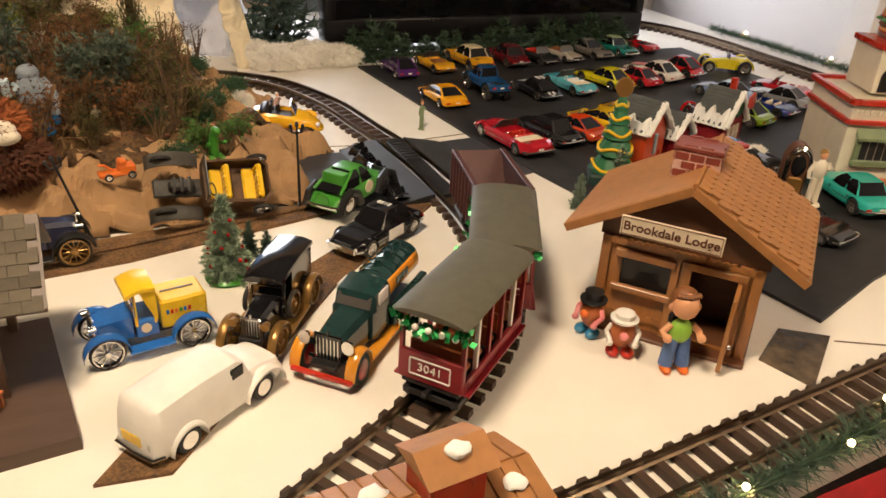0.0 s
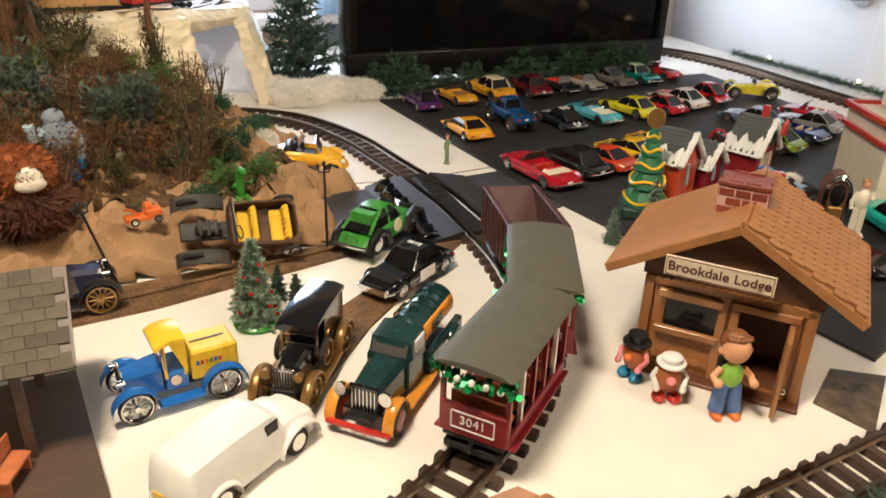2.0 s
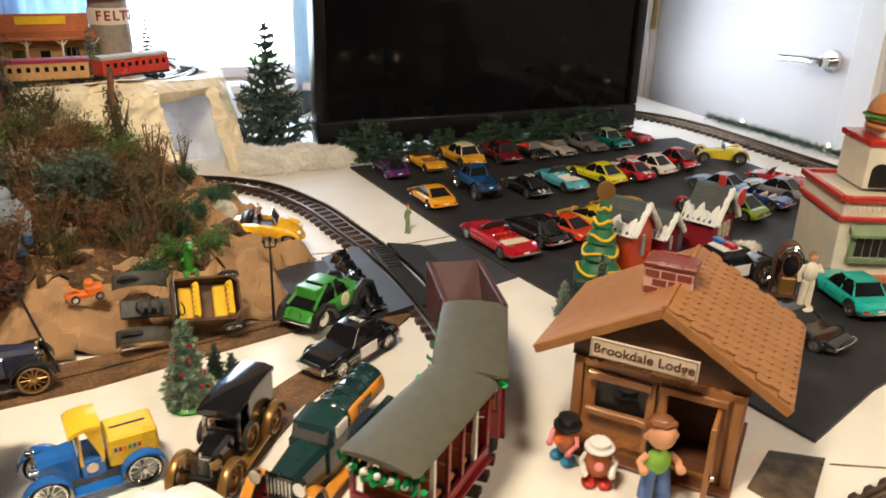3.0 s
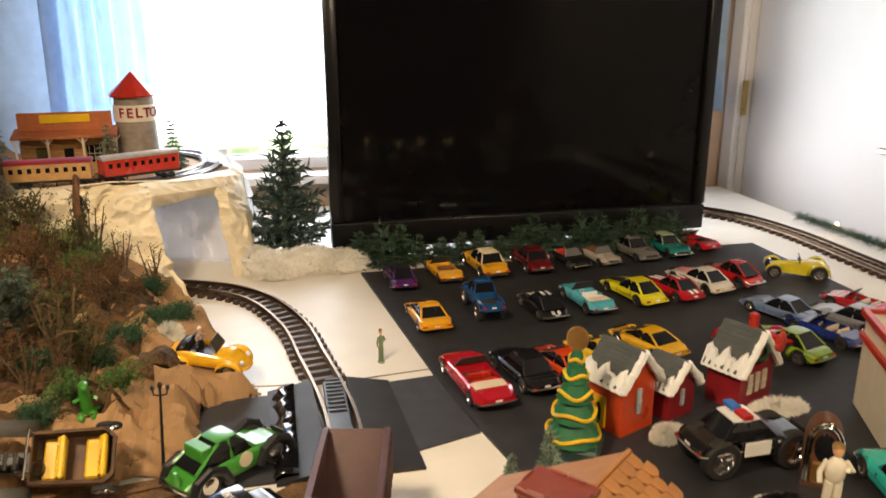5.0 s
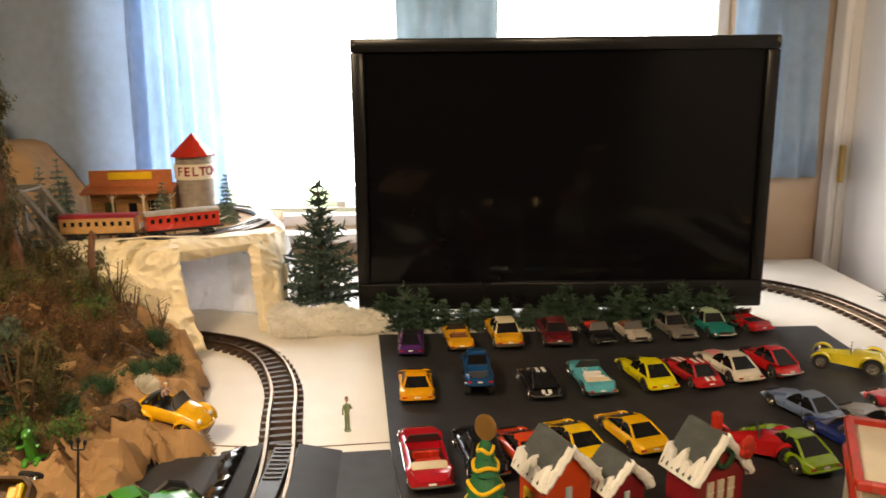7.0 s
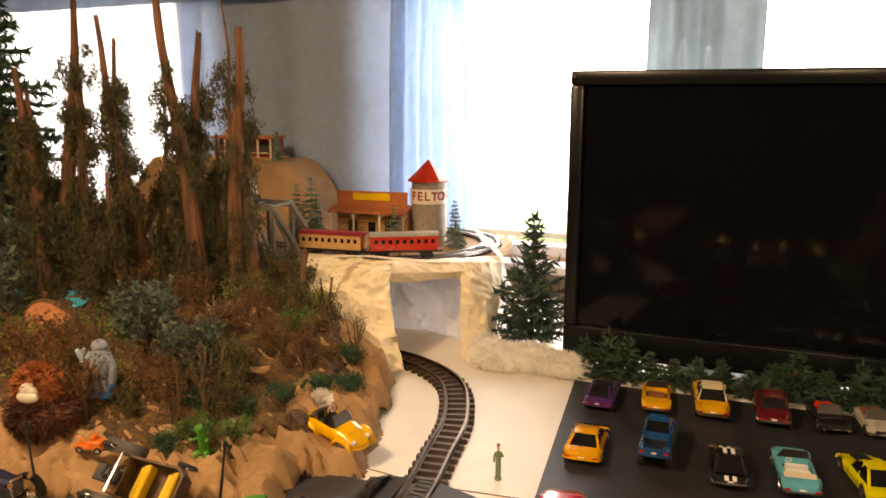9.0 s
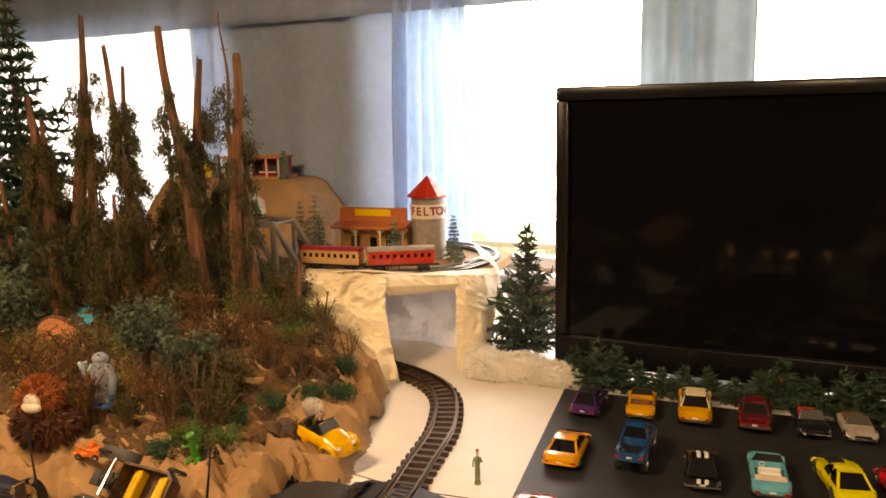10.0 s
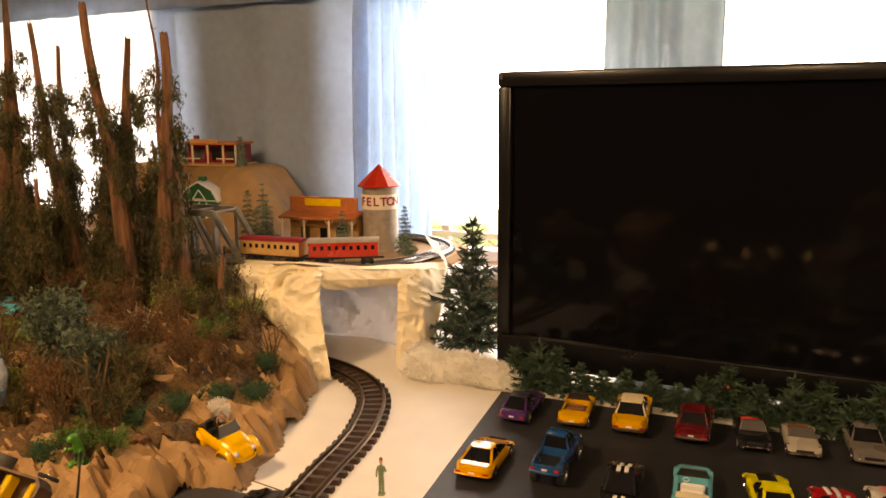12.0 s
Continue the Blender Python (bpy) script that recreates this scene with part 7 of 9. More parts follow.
def doll():
    def body(bm):
        ball(bm, (0, 0, 0.043), (0.011, 0.0085, 0.013))
    def head(bm):
        ball(bm, (0, 0, 0.070), (0.0125, 0.0120, 0.0135), 18, 12)
        for s in (-1, 1):
            ball(bm, (s * 0.0125, 0.001, 0.068), (0.003, 0.002, 0.0035))
            tube(bm, [(s * 0.010, 0, 0.050), (s * 0.017, -0.002, 0.043), (s * 0.016, -0.010, 0.041)], 0.0033, 8)
            ball(bm, (s * 0.016, -0.012, 0.042), 0.0042)
    def hair(bm):
        ball(bm, (0, 0.0055, 0.0745), (0.0132, 0.0108, 0.0115), 18, 12)
        for k in range(7):
            ball(bm, (-0.009 + k * 0.003, -0.006 + abs(k - 3) * 0.0012, 0.0815), (0.0028, 0.004, 0.0026), 8, 6)
    def legs(bm):
        for s in (-1, 1):
            tube(bm, [(s * 0.0055, 0, 0.036), (s * 0.007, 0, 0.020), (s * 0.008, -0.001, 0.006)], 0.006, 10, 0.0068)
    def shoes(bm):
        for s in (-1, 1):
            ball(bm, (s * 0.0085, -0.004, 0.0035), (0.0052, 0.009, 0.0038))
    def pack(bm):
        box(bm, (0, 0.010, 0.046), (0.018, 0.009, 0.022), 0.003)
    multi("vinyl_doll", "vinyl boy doll with green shirt and blue jeans", "doll", [(body, M_LIME), (head, M_SKIN), (hair, M_HAIR), (legs, M_JEANS), (shoes, M_ORANGE), (pack, M_BLACK)], LM @ pose(0.016, -0.043, 0, 0, 0, 30) @ Matrix.Scale(0.92, 4))


doll()


def potato(label, loc, hat_mat, shoe_mat, arm_mat, flat):
    def body(bm):
        ball(bm, (0, 0, 0.024), (0.0115, 0.0100, 0.016), 18, 12)
    def shoes(bm):
        for s in (-1, 1):
            ball(bm, (s * 0.0065, -0.003, 0.004), (0.006, 0.008, 0.0042))
            cyl(bm, (s * 0.005, 0, 0.004), (s * 0.004, 0, 0.012), 0.003, None, 10)
    def arms(bm):
        for s in (-1, 1):
            tube(bm, [(s * 0.010, 0, 0.030), (s * 0.014, -0.002, 0.024), (s * 0.011, -0.008, 0.018)], 0.0024, 8)
            ball(bm, (s * 0.011, -0.009, 0.016), 0.0032)
    def nose(bm):
        ball(bm, (0, -0.011, 0.025), (0.004, 0.004, 0.0035))
    def hat2(bm):
        n = 20
        rings = []
        for r, z in [(0.0125, 0.036), (0.0125, 0.0378), (0.0084, 0.0382), (0.0088, 0.045 if not flat else 0.0425), (0.004, 0.0468 if not flat else 0.0440)]:
            rings.append([(math.cos(6.2832 * i / n) * r, math.sin(6.2832 * i / n) * r, z) for i in range(n)])
        loft(bm, rings)
    multi("toy_figure", label, "toy figure", [(body, M_POTATO), (shoes, shoe_mat), (arms, arm_mat), (hat2, hat_mat), (nose, M_ORANGE if not flat else M_PINK)], LM @ loc, "round toy figures")


potato("round brown toy figure with black hat and blue shoes", pose(-0.064, -0.026, 0, 0, 0, -25), M_BLACK, paint(0.02, 0.22, 0.42, 0.4), M_PINK, False)
potato("round brown toy figure with white hat and red shoes", pose(-0.031, -0.044, 0, 0, 0, 20), M_WHITE, M_RED, M_WHITE, True)


# ---- upper level: hill, bridge, station, silo ----
def hill(x, y):
    k = smooth01((y - 1.735) / 0.13) * smooth01((-0.17 - x) / 0.17) * smooth01((x + 0.85) / 0.1)
    f = noise.voronoi((x * 18, y * 18, 3.0))[0]
    e = smooth01(k * 4) * smooth01((1 - k) * 4 + 0.1)
    return UZ - 0.002 + 0.163 * k + e * ((f[1] - f[0]) * 0.022 + 0.014 * noise.noise((x * 14, y * 14, 1)))


sheet_grid("paper_hill", np.arange(-0.9, -0.10, 0.009), np.arange(1.69, 1.975, 0.009), lambda x, y: True, hill, M_KRAFT, "crumpled brown paper hill on upper deck", "paper hill", 22)


def truss_bridge():
    root = thing("truss_bridge", "grey girder truss railway bridge on upper level", "bridge", pose(-0.25, 1.508, UZ - 0.004))
    x0, x1, h = -0.215, 0.215, 0.108
    for y in (-0.034, 0.034):
        for z, a, b in ((0.0, x0, x1), (h, x0 + 0.075, x1 - 0.075)):
            bm = B()
            box(bm, ((a + b) / 2, y, z), (b - a, 0.009, 0.013), 0.0008)
            part("chord", bm, M_BRIDGE, root)
        n = 6
        xs = np.linspace(x0 + 0.075, x1 - 0.075, n)
        for i, x in enumerate(xs):
            bm = B()
            box(bm, (x, y, h / 2), (0.008, 0.007, h - 0.013))
            part("upright", bm, M_BRIDGE, root)
            if i < n - 1:
                bm = B()
                a, b = (x, y, 0.004), (xs[i + 1], y, h - 0.004)
                if i >= n // 2:
                    a, b = (x, y, h - 0.004), (xs[i + 1], y, 0.004)
                cyl(bm, a, b, 0.0042, None, 6)
                part("brace", bm, M_BRIDGE, root)
        for s in (-1, 1):
            bm = B()
            cyl(bm, (s * 0.215, y, 0.0), (s * 0.140, y, h), 0.0068, None, 6)
            part("end_post", bm, M_BRIDGE, root)
    for x in np.linspace(x0 + 0.075, x1 - 0.075, 6):
        bm = B()
        box(bm, (x, 0, h + 0.002), (0.004, 0.070, 0.004))
        part("cross_beam", bm, M_BRIDGE, root)
    bm = B()
    box(bm, (0, 0, -0.002), (0.43, 0.062, 0.004))
    part("deck", bm, M_BRIDGE, root)


truss_bridge()


def station(label, m, w, d, h, wall, roofm, signm):
    root = thing("model_station", label, "model building", m, "model buildings")
    bm = B()
    box(bm, (0, d * 0.2, h * 0.30), (w, d * 0.6, h * 0.60))
    body = part("wall", bm, wall, root)
    for i in range(11):
        bm = B()
        box(bm, (0, -d * 0.1 - 0.0008, h * 0.04 + i * h * 0.052), (w, 0.0016, h * 0.040), 0.0004)
        part("clapboard", bm, wall, body)
    bm = B()
    box(bm, (0, -d * 0.1, h * 0.015), (w * 1.06, d * 1.1, h * 0.03), 0.0005)
    part("platform", bm, wall, root)
    bm = B()
    loft(bm, [[(x, -d * 0.62, h * 0.60), (x, -d * 0.62, h * 0.64), (x, d * 0.1, h * 0.73), (x, d * 0.55, h * 0.66), (x, d * 0.55, h * 0.62), (x, d * 0.1, h * 0.68)] for x in (-w * 0.54, w * 0.54)])
    part("porch_roof", bm, roofm, root)
    bm = B()
    box(bm, (0, -d * 0.08, h * 0.83), (w * 0.98, 0.004, h * 0.30), 0.0005)
    fr = part("false_front", bm, roofm, root, "orange plank false front")
    for i in range(7):
        bm = B()
        box(bm, (0, -d * 0.08 - 0.0024, h * 0.71 + i * h * 0.040), (w * 0.98, 0.0012, h * 0.033), 0.0003)
        part("plank", bm, roofm, fr)
    bm = B()
    box(bm, (0, -d * 0.08 - 0.0042, h * 0.88), (w * 0.52, 0.002, h * 0.13), 0.0005)
    part("sign", bm, signm, root, "plain yellow name board")
    for x in (-0.5, -0.18, 0.18, 0.5):
        bm = B()
        box(bm, (x * w, -d * 0.56, h * 0.32), (0.0035, 0.0035, h * 0.58))
        for s in (-1, 1):
            cyl(bm, (x * w, -d * 0.56, h * 0.50), (x * w + s * w * 0.07, -d * 0.56, h * 0.61), 0.0011, None, 5)
        part("post", bm, M_SIGN, root)
    for x, ww, hh, zz, mt in ((-0.27, 0.13, 0.40, 0.22, M_OLIVE), (0.0, 0.10, 0.20, 0.30, M_GLASS), (0.27, 0.17, 0.28, 0.30, M_GLASS)):
        bm = B()
        box(bm, (x * w, -d * 0.1 - 0.0025, zz * h), (ww * w, 0.002, hh * h), 0.0003)
        p = part("opening", bm, mt, body)
        if x > 0.1:
            for k in (-1, 0, 1):
                bm = B()
                box(bm, (x * w + k * ww * w * 0.33, -d * 0.1 - 0.0042, zz * h), (0.0008, 0.001, hh * h))
                part("glazing_bar", bm, M_SIGN, p)
            bm = B()
            box(bm, (x * w, -d * 0.1 - 0.0042, zz * h), (ww * w, 0.001, 0.0008))
            part("glazing_bar", bm, M_SIGN, p)
    return root


station("tan clapboard model station with orange false front", pose(-0.010, 1.715, UZ, 0, 0, 6), 0.168, 0.075, 0.118, M_TANWOOD, M_TERRACOTTA, M_YELLOW)
station("grey-green model depot with yellow sign on deck", pose(-0.83, 1.575, UZ, 0, 0, 8), 0.12, 0.07, 0.125, mat("grey_green_clapboard", (0.32, 0.34, 0.26), 0.6, 0, 0.1, 90), M_GREYROOF, M_YELLOW)


def silo():
    c = Vector((0.1115, 1.745, UZ))
    root = thing("water_silo", "grey model silo with red cone roof and name band", "silo", Matrix.Translation(c))
    bm = B()
    prof = []
    n = 30
    rings = []
    for k in range(41):
        z = 0.142 * k / 40
        r = 0.0395 - 0.0030 * k / 40 + (0.0006 if k % 3 == 0 else 0)
        rings.append([(math.cos(6.2832 * i / n) * r, math.sin(6.2832 * i / n) * r, z) for i in range(n)])
    loft(bm, rings)
    part("wall", bm, M_STONE, root, "", 50)
    bm = B()
    loft(bm, [[(math.cos(6.2832 * i / n) * 0.0402, math.sin(6.2832 * i / n) * 0.0402, z) for i in range(n)] for z in (0.093, 0.125)], True, False)
    part("name_band", bm, M_DINER, root, "cream paper band with red letters", 60)
    bm = B()
    loft(bm, [[(math.cos(6.2832 * i / 10) * r, math.sin(6.2832 * i / 10) * r, z) for i in range(10)] for r, z in ((0.046, 0.140), (0.047, 0.143), (0.001, 0.187))])
    part("roof", bm, M_RED, root, "faceted red cone roof", 10)
    face = math.atan2(0.30 - 1.745, 0.80 - 0.1115)
    for i, ch in enumerate("FELTON"):
        a = face + (i - 2.3) * 0.40
        m = Matrix.Rotation(a, 4, "Z") @ Matrix.Translation((0.0405, 0, 0.1095)) @ Matrix.Rotation(radians(90), 4, "Z") @ Matrix.Rotation(radians(90), 4, "X")
        text_mesh(ch, 0.0255, 0.0004, M_CRIMSON, root, m, "letter", 1.0, 0.0006)
    bm = B()
    for k in range(-1, 2):
        box(bm, (0.0, 0, 0), (0.001, 0.001, 0.001))
    bm.free()
    return root


silo()


def little_barn(m):
    root = thing("model_barn", "green model barn with white trim on hillside", "model building", m, "model buildings")
    w, d, h = 0.098, 0.07, 0.052
    out = [(-w / 2, 0), (w / 2, 0), (w / 2, h), (w * 0.36, h * 1.50), (0, h * 1.85), (-w * 0.36, h * 1.50), (-w / 2, h)]
    bm = B()
    prism(bm, out, 1, 0, d)
    part("wall", bm, M_GREENPAINT, root, "", 10)
    bm = B()
    top = [(-w * 0.56, h * 0.97), (-w * 0.39, h * 1.54), (0, h * 1.92), (w * 0.39, h * 1.54), (w * 0.56, h * 0.97)]
    ins = [(x * 0.95, z - 0.003) for x, z in top]
    loft(bm, [[(x, y, z) for x, z in top] + [(x, y, z) for x, z in ins[::-1]] for y in (-0.006, d + 0.006)])
    part("roof", bm, M_WHITE, root, "white gambrel roof", 10)
    for a, b in (((-w * 0.5, h * 0.98), (w * 0.5, h * 0.98)), ((-w * 0.18, h * 1.05), (w * 0.18, h * 1.05)), ((-w * 0.18, h * 1.05), (0, h * 1.5)), ((w * 0.18, h * 1.05), (0, h * 1.5)), ((-w * 0.2, 0.004), (0, h * 0.9)), ((w * 0.0, h * 0.9), (w * 0.2, 0.004)), ((-w * 0.2, h * 0.9), (-w * 0.2, 0.004)), ((w * 0.2, h * 0.9), (w * 0.2, 0.004))):
        bm = B()
        cyl(bm, (a[0], -0.0012, a[1]), (b[0], -0.0012, b[1]), 0.0016, None, 5)
        part("trim_board", bm, M_WHITE, root, "white trim board")
    for k in (-1, 1):
        bm = B()
        box(bm, (w * 0.36, -0.001, h * 0.45), (w * 0.16, 0.002, h * 0.34), 0.0004)
        if k > 0:
            part("window", bm, M_WHITE, root, "white framed window")
        else:
            bm.free()
    bm = B()
    box(bm, (0, d * 0.3, h * 2.0), (0.016, 0.016, 0.012), 0.001)
    part("cupola", bm, M_GREENPAINT, root)


little_barn(pose(-0.425, 1.775, 0.187, 0, 0, 12))


def cabin(m):
    root = thing("model_cabin", "brown log saloon with covered porch on hilltop", "model building", m, "model buildings")
    w, d, h = 0.165, 0.07, 0.062
    bm = B()
    box(bm, (0, 0, 0.003), (w * 1.1, d * 1.5, 0.006), 0.001)
    part("platform", bm, M_TANWOOD, root)
    bm = B()
    box(bm, (0, d * 0.2, 0.006 + h * 0.4), (w, d * 0.6, h * 0.8))
    part("wall", bm, M_CRIMSON, root, "dark red timber wall")
    bm = B()
    box(bm, (0, -0.005, h * 0.93), (w * 1.06, d * 1.3, 0.006), 0.001)
    part("roof", bm, M_TERRACOTTA, root)
    bm = B()
    box(bm, (-0.01, -d * 0.60, h * 1.03), (w * 0.5, 0.003, 0.010), 0.0005)
    part("sign", bm, M_TANWOOD, root)
    for x in (-0.5, -0.28, 0.0, 0.28, 0.5):
        bm = B()
        box(bm, (x * w, -d * 0.58, h * 0.48), (0.004, 0.004, h * 0.84))
        part("post", bm, M_SIGN, root)
    for x in (-0.30, 0.30):
        bm = B()
        box(bm, (x * w, -d * 0.58, h * 0.30), (w * 0.30, 0.002, 0.003))
        part("rail", bm, M_SIGN, root)
    for x, mt in ((-0.30, M_CLEARISH), (0.02, M_BLACK), (0.30, M_CLEARISH)):
        bm = B()
        box(bm, (x * w, -d * 0.105, h * 0.45), (w * 0.17, 0.003, h * 0.5), 0.0005)
        part("opening", bm, mt, root)
    bm = B()
    box(bm, (-w * 0.36, 0, h * 1.08), (0.012, 0.012, 0.02), 0.001)
    part("chimney", bm, M_BRICK, root)


cabin(pose(-0.475, 1.905, 0.317, 0, 0, 8))
bm = B()
box(bm, (0, 0, 0.018), (0.026, 0.022, 0.036), 0.002), box(bm, (0, 0, 0.038), (0.030, 0.026, 0.004), 0.001)
tagged(part("outhouse", bm, M_YELLOW), "small yellow model shed on hilltop", "model shed").matrix_basis = pose(-0.625, 1.885, 0.318)


def fence_run(x0, y0, x1, y1, z, n):
    root = thing("model_fence", "brown plastic rail fence beside upper track", "model fence", group="model fences")
    a, b = Vector((x0, y0, z)), Vector((x1, y1, z))
    for i in range(n + 1):
        p = a.lerp(b, i / n)
        bm = B()
        cyl(bm, p, p + Vector((0, 0, 0.022)), 0.0014, None, 6)
        part("post", bm, M_TWIG, root)
    for h in (0.009, 0.018):
        bm = B()
        cyl(bm, a + Vector((0, 0, h)), b + Vector((0, 0, h)), 0.0009, None, 5)
        part("rail", bm, M_TWIG, root)


fence_run(-0.16, 1.555, 0.02, 1.57, UZ, 8)
fence_run(0.02, 1.57, 0.11, 1.60, UZ, 4)


def figurine(label, m, h, top, low, skin=M_SKIN, hair=M_HAIR):
    """A tiny painted figurine as one plain shape."""
    def legs(bm):
        cyl(bm, (0.06 * h, 0, 0), (0.05 * h, 0, 0.48 * h), 0.05 * h, 0.06 * h, 8), cyl(bm, (-0.06 * h, 0.02 * h, 0), (-0.05 * h, 0, 0.48 * h), 0.05 * h, 0.06 * h, 8)
    def torso(bm):
        ball(bm, (0, 0, 0.63 * h), (0.125 * h, 0.085 * h, 0.19 * h), 10, 8)
        tube(bm, [(0.11 * h, 0, 0.76 * h), (0.19 * h, -0.02 * h, 0.64 * h), (0.10 * h, -0.10 * h, 0.70 * h)], 0.034 * h, 6)
        tube(bm, [(-0.11 * h, 0, 0.76 * h), (-0.18 * h, 0, 0.60 * h), (-0.17 * h, -0.03 * h, 0.48 * h)], 0.034 * h, 6)
    def head(bm):
        ball(bm, (0, 0, 0.90 * h), (0.065 * h, 0.07 * h, 0.085 * h), 10, 8)
    def cap(bm):
        ball(bm, (0, 0.015 * h, 0.935 * h), (0.072 * h, 0.074 * h, 0.065 * h), 10, 8)
    def foot(bm):
        cyl(bm, (0, 0, -0.001), (0, 0, 0.02 * h), 0.16 * h, 0.15 * h, 12)
    multi("figurine", label, "figurine", [(legs, low), (torso, top), (head, skin), (cap, hair), (foot, low)], m, "small figurines")


figurine("small standing figurine in green dress on table", pose(0.502, 1.062, 0.0, 0, 0, 20) @ Matrix.Diagonal((0.66, 0.8, 1.0, 1)), 0.048, M_SAGE, M_SAGE)
figurine("small painted figurine beside upper station", pose(0.050, 1.595, UZ, 0, 0, 10), 0.034, M_FELT, M_HAIR)
figurine("tiny painted figurine among forest shrubs", pose(0.045, 0.985, 0.062, 0, 0, 30), 0.034, M_GREYTWIG, M_TWIG)
bm = B()
ball(bm, (0, 0, 0.008), (0.011, 0.008, 0.008), 12, 8)
tagged(part("yellow_barrel", bm, M_YELLOW), "small yellow bale beside upper track", "bale").matrix_basis = pose(0.075, 1.60, UZ)
multi("model_horse", "small orange plastic horse beside depot", "model horse",
      [(lambda bm: (ball(bm, (0, 0, 0.022), (0.016, 0.006, 0.0075)), tube(bm, [(0.012, 0, 0.024), (0.019, 0, 0.034), (0.026, 0, 0.031)], 0.0042, 8, 0.003), [cyl(bm, (x, y, 0.0), (x * 0.85, y, 0.02), 0.0016, 0.0025, 6) for x in (-0.012, 0.012) for y in (-0.004, 0.004)]), M_ORANGE)], pose(-0.79, 1.475, UZ, 0, 0, 190))


def rail_car(name, label, line, s, L, W, z, base, kind, body, roofm, group):
    """A goods or passenger car at s metres along a track. Returns its root."""
    p, a = along(line, s)
    root = thing(name, label, "train car", pose(p.x, p.y, z, 0, 0, math.degrees(a)), group)
    wr = W * 0.16
    for x in (-L * 0.33, L * 0.33):
        for dx in (-wr * 1.3, wr * 1.3):
            for sy in (-1, 1):
                bm = B()
                cyl(bm, (x + dx, sy * W * 0.34, wr), (x + dx, sy * W * 0.42, wr), wr, wr * 0.9, 16)
                part("wheel", bm, M_BLACK, root)
        bm = B()
        box(bm, (x, 0, wr), (wr * 4.4, W * 0.92, wr * 0.8), 0.001)
        part("bogie", bm, M_BLACK, root)
    zb = wr * 2.1
    bm = B()
    box(bm, (0, 0, zb + 0.002), (L, W * 0.92, 0.004), 0.0006)
    part("frame", bm, M_BLACK, root)
    for sx in (-1, 1):
        bm = B()
        box(bm, (sx * (L / 2 + 0.004), 0, zb - 0.001), (0.010, 0.004, 0.004), 0.0006)
        part("coupler", bm, M_BLACK, root)
    return root, zb + 0.004


def coach(label, line, s, body, roofm, m_h=0.034):
    root, z = rail_car("passenger_coach", label, line, s, 0.135, 0.036, UZ + 0.009, 0, "coach", body, roofm, "upper level train")
    L, W, h = 0.132, 0.036, m_h
    bm = B()
    box(bm, (0, 0, z + h * 0.42), (L, W, h * 0.84), 0.001)
    part("body", bm, body, root)
    bm = B()
    loft(bm, [[(x, W * 0.54 * math.cos(t), z + h * 0.82 + h * 0.20 * math.sin(t)) for t in np.linspace(0, math.pi, 9)] for x in (-L * 0.515, L * 0.515)])
    part("roof", bm, roofm, root, "", 40)
    for sy in (-1, 1):
        for i in range(9):
            bm = B()
            box(bm, (-L * 0.42 + i * L * 0.105, sy * W * 0.5, z + h * 0.52), (L * 0.05, 0.0012, h * 0.24), 0.0003)
            part("window", bm, M_GLASS, root, "dark coach window")


UL = 0.004 * (len(UPPER) - 1)
def s_at(line, x, y):
    return 0.004 * min(range(len(line)), key=lambda i: (line[i].x - x) ** 2 + (line[i].y - y) ** 2)


coach("tan model coach with red roof on upper track", UPPER, s_at(UPPER, 0.005, 1.515), M_TANWOOD, M_CRIMSON)
coach("red model coach with grey roof on upper track", UPPER, s_at(UPPER, 0.140, 1.555), M_RED, M_STONE)
r, z = rail_car("caboose_car", "orange-red model caboose on upper track", UPPER, s_at(UPPER, -0.98, 1.51), 0.10, 0.036, UZ + 0.009, 0, "c", M_ORANGE, M_RED, "upper level train")
bm = B()
box(bm, (0, 0, z + 0.016), (0.085, 0.036, 0.032), 0.001), box(bm, (0, 0, z + 0.040), (0.03, 0.03, 0.016), 0.001)
part("body", bm, M_ORANGE, r)
for sy in (-1, 1):
    for i in range(8):
        bm = B()
        cyl(bm, (-0.048 + i * 0.0137, sy * 0.0185, z), (-0.048 + i * 0.0137, sy * 0.0185, z + 0.014), 0.0007, None, 5)
        part("railing_bar", bm, M_RED, r)


# ---- lower train on the curve ----
def sprig(bm, rng, c, r, n):
    for _ in range(n):
        o = Vector(c) + Vector((rng.gauss(0, r), rng.gauss(0, r), rng.gauss(0, r * 0.6)))
        a = Vector((rng.gauss(0, 1), rng.gauss(0, 1), rng.gauss(0, 1))).normalized() * 0.007
        b = a.orthogonal().normalized() * 0.0028
        bm.faces.new([bm.verts.new(q) for q in (o - b, o + a * 0.5, o + b, o - a * 0.5)])


M_TINSEL = mat("shiny_green_foil", (0.01, 0.25, 0.06), 0.25, 0.5, 0.4, 100, island=0.8)


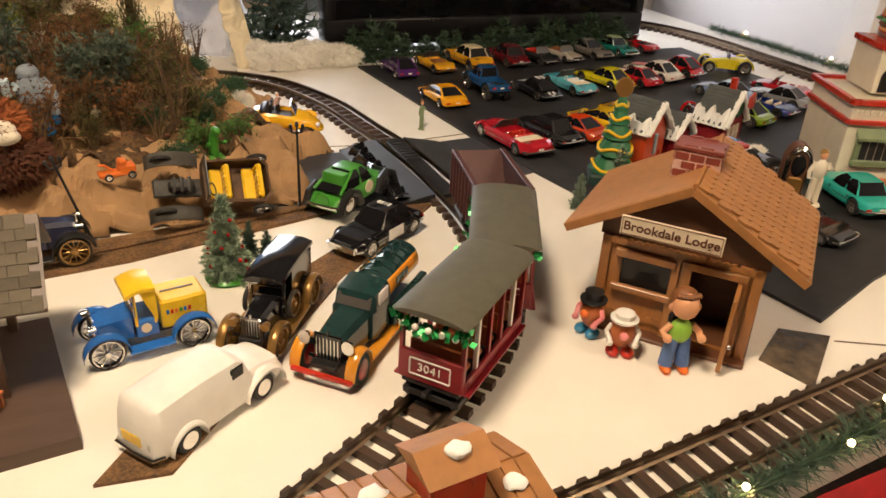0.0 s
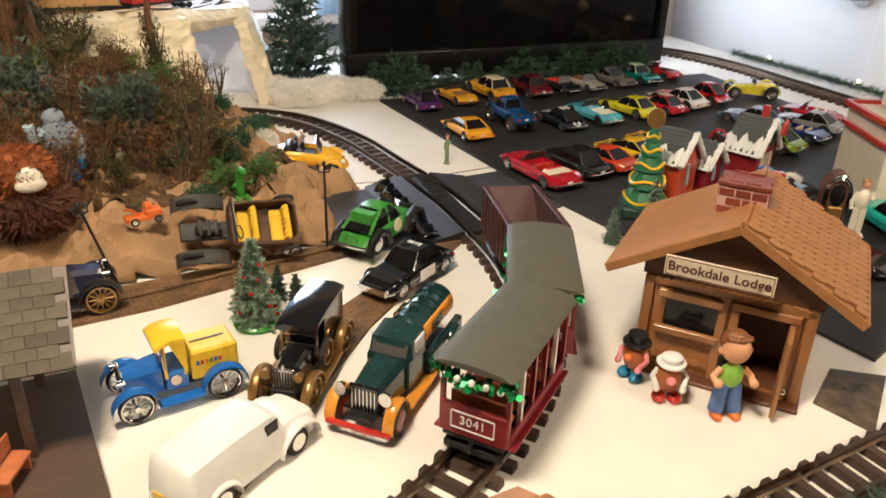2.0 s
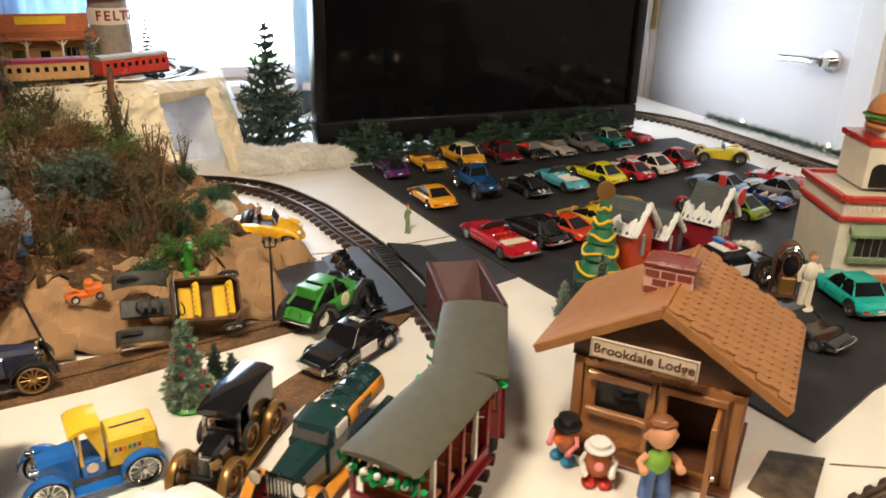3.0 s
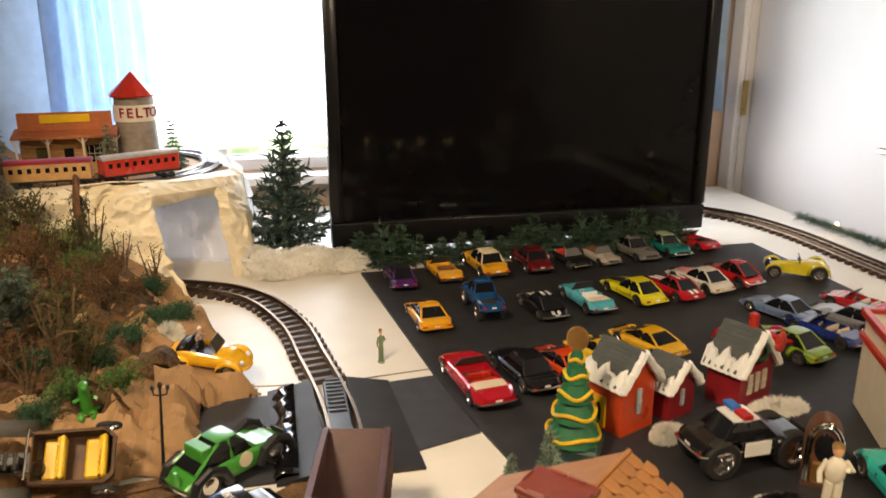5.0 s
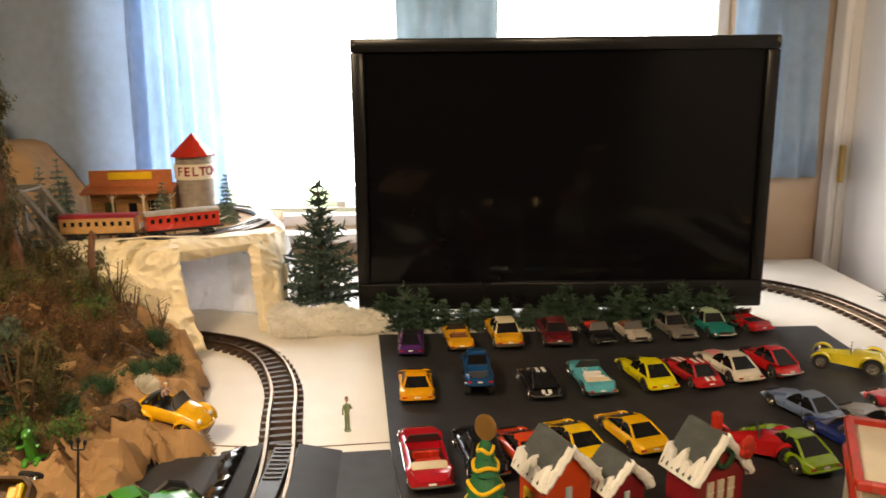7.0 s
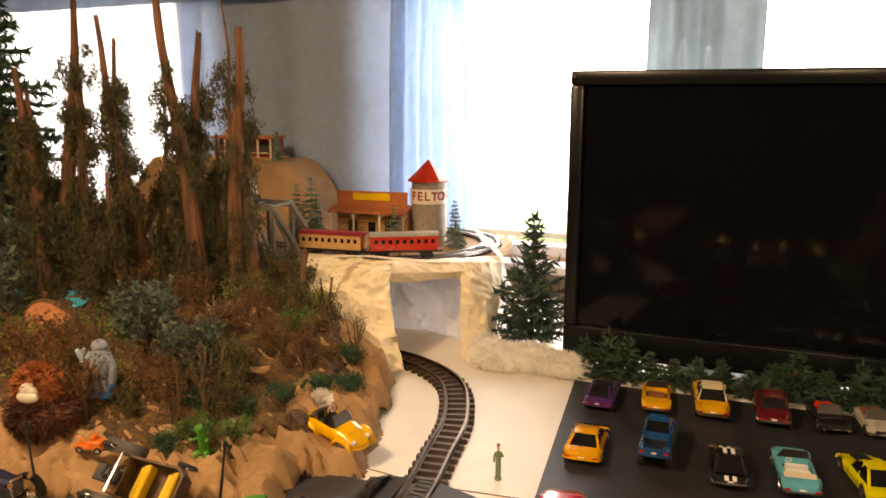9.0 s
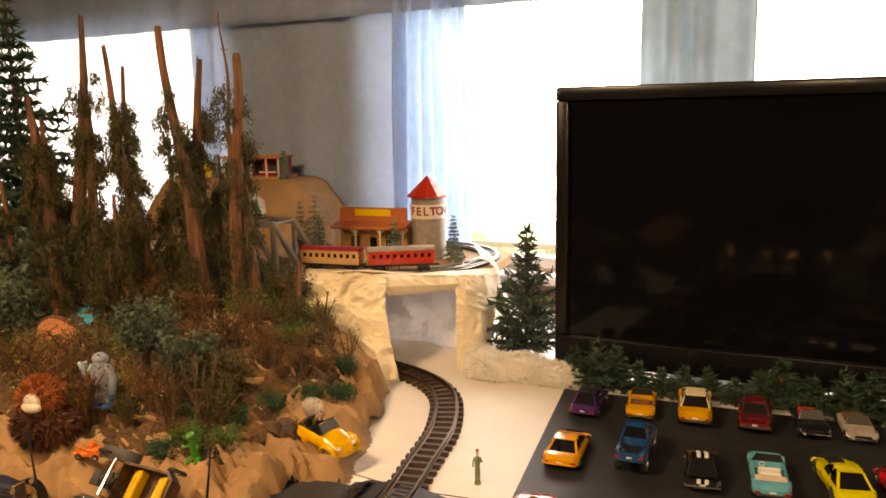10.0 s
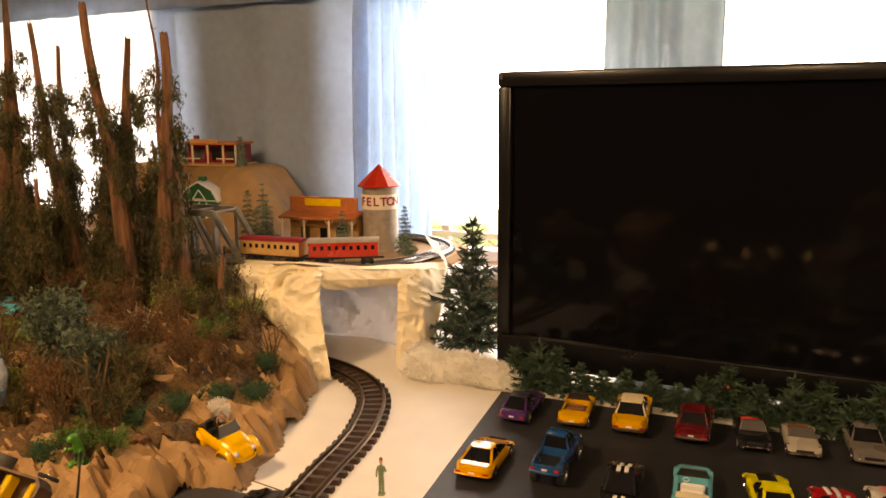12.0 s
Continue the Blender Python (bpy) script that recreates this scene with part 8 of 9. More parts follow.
def trolley(s, seed, front):
    root, z = rail_car("trolley_car", "open maroon trolley car trimmed with green foil", LOWER, s, 0.118, 0.052, 0.0140, 0, "t", M_DKRED, M_TROLLEYROOF, "trolley train")
    L, W, H = 0.118, 0.054, 0.068
    rng = random.Random(seed)
    for sx in (-1, 1):
        bm = B()
        box(bm, (sx * L * 0.49, 0, z + 0.013), (0.004, W, 0.026), 0.001)
        en = part("end_panel", bm, M_DKRED, root, "maroon end panel")
        bm = B()
        for c, sz in (((0, 0.0205), (W * 0.62, 0.001)), ((0, 0.0065), (W * 0.62, 0.001)), ((-W * 0.31, 0.0135), (0.001, 0.013)), ((W * 0.31, 0.0135), (0.001, 0.013))):
            box(bm, (sx * (L * 0.49 + 0.0024), c[0], z + c[1]), (0.0008, *sz))
        part("panel_border", bm, M_WHITE, en, "thin white border")
        if sx == front:
            text_mesh("3041", 0.010, 0.0003, M_WHITE, en, Matrix.Translation((sx * (L * 0.49 + 0.0024), 0, z + 0.0135)) @ Matrix.Rotation(radians(90 * sx), 4, "Z") @ Matrix.Rotation(radians(90), 4, "X"), "number", 1.05)
    for sy in (-1, 1):
        bm = B()
        box(bm, (0, sy * W * 0.49, z + 0.005), (L * 0.96, 0.003, 0.010), 0.0006)
        part("side_sill", bm, M_DKRED, root)
        bm = B()
        box(bm, (0, sy * W * 0.54, z - 0.001), (L * 0.96, 0.006, 0.002), 0.0004)
        part("step_board", bm, M_DKRED, root)
        for i in range(6):
            x = -L * 0.48 + i * L * 0.192
            bm = B()
            box(bm, (x, sy * W * 0.47, z + H * 0.45), (0.0036, 0.0036, H * 0.9), 0.0004)
            part("post", bm, M_WHITE if i in (1, 4) else M_DKRED, root)
        bm = B()
        box(bm, (0, sy * W * 0.47, z + H * 0.87), (L * 0.97, 0.003, 0.007), 0.0005)
        part("letter_board", bm, M_DKRED, root)
    for i in range(5):
        bm = B()
        x = -L * 0.36 + i * L * 0.18
        box(bm, (x, 0, z + 0.013), (0.013, W * 0.84, 0.004), 0.001), box(bm, (x - 0.006, 0, z + 0.021), (0.0025, W * 0.84, 0.018), 0.001)
        part("bench", bm, M_TERRACOTTA, root, "orange-brown slatted bench")
    bm = B()
    rings = []
    for x, k in ((-L * 0.56, 0.9), (-L * 0.53, 1.0), (L * 0.53, 1.0), (L * 0.56, 0.9)):
        rings.append([(x, W * 0.58 * k * math.cos(t), z + H * 0.90 + 0.0055 * k * math.sin(t)) for t in np.linspace(0, math.pi, 11)])
    loft(bm, rings)
    part("roof", bm, M_TROLLEYROOF, root, "", 40)
    bm = B()
    for k in range(9):
        sprig(bm, rng, (front * L * 0.53, -W * 0.5 + k * W * 0.125, z + H * 0.80 - 0.006 * math.sin(k / 8 * 3.14)), 0.0035, 9)
    for k in range(8):
        sprig(bm, rng, (-L * 0.45 + k * L * 0.13, -front * W * 0.53, z + H * 0.80), 0.003, 5)
    part("foil_garland", bm, M_TINSEL, root, "shiny green foil garland", 5)
    for k in range(5):
        bm = B()
        ball(bm, (front * (L * 0.53 + 0.003), -W * 0.4 + k * W * 0.2, z + H * 0.76), 0.0026, 8, 6)
        part("ornament", bm, M_WHITE, root, "small pale bead")


S0 = s_at(LOWER, 0.300, 0.457)
trolley(S0, 3, -1)
trolley(S0 + 0.128, 4, -1)


def hopper(s):
    root, z = rail_car("hopper_car", "oxide-brown open hopper car with sloping ends", LOWER, s, 0.120, 0.052, 0.0140, 0, "h", M_HOPPER, M_HOPPER, "trolley train")
    L, W, H = 0.116, 0.055, 0.056
    for sy in (-1, 1):
        bm = B()
        box(bm, (0, sy * W * 0.5, z + H * 0.55), (L, 0.002, H * 0.9))
        sd = part("side_wall", bm, M_HOPPER, root)
        for i in range(9):
            bm = B()
            box(bm, (-L * 0.48 + i * L * 0.12, sy * (W * 0.5 + 0.0022), z + H * 0.55), (0.003, 0.003, H * 0.88), 0.0004)
            part("rib", bm, M_HOPPER, sd)
        bm = B()
        box(bm, (0, sy * W * 0.5, z + H * 1.0), (L, 0.006, 0.004), 0.0006)
        part("top_rail", bm, M_HOPPER, sd)
    for sx in (-1, 1):
        bm = B()
        a = [(sx * L * 0.5, -W * 0.49, z + H), (sx * L * 0.5, W * 0.49, z + H), (sx * L * 0.14, W * 0.49, z + H * 0.12), (sx * L * 0.14, -W * 0.49, z + H * 0.12)]
        loft(bm, [a, [(x + sx * 0.002, y, q - 0.002) for x, y, q in a]])
        part("slope_sheet", bm, M_HOPPER, root, "sloping end sheet")
    bm = B()
    box(bm, (0, 0, z + 0.005), (L * 0.3, W * 0.96, 0.006))
    part("bottom_gate", bm, M_HOPPER, root)


hopper(S0 + 0.257)


def festive_caboose(s):
    root, z = rail_car("festive_caboose", "red toy caboose with snowy brown plank roof", FRONT, s, 0.115, 0.050, 0.0140, 0, "c", M_RED, M_SHINGLE, "festive train")
    bm = B()
    box(bm, (0, 0, z + 0.017), (0.10, 0.054, 0.034), 0.002)
    part("body", bm, M_RED, root)
    bm = B()
    loft(bm, [[(x, -0.034, z + 0.033), (x, 0.034, z + 0.033), (x, 0.033, z + 0.037), (x, 0, z + 0.047), (x, -0.033, z + 0.037)] for x in (-0.064, 0.064)])
    rf = part("roof", bm, M_SHINGLE, root)
    for sy in (-1, 1):
        for i in range(12):
            bm = B()
            box(bm, (0, 0, 0), (0.0096, 0.034, 0.0016), 0.0004, Matrix.Translation((-0.058 + i * 0.0105, sy * 0.0172, z + 0.0426)) @ Matrix.Rotation(radians(-16.5 * sy), 4, "X"))
            part("plank", bm, M_SHINGLE, rf)
    bm = B()
    box(bm, (0.008, 0, z + 0.056), (0.034, 0.030, 0.026), 0.001)
    part("cupola", bm, M_RED, root)
    bm = B()
    loft(bm, [[(x, -0.020, z + 0.068), (x, 0.020, z + 0.068), (x, 0, z + 0.078)] for x in (-0.014, 0.030)])
    part("cupola_roof", bm, M_SHINGLE, root)
    rng = random.Random(4)
    for x, y, zz, r in ((-0.035, -0.012, 0.046, 0.010), (-0.030, 0.012, 0.045, 0.009), (0.045, -0.014, 0.045, 0.008), (0.010, -0.006, 0.076, 0.008)):
        bm = B()
        ball(bm, (x, y, z + zz), (r, r * 0.8, r * 0.4), 14, 8)
        for v in bm.verts:
            v.co += Vector((1, 1, 0.3)) * 0.002 * noise.noise(v.co * 200)
        part("snow_patch", bm, M_SNOW, root, "thick white snow patch")
    for sy in (-1, 1):
        for x in (-0.03, 0.0, 0.03):
            bm = B()
            box(bm, (x, sy * 0.0275, z + 0.019), (0.013, 0.0015, 0.014), 0.0004)
            part("window", bm, M_YELLOW, root, "yellow framed window")


festive_caboose(s_at(FRONT, 0.200, 0.280))


# ---- snowy ceramic houses, tree, diner ----
def snow_house(m, w, d, h, rh, wall, roofm, label, chimney=True, door=True):
    root = thing("ceramic_house", label, "toy house", m, "ceramic houses")
    bm = B()
    loft(bm, [[(x, -d / 2, 0), (x, d / 2, 0), (x, d / 2, h), (x, 0, h + rh), (x, -d / 2, h)] for x in (-w / 2, w / 2)])
    part("wall", bm, wall, root, "", 15)
    for s in (-1, 1):
        bm = B()
        a = math.atan2(rh, d / 2)
        ln = math.hypot(rh, d / 2) + 0.008
        mm = Matrix.Translation((0, s * (d / 4 + 0.002), h + rh / 2 + 0.001)) @ Matrix.Rotation(-s * a, 4, "X")
        box(bm, (0, 0, 0), (w + 0.008, ln, 0.004), 0.001, mm)
        rf = part("roof", bm, roofm, root, "dark grey shingled roof slope")
        # wavy snow along the eaves
        bm = B()
        n = 22
        r1, r2 = [], []
        for i in range(n + 1):
            x = -w / 2 - 0.005 + (w + 0.010) * i / n
            up = ln * (0.36 + 0.10 * math.sin(i * 0.75) + 0.06 * math.sin(i * 1.35 + 1))
            lo = 0.005 + 0.002 * math.sin(i * 1.9)
            r1.append((x, s * (ln / 2 + 0.001), -lo)), r2.append((x, s * (ln / 2 - up), 0.0035))
        rows = [[mm @ Vector(p) for p in r1], [mm @ (Vector(p) + Vector((0, s * 0.002, 0.006))) for p in r1], [mm @ (Vector(p) + Vector((0, s * 0.004, 0.0026))) for p in r2], [mm @ Vector((p[0], p[1], 0.001)) for p in r2]]
        loft(bm, rows, False, False)
        ob = part("snow_edge", bm, M_SNOW, rf, "thick white snow edge", 60)
        ob.modifiers.new("thick", "SOLIDIFY").thickness = 0.0012
        for i in range(6):
            bm = B()
            box(bm, (0, -s * ln * 0.40 + s * i * ln * 0.10, 0.0026), (w + 0.006, 0.0012, 0.0010), 0, mm)
            part("shingle_course", bm, roofm, rf)
    for s in (-1, 1):
        bm = B()
        n = 10
        tube(bm, [(w / 2 + 0.004, s * (d / 2 + 0.005) * (1 - k / n), h - 0.003 + (rh + 0.005) * k / n + 0.0012 * math.sin(k * 2.1)) for k in range(n + 1)], 0.0042, 7)
        part("gable_snow", bm, M_SNOW, root, "thick white snow along gable")
    if chimney:
        bm = B()
        box(bm, (w * 0.2, d * 0.05, h + rh + 0.006), (0.008, 0.008, 0.026), 0.001)
        part("chimney", bm, M_RED, root)
    if door:
        bm = B()
        box(bm, (-w * 0.1, -d / 2 - 0.001, h * 0.36), (w * 0.36, 0.003, h * 0.62), 0.001)
        dr = part("door_panel", bm, M_YELLOW, root, "yellow doorway")
        bm = B()
        ball(bm, (-w * 0.1, -d / 2 - 0.003, h * 0.33), (w * 0.09, 0.002, h * 0.22), 10, 8)
        part("silhouette", bm, M_BLACK, dr, "dark ornament in doorway")
    for k, (y, z) in enumerate(((-d * 0.22, h * 0.62), (d * 0.22, h * 0.62), (0, h * 0.62)) if chimney else ((0, h * 0.62),)):
        bm = B()
        box(bm, (w / 2 + 0.0008, y, z), (0.002, d * 0.15, h * 0.50), 0.0005)
        wn = part("window", bm, M_SIGN if chimney else M_FELTLIGHT, root, "pale leaded window")
        bm = B()
        box(bm, (w / 2 + 0.002, y, z), (0.0008, 0.0008, h * 0.5)), box(bm, (w / 2 + 0.002, y, z), (0.0008, d * 0.15, 0.0008))
        part("glazing_bar", bm, M_WHITE, wn)
    return root


snow_house(pose(0.742, 0.838, 0.004, 0, 0, -66) @ Matrix.Scale(1.15, 4), 0.044, 0.046, 0.052, 0.028, M_ORANGERED, M_GREYROOF, "bright orange-red ceramic house with snowy grey roof", False)
snow_house(pose(0.808, 0.852, 0.004, 0, 0, -66) @ Matrix.Scale(1.12, 4), 0.034, 0.040, 0.036, 0.022, M_CRIMSON, M_GREYROOF, "small dark red ceramic house with snowy roof", False, False)
ch = snow_house(pose(0.905, 0.862, 0.004, 0, 0, -66) @ Matrix.Scale(1.12, 4), 0.040, 0.056, 0.044, 0.036, M_CRIMSON, M_GREYROOF, "dark red ceramic chapel with steep snowy roof", True, False)
bm = B()
tube(bm, [(0.022 + 0.0008, 0.009 * math.cos(a), 0.061 + 0.009 * math.sin(a)) for a in np.linspace(0, 6.2832, 16)], 0.003, 7)
part("wreath", bm, M_DEEPGREEN, ch, "round green wreath")
bm = B()
for k in range(5):
    ball(bm, (0.030, 0.020 + 0.004 * math.cos(k * 1.26), 0.070 + 0.006 * math.sin(k * 1.26)), (0.003, 0.006, 0.006), 8, 6)
part("bow", bm, M_RED, ch, "large red bow")
cotton("ceramic_snow_base", "white textured snow base around ceramic houses", [((0.785, 0.797, 0.004), (0.013, 0.008, 0.008)), ((0.772, 0.790, 0.006), (0.007, 0.006, 0.011)), ((0.930, 0.820, 0.007), (0.034, 0.009, 0.010))])


def ceramic_tree(m):
    root = thing("ceramic_christmas_tree", "glazed green ceramic tree with yellow garland swirls", "ceramic tree", m)
    bm = B()
    box(bm, (0, 0, 0.008), (0.06, 0.05, 0.016), 0.003)
    part("base", bm, mat("dark_green_base", (0.02, 0.05, 0.04), 0.5), root)
    tiers = [(0.016, 0.0290, 0.030), (0.040, 0.0235, 0.028), (0.062, 0.0185, 0.025), (0.082, 0.0135, 0.022), (0.099, 0.0090, 0.018)]
    for k, (z, r, h) in enumerate(tiers):
        bm = B()
        n = 26
        loft(bm, [[(math.cos(6.2832 * i / n) * r * g * (1 + 0.07 * math.cos(i * 2.9)), math.sin(6.2832 * i / n) * r * g * (1 + 0.07 * math.cos(i * 2.9)), z + h * q) for i in range(n)] for g, q in ((0.8, -0.04), (1.0, 0.06), (0.85, 0.35), (0.55, 0.8), (0.4, 1.0))])
        part("tier", bm, M_GREENPAINT, root, "", 50)
        bm = B()
        pts = [(math.cos(a) * (r * 1.02 - 0.002), math.sin(a) * (r * 1.02 - 0.002), z + 0.006 + h * 0.22 * math.sin(a * 1.5 + k) ** 2) for a in np.linspace(0, 6.2832, 30)]
        tube(bm, pts, 0.0021, 7)
        part("garland_swirl", bm, M_YELLOW, root, "yellow glazed garland")
    bm = B()
    lathe(bm, [(0, -0.0025), (0.009, -0.0025), (0.010, 0), (0.009, 0.0025), (0, 0.0025)], 20)
    bmesh.ops.transform(bm, matrix=Matrix.Translation((0, 0, 0.129)) @ Matrix.Diagonal((1.15, 1, 1.35, 1)), verts=bm.verts[:])
    part("topper", bm, M_GOLD, root, "round golden topper")


ceramic_tree(pose(0.668, 0.790, 0.004, 0, 0, -30))


def diner(m):
    root = thing("burger_diner", "cream ceramic diner with red trim and burger on roof", "toy building", m)
    w, d, h = 0.165, 0.12, 0.088
    bm = B()
    box(bm, (w / 2, d / 2, h / 2), (w, d, h), 0.001)
    body = part("wall", bm, M_DINER, root)
    for z, o, t in ((h - 0.020, 0.003, 0.005), (h + 0.001, 0.004, 0.006)):
        bm = B()
        for c, s in (((w / 2, -o / 2, z), (w + 2 * o, o + 0.004, t)), ((w / 2, d + o / 2, z), (w + 2 * o, o + 0.004, t)), ((-o / 2, d / 2, z), (o + 0.004, d, t)), ((w + o / 2, d / 2, z), (o + 0.004, d, t))):
            box(bm, c, s, 0.0008)
        part("red_band", bm, M_RED, root, "glossy red trim band")
    bm = B()
    box(bm, (w / 2, -0.0025, h * 0.03), (w + 0.004, 0.006, 0.010), 0.001)
    part("plinth", bm, M_TERRACOTTA, root)
    for i in range(26):
        bm = B()
        box(bm, (0.006 + i * 0.0061, -0.0012, h - 0.010), (0.0026, 0.0024, 0.0045))
        part("dentil", bm, M_DINER, body)
    # upper storey
    bm = B()
    box(bm, (w * 0.50, d * 0.55, h + 0.027), (w * 0.62, d * 0.6, 0.046), 0.001)
    up = part("upper_wall", bm, M_DINER, root)
    bm = B()
    box(bm, (w * 0.50, d * 0.55, h + 0.052), (w * 0.66, d * 0.66, 0.006), 0.001)
    part("red_band", bm, M_RED, up, "glossy red trim band")
    bm = B()
    box(bm, (w * 0.50, d * 0.55, h + 0.058), (w * 0.40, d * 0.45, 0.008), 0.001)
    part("pedestal", bm, M_DINER, up)
    for x in (0.30, 0.55):
        bm = B()
        pts = [(-0.011, 0), (0.011, 0), (0.011, 0.016)] + [(0.011 * math.cos(a), 0.016 + 0.009 * math.sin(a)) for a in np.linspace(0.3, 2.84, 7)] + [(-0.011, 0.016)]
        prism(bm, [(w * x + p, h + 0.006 + q) for p, q in pts], 1, d * 0.25 - 0.0015, d * 0.25 + 0.001)
        part("arched_window", bm, M_BLACK, up, "dark arched window")
    # burger
    bm = B()
    c = (w * 0.50, d * 0.52)
    for z0, z1, r, mt in ((0.062, 0.068, 0.046, M_BURGERBUN), (0.068, 0.073, 0.047, M_HAIR), (0.073, 0.077, 0.049, M_GRASSGREEN), (0.077, 0.080, 0.047, M_RED)):
        bm2 = B()
        n = 28
        wob = 0.05 if mt is M_GRASSGREEN else 0.0
        loft(bm2, [[(c[0] + math.cos(6.2832 * i / n) * r * g * (1 + wob * math.sin(i * 2.2)), c[1] + math.sin(6.2832 * i / n) * r * 0.8 * g * (1 + wob * math.sin(i * 2.2)), h + z) for i in range(n)] for g, z in ((0.94, z0), (1.0, (z0 + z1) / 2), (0.94, z1))])
        part("burger_layer", bm2, mt, root, "burger filling layer")
    ball(bm, (c[0], c[1], h + 0.079), (0.046, 0.037, 0.026), 26, 14)
    for v in bm.verts:
        v.co.z = max(v.co.z, h + 0.0795)
    part("bun", bm, M_BURGERBUN, root, "golden burger bun")
    # window with awning, and door
    bm = B()
    box(bm, (0.043, -0.001, 0.040), (0.040, 0.002, 0.026))
    wn = part("window_pane", bm, M_BLACK, root, "dark window pane")
    bm = B()
    for cc, ss in (((0.043, -0.003, 0.024), (0.056, 0.008, 0.007)), ((0.019, -0.002, 0.040), (0.007, 0.005, 0.030)), ((0.067, -0.002, 0.040), (0.007, 0.005, 0.030))):
        box(bm, cc, ss, 0.001)
    part("window_frame", bm, M_SAGE, wn, "sage green window frame")
    bm = B()
    prism(bm, [(0.002, 0.064), (-0.010, 0.053), (-0.010, 0.050), (0.002, 0.054)], 0, 0.013, 0.073)
    part("awning", bm, M_SAGE, root, "sage green awning")
    for k in range(3):
        bm = B()
        box(bm, (0.033 + k * 0.010, -0.0022, 0.040), (0.0007, 0.001, 0.026))
        part("glazing_bar", bm, M_STONE, wn)
    bm = B()
    box(bm, (0.105, -0.001, 0.033), (0.036, 0.003, 0.062), 0.0006)
    dr = part("door_frame", bm, M_SAGE, root)
    bm = B()
    box(bm, (0.105, -0.0025, 0.033), (0.029, 0.002, 0.056), 0.0004)
    part("door_pane", bm, M_GLASS, dr, "dark glass door")


diner(pose(0.978, 0.702, 0.004, 0, 0, -24) @ Matrix.Diagonal((1.08, 1.08, 1.30, 1)))
fir("snowy_pine", "small snowy pine on the diner roof", 0.058, 0.017, 12, 6, M_FROST, pose(1.070, 0.680, 0.1195), 0.0075, 2.0, 0.0015, "small model pines", 0.2)


def jukebox(m):
    root = thing("toy_jukebox", "miniature wooden jukebox with chrome arch", "toy jukebox", m)
    out = [(-0.017, 0), (0.017, 0), (0.017, 0.036)] + [(0.017 * math.cos(a), 0.036 + 0.020 * math.sin(a)) for a in np.linspace(0.25, 2.9, 9)] + [(-0.017, 0.036)]
    bm = B()
    prism(bm, out, 1, -0.010, 0.012)
    part("cabinet", bm, M_DKWOOD, root, "", 30)
    for k, rr in enumerate((0.0155, 0.0125)):
        bm = B()
        tube(bm, [(-rr, -0.0105, 0.004), (-rr, -0.0105, 0.036)] + [(-rr * math.cos(a), -0.0105, 0.036 + (rr + 0.002) * math.sin(a)) for a in np.linspace(0.2, 2.94, 10)] + [(rr, -0.0105, 0.036), (rr, -0.0105, 0.004)], 0.0016, 6)
        part("arch_trim", bm, M_CHROME, root, "chrome arched trim")
    bm = B()
    ball(bm, (0, -0.010, 0.034), (0.0095, 0.003, 0.012), 14, 8)
    part("dome_window", bm, M_GLASS, root, "dark curved window")
    bm = B()
    box(bm, (0, -0.011, 0.013), (0.019, 0.003, 0.018), 0.002)
    part("grille", bm, M_GOLD, root, "brassy lower grille")


jukebox(pose(0.884, 0.686, 0.004, 0, 0, -34) @ Matrix.Diagonal((1.0, 1.0, 1.28, 1)))
figurine("cream dancing figurine with raised arm on black car", pose(0.828, 0.604, 0.032, 0, 0, -20), 0.070, M_DINER, M_DINER, M_SKIN, M_GOLD)
figurine("small driver figurine in patterned shirt inside yellow car", pose(0.276, 1.040, 0.046, 0, 0, 40), 0.034, mat("red_patterned_shirt", (0.45, 0.08, 0.06), 0.6, 0, 0.4, 500, col2=(0.8, 0.7, 0.6)), M_BLACK, M_SKIN, M_WHITE)


def hot_rod(label, m, body, L, W, r):
    root = thing("hot_rod", label, "model car", m, "parked model cars")
    bm = B()
    loft(bm, [[(x, -w, z0), (x, w, z0), (x, w * 0.95, z1), (x, w * 0.5, z1 + 0.003), (x, -w * 0.5, z1 + 0.003), (x, -w * 0.95, z1)] for x, w, z0, z1 in ((-L * 0.5, W * 0.26, 0.010, 0.018), (-L * 0.40, W * 0.34, 0.008, 0.027), (-L * 0.1, W * 0.33, 0.008, 0.027), (-L * 0.02, W * 0.28, 0.008, 0.025), (L * 0.28, W * 0.20, 0.009, 0.022), (L * 0.40, W * 0.17, 0.010, 0.020))])
    part("body", bm, body, root, "", 40)
    bm = B()
    box(bm, (L * 0.41, 0, 0.016), (0.003, W * 0.36, 0.014), 0.001)
    part("radiator", bm, M_CHROME, root)
    bm = B()
    box(bm, (-L * 0.02, 0, 0.033), (0.0015, W * 0.52, 0.012), 0.0005)
    part("windscreen", bm, M_CLEARISH, root)
    for s in (-1, 1):
        wheel(root, -L * 0.32, s * W * 0.42, r, None, None, 1.1)
        wheel(root, L * 0.36, s * W * 0.42, r * 0.85, None, None, 0.8)
        bm = B()
        fender(bm, -L * 0.32 - r * 1.3, -L * 0.32 + r * 1.3, r * 0.8, r * 2.2, s * W * 0.43, r * 0.75)
        part("fender", bm, body, root)
        bm = B()
        fender(bm, L * 0.36 - r * 1.1, L * 0.36 + r * 1.1, r * 0.8, r * 1.9, s * W * 0.43, r * 0.6)
        part("fender", bm, body, root)
        bm = B()
        ball(bm, (L * 0.42, s * W * 0.25, 0.022), 0.0035, 10, 7)
        part("headlight", bm, M_CHROME, root)


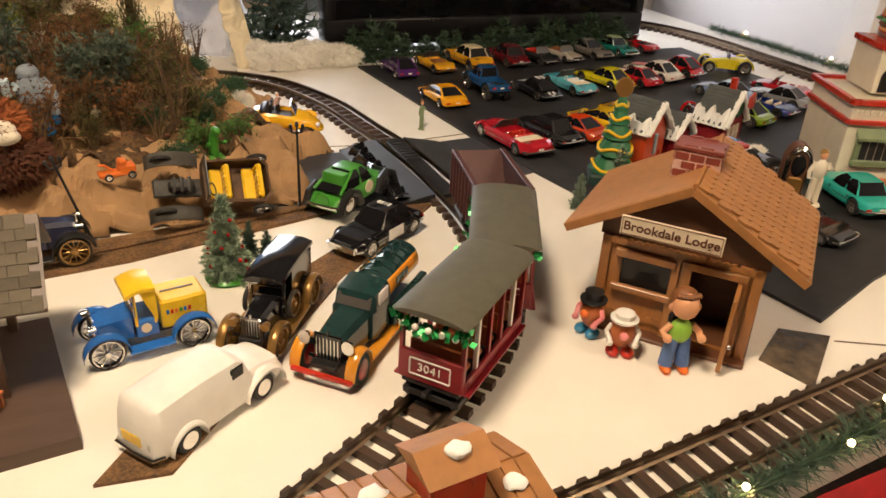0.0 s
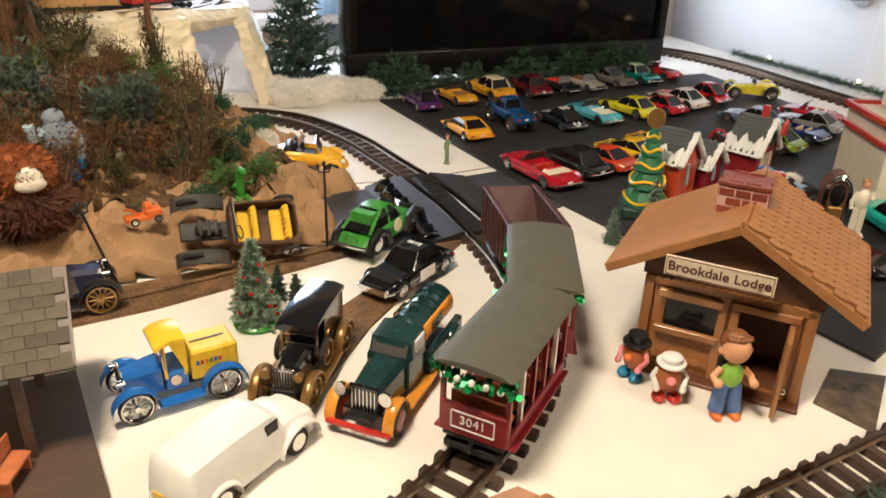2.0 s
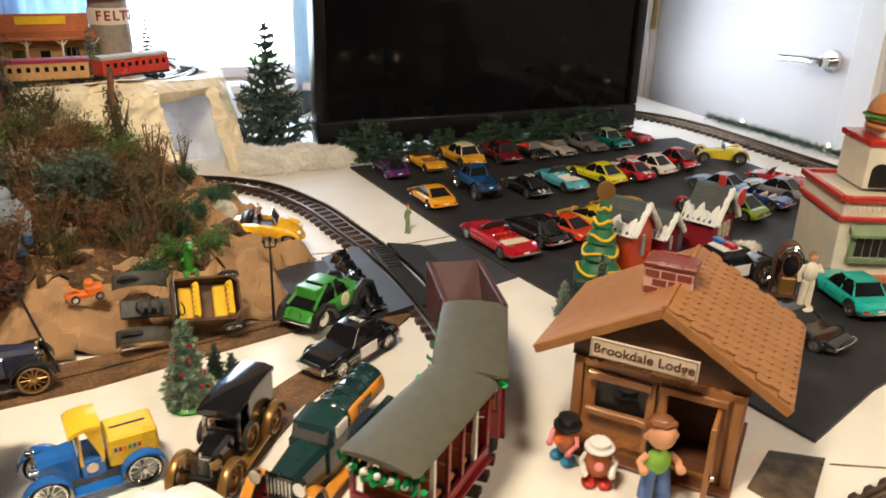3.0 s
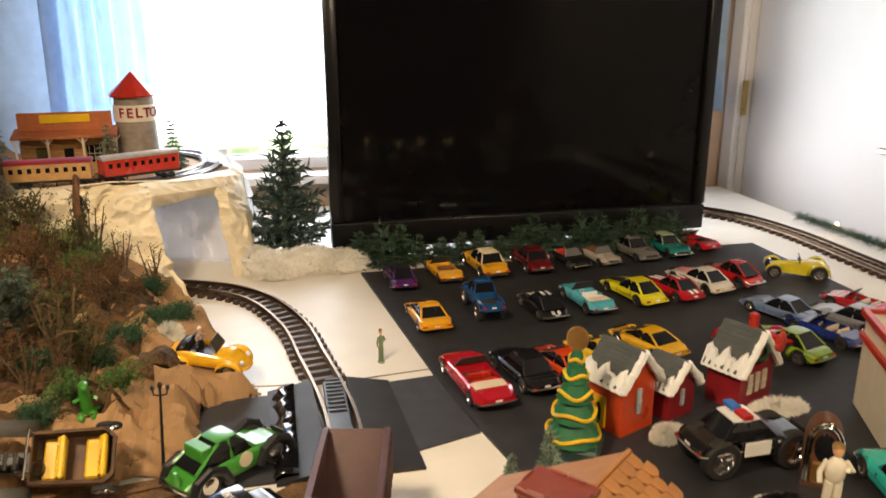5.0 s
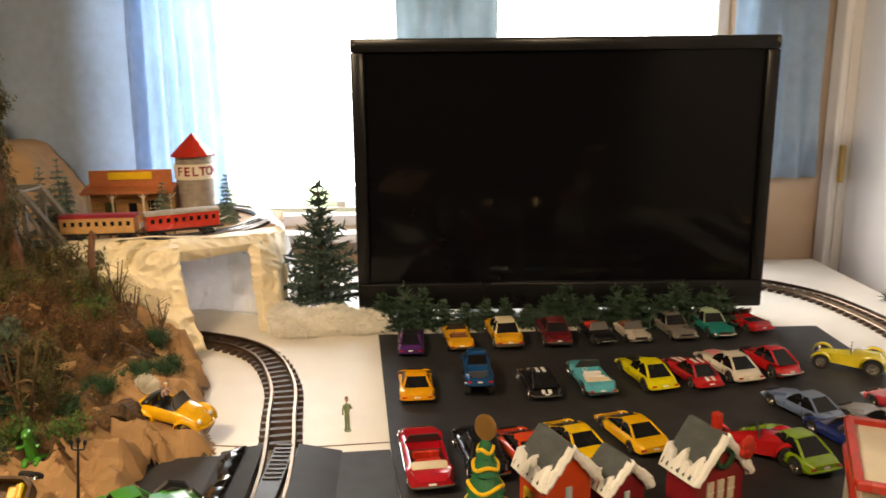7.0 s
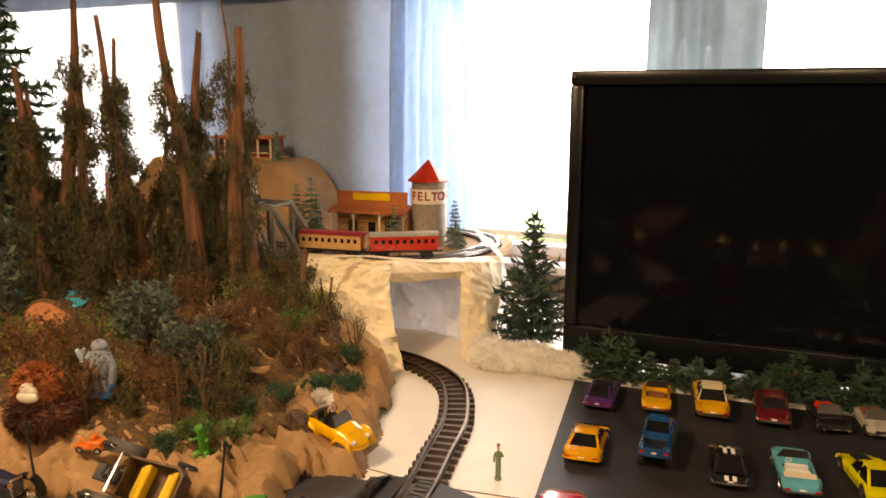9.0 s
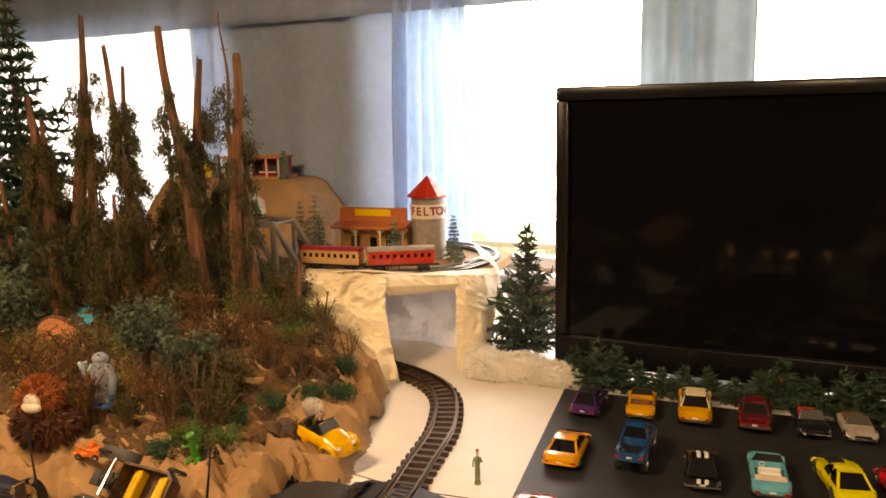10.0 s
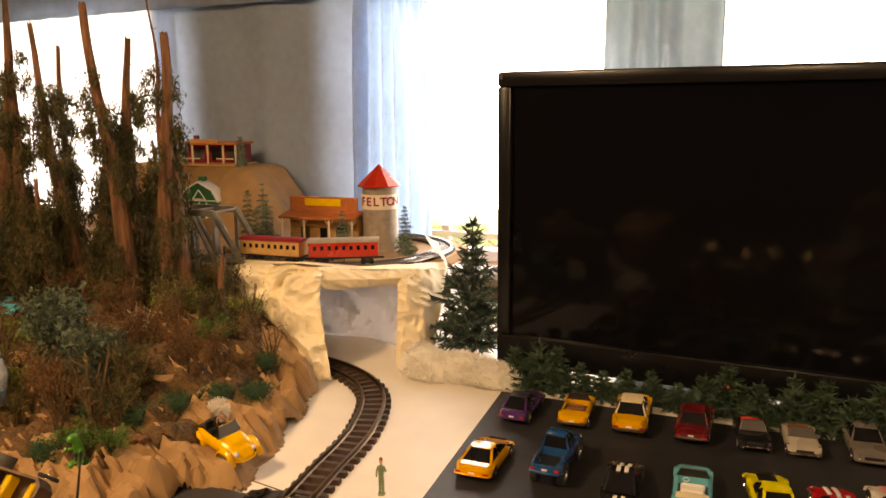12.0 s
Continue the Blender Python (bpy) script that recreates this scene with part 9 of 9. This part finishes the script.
hot_rod("yellow open hot rod with chrome wheels", pose(1.262, 1.250, 0.004, 0, 0, 150), paint(0.72, 0.60, 0.02), 0.105, 0.058, 0.014)
hot_rod("red open hot rod with big chrome wheels", pose(1.005, 0.975, 0.004, 0, 0, 165), paint(0.45, 0.012, 0.015), 0.11, 0.055, 0.013)

# fallen card with dark photo
ph = thing("photo_card", "dark glossy photo card lying on table", "photo card", pose(0.612, 0.398, 0.0, 0, 0, 8))
bm = B()
prism(bm, [(-0.035, -0.043), (0.051, 0.002), (0.016, 0.034), (-0.044, 0.008)], 2, 0.0, 0.0012)
part("card", bm, mat("dark_photo_print", (0.035, 0.035, 0.02), 0.2, 0, 0.8, 60, col2=(0.16, 0.11, 0.06)), ph)

# ---- shingled shelter on its board ----
def shelter():
    root = thing("shingled_shelter", "weathered shingle-roofed shelter on dark wooden board", "toy shelter", pose(0, 0, 0, 0, 0, 0))
    bm = B()
    prism(bm, [(0.014, 0.472), (-0.010, 0.642), (-0.42, 0.60), (-0.40, 0.42)], 2, 0.0, 0.012)
    part("base_board", bm, M_BASEWOOD, root)
    y0, z0, y1, z1 = 0.528, 0.083, 0.585, 0.132
    for s, (ya, za, yb, zb) in enumerate(((y0, z0, y1, z1), (0.642, z0, y1, z1))):
        bm = B()
        loft(bm, [[(x, ya, za), (x, yb, zb), (x, yb, zb + 0.003), (x, ya, za + 0.003)] for x in (-0.33, 0.004)])
        rf = part("roof_slope", bm, M_BASEWOOD, root)
        if s == 0:
            me = None
            rng = random.Random(2)
            d = Vector((0, yb - ya, zb - za))
            ln = d.length
            ang = math.atan2(zb - za, yb - ya)
            for r in range(8):
                for c in range(24):
                    if me is None:
                        bm = B()
                        box(bm, (0, 0, 0), (0.0136, 0.0125, 0.0013), 0.0003)
                        me = _mesh(bm, "shingle", M_GREYSHINGLE, 30)
                    f = (r + 0.35) / 8
                    x = -0.005 - c * 0.0140 - (0.007 if r % 2 else 0)
                    share("shingle", me, rf, Matrix.Translation((x, ya + (yb - ya) * f, za + (zb - za) * f + 0.0042)) @ Matrix.Rotation(ang - 0.06, 4, "X") @ Matrix.Rotation(rng.uniform(-0.03, 0.03), 4, "Z"))
    for x in (-0.036, -0.28):
        for y in (0.536, 0.63):
            bm = B()
            box(bm, (x, y, 0.049), (0.007, 0.007, 0.075), 0.0006)
            part("post", bm, M_BASEWOOD, root)
    bm = B()
    loft(bm, [[(x, 0.52, 0.012), (x, 0.53, 0.012)] for x in (-0.3, -0.29)], False, False)
    bm.free()
    bench = thing("toy_bench", "small orange wooden bench under shelter", "toy bench", pose(-0.047, 0.512, 0.012, 0, 0, 70))
    bm = B()
    box(bm, (0, 0, 0.012), (0.034, 0.014, 0.003), 0.0006)
    part("seat", bm, M_TERRACOTTA, bench)
    bm = B()
    box(bm, (0, 0.007, 0.022), (0.034, 0.002, 0.014), 0.0006)
    part("backrest", bm, M_TERRACOTTA, bench)
    for x in (-0.014, 0.014):
        bm = B()
        box(bm, (x, 0, 0.0055), (0.003, 0.012, 0.011))
        part("leg", bm, M_TERRACOTTA, bench)


shelter()


def lamp_post(x, y, z, h, tx, ty):
    root = thing("lamp_post", "black plastic model lamp post on hillside edge", "lamp post", pose(x, y, z, tx, ty, 0), "model lamp posts")
    bm = B()
    cyl(bm, (0, 0, -0.005), (0, 0, h), 0.0019, 0.0012, 8)
    part("pole", bm, M_BLACK, root)
    bm = B()
    for s in (-1, 1):
        tube(bm, [(0, 0, h * 0.90), (s * 0.006, 0, h * 0.91), (s * 0.007, 0, h * 0.97)], 0.0011, 6)
        ball(bm, (s * 0.007, 0, h * 0.98), (0.0022, 0.0022, 0.003), 8, 6)
    ball(bm, (0, 0, h), (0.0024, 0.0024, 0.004), 8, 6)
    part("lamp_head", bm, M_BLACK, root)


lamp_post(0.254, 0.824, 0.003, 0.098, -10, 2)
lamp_post(0.030, 0.785, 0.003, 0.10, -8, -16)

# ---- creatures in the forest ----
rng = random.Random(9)
multi("plush_toy", "shaggy brown and rust plush toy with pale face", "plush toy",
      [(lambda bm: (ball(bm, (0, 0, 0.026), (0.043, 0.034, 0.030)), fluff(bm, (0, 0, 0.026), (0.043, 0.034, 0.030), rng, 1800, 0.011)), M_FUR_B),
       (lambda bm: (ball(bm, (0, -0.004, 0.066), (0.027, 0.024, 0.024)), fluff(bm, (0, -0.004, 0.066), (0.027, 0.024, 0.024), rng, 1100, 0.010)), M_FUR_R),
       (lambda bm: (ball(bm, (0.004, -0.027, 0.066), (0.0125, 0.006, 0.012)), ball(bm, (0.004, -0.029, 0.060), (0.015, 0.006, 0.008))), M_DINER)], pose(-0.048, 0.865, 0.050, 0, 0, 12))
multi("felt_figure", "pale grey-blue felt creature figure with blue feet", "toy figure",
      [(lambda bm: (ball(bm, (0, 0, 0.046), (0.016, 0.011, 0.026)), ball(bm, (0, 0.002, 0.070), (0.012, 0.010, 0.010)), [tube(bm, [(s * 0.006, 0, 0.03), (s * 0.008, 0, 0.006)], 0.006, 8) for s in (-1, 1)], tube(bm, [(0.012, 0, 0.062), (0.022, -0.003, 0.045), (0.020, -0.006, 0.022)], 0.0055, 8)), M_FELT),
       (lambda bm: tube(bm, [(-0.012, 0, 0.058), (-0.024, -0.002, 0.048), (-0.026, -0.004, 0.066)], 0.0065, 8), M_FELTLIGHT),
       (lambda bm: ([ball(bm, (s * 0.009, -0.005, 0.003), (0.009, 0.011, 0.005)) for s in (-1, 1)], ball(bm, (0.020, -0.007, 0.017), (0.005, 0.005, 0.007))), M_BLUEFOOT)], pose(-0.015, 0.932, 0.081, 0, 0, 10) @ Matrix.Scale(0.98, 4))
multi("green_dinosaur", "bright green plastic reptile standing among rocks", "toy animal",
      [(lambda bm: (tube(bm, [(0, 0.006, 0.0), (0, 0.002, 0.012), (0, 0, 0.022), (0, -0.001, 0.032), (0, -0.004, 0.038)], 0.007, 10, 0.0045), ball(bm, (0, -0.008, 0.040), (0.005, 0.009, 0.005)), tube(bm, [(0, 0.006, 0.004), (0.008, 0.014, 0.002), (0.018, 0.016, 0.003)], 0.004, 8, 0.001),
                    [tube(bm, [(s * 0.005, 0, 0.024), (s * 0.011, -0.005, 0.022), (s * 0.010, -0.010, 0.026)], 0.002, 6) for s in (-1, 1)], [ball(bm, (s * 0.006, -0.004, 0.004), (0.0045, 0.008, 0.005)) for s in (-1, 1)]), M_GRASSGREEN)], pose(0.171, 0.905, 0.040, 0, 0, 15))

# cut log slice, turquoise pond sheet, fallen paper logs
sl = thing("log_slice", "reddish cut log slice leaning in forest", "log slice", pose(-0.252, 1.05, 0.058, 78, 0, 14))
bm = B()
n = 26
loft(bm, [[(math.cos(6.2832 * i / n) * 0.050 * g * (1 + 0.08 * math.sin(i * 0.9)), 0.045 + math.sin(6.2832 * i / n) * 0.050 * g * (1 + 0.1 * math.cos(i * 0.7)), z) for i in range(n)] for g, z in ((1, -0.006), (1, 0.006))])
part("wood_face", bm, M_STUMP, sl, "", 30)
bm = B()
tube(bm, [(math.cos(6.2832 * i / n) * 0.0505 * (1 + 0.08 * math.sin(i * 0.9)), 0.045 + math.sin(6.2832 * i / n) * 0.0505 * (1 + 0.1 * math.cos(i * 0.7)), 0) for i in list(range(n)) + [0]], 0.0055, 6)
part("bark_rim", bm, M_BARK, sl)
sheet_grid("pond_sheet", np.arange(-0.58, -0.30, 0.01), np.arange(1.12, 1.26, 0.01), lambda x, y: ((x + 0.44) / 0.14) ** 2 + ((y - 1.19) / 0.065) ** 2 < 1 + 0.3 * noise.noise((x * 20, y * 20, 0)), lambda x, y: terrain(x, y, False) + 0.016 + 0.006 * noise.noise((x * 40, y * 40, 0)), M_TEALPOND, "wrinkled turquoise plastic sheet as pond", "pond")
rng = random.Random(31)
for i, (x, y, a, L) in enumerate([(0.09, 0.945, 10, 0.10), (0.01, 0.955, -8, 0.12), (0.15, 1.01, 20, 0.08), (0.06, 1.05, -15, 0.10), (-0.06, 0.96, 12, 0.11), (0.12, 0.905, -20, 0.06), (0.19, 0.965, 30, 0.05), (-0.12, 1.06, 5, 0.10), (0.10, 1.09, 15, 0.07), (0.03, 1.11, -10, 0.09)]):
    bm = B()
    pts = [Vector(((f - 0.5) * L, 0.006 * math.sin(f * 5 + i), 0.004 + 0.003 * math.sin(f * 7 + i))) for f in np.linspace(0, 1, 10)]
    tube(bm, pts, 0.009, 9, 0.006)
    for v in bm.verts:
        v.co += Vector((0, 1, 1)) * 0.006 * noise.noise(v.co * 90 + Vector((i, 0, 0)))
    ob = part("paper_log", bm, M_KRAFT if i % 3 else M_BARK, None, "", 25)
    ob.matrix_basis = pose(x, y, terrain(x, y, False) + 0.004, 0, 0, a)
    tagged(ob, "rolled brown paper log on forest floor", "paper log", "paper logs")

# ---- ties of the tracks, piece by piece ----
for root, line, z, tie, pitch, tie_mat, bare in TRACKS:
    bm = B()
    prism(bm, [(-tie[1] / 2, 0), (tie[1] / 2, 0), (tie[1] * 0.40, tie[2]), (-tie[1] * 0.40, tie[2])], 1, -tie[0] / 2, tie[0] / 2)
    for v in bm.verts:
        pass
    me = _mesh(bm, "tie", tie_mat, 30)
    total = 0.004 * (len(line) - 1)
    for i in range(int(total / pitch)):
        p, a = along(line, (i + 0.5) * pitch)
        if bare and bare[0] < p.y < bare[1] and p.x > 0.3:
            continue
        share("tie", me, root, pose(p.x, p.y, z, 0, 0, math.degrees(a)))

# ---- layout units to metres ----
for ob in list(scene.objects):
    if ob.parent is None and ob.type in {"MESH", "EMPTY"}:
        ob.matrix_basis = Matrix.Scale(UNIT, 4) @ ob.matrix_basis
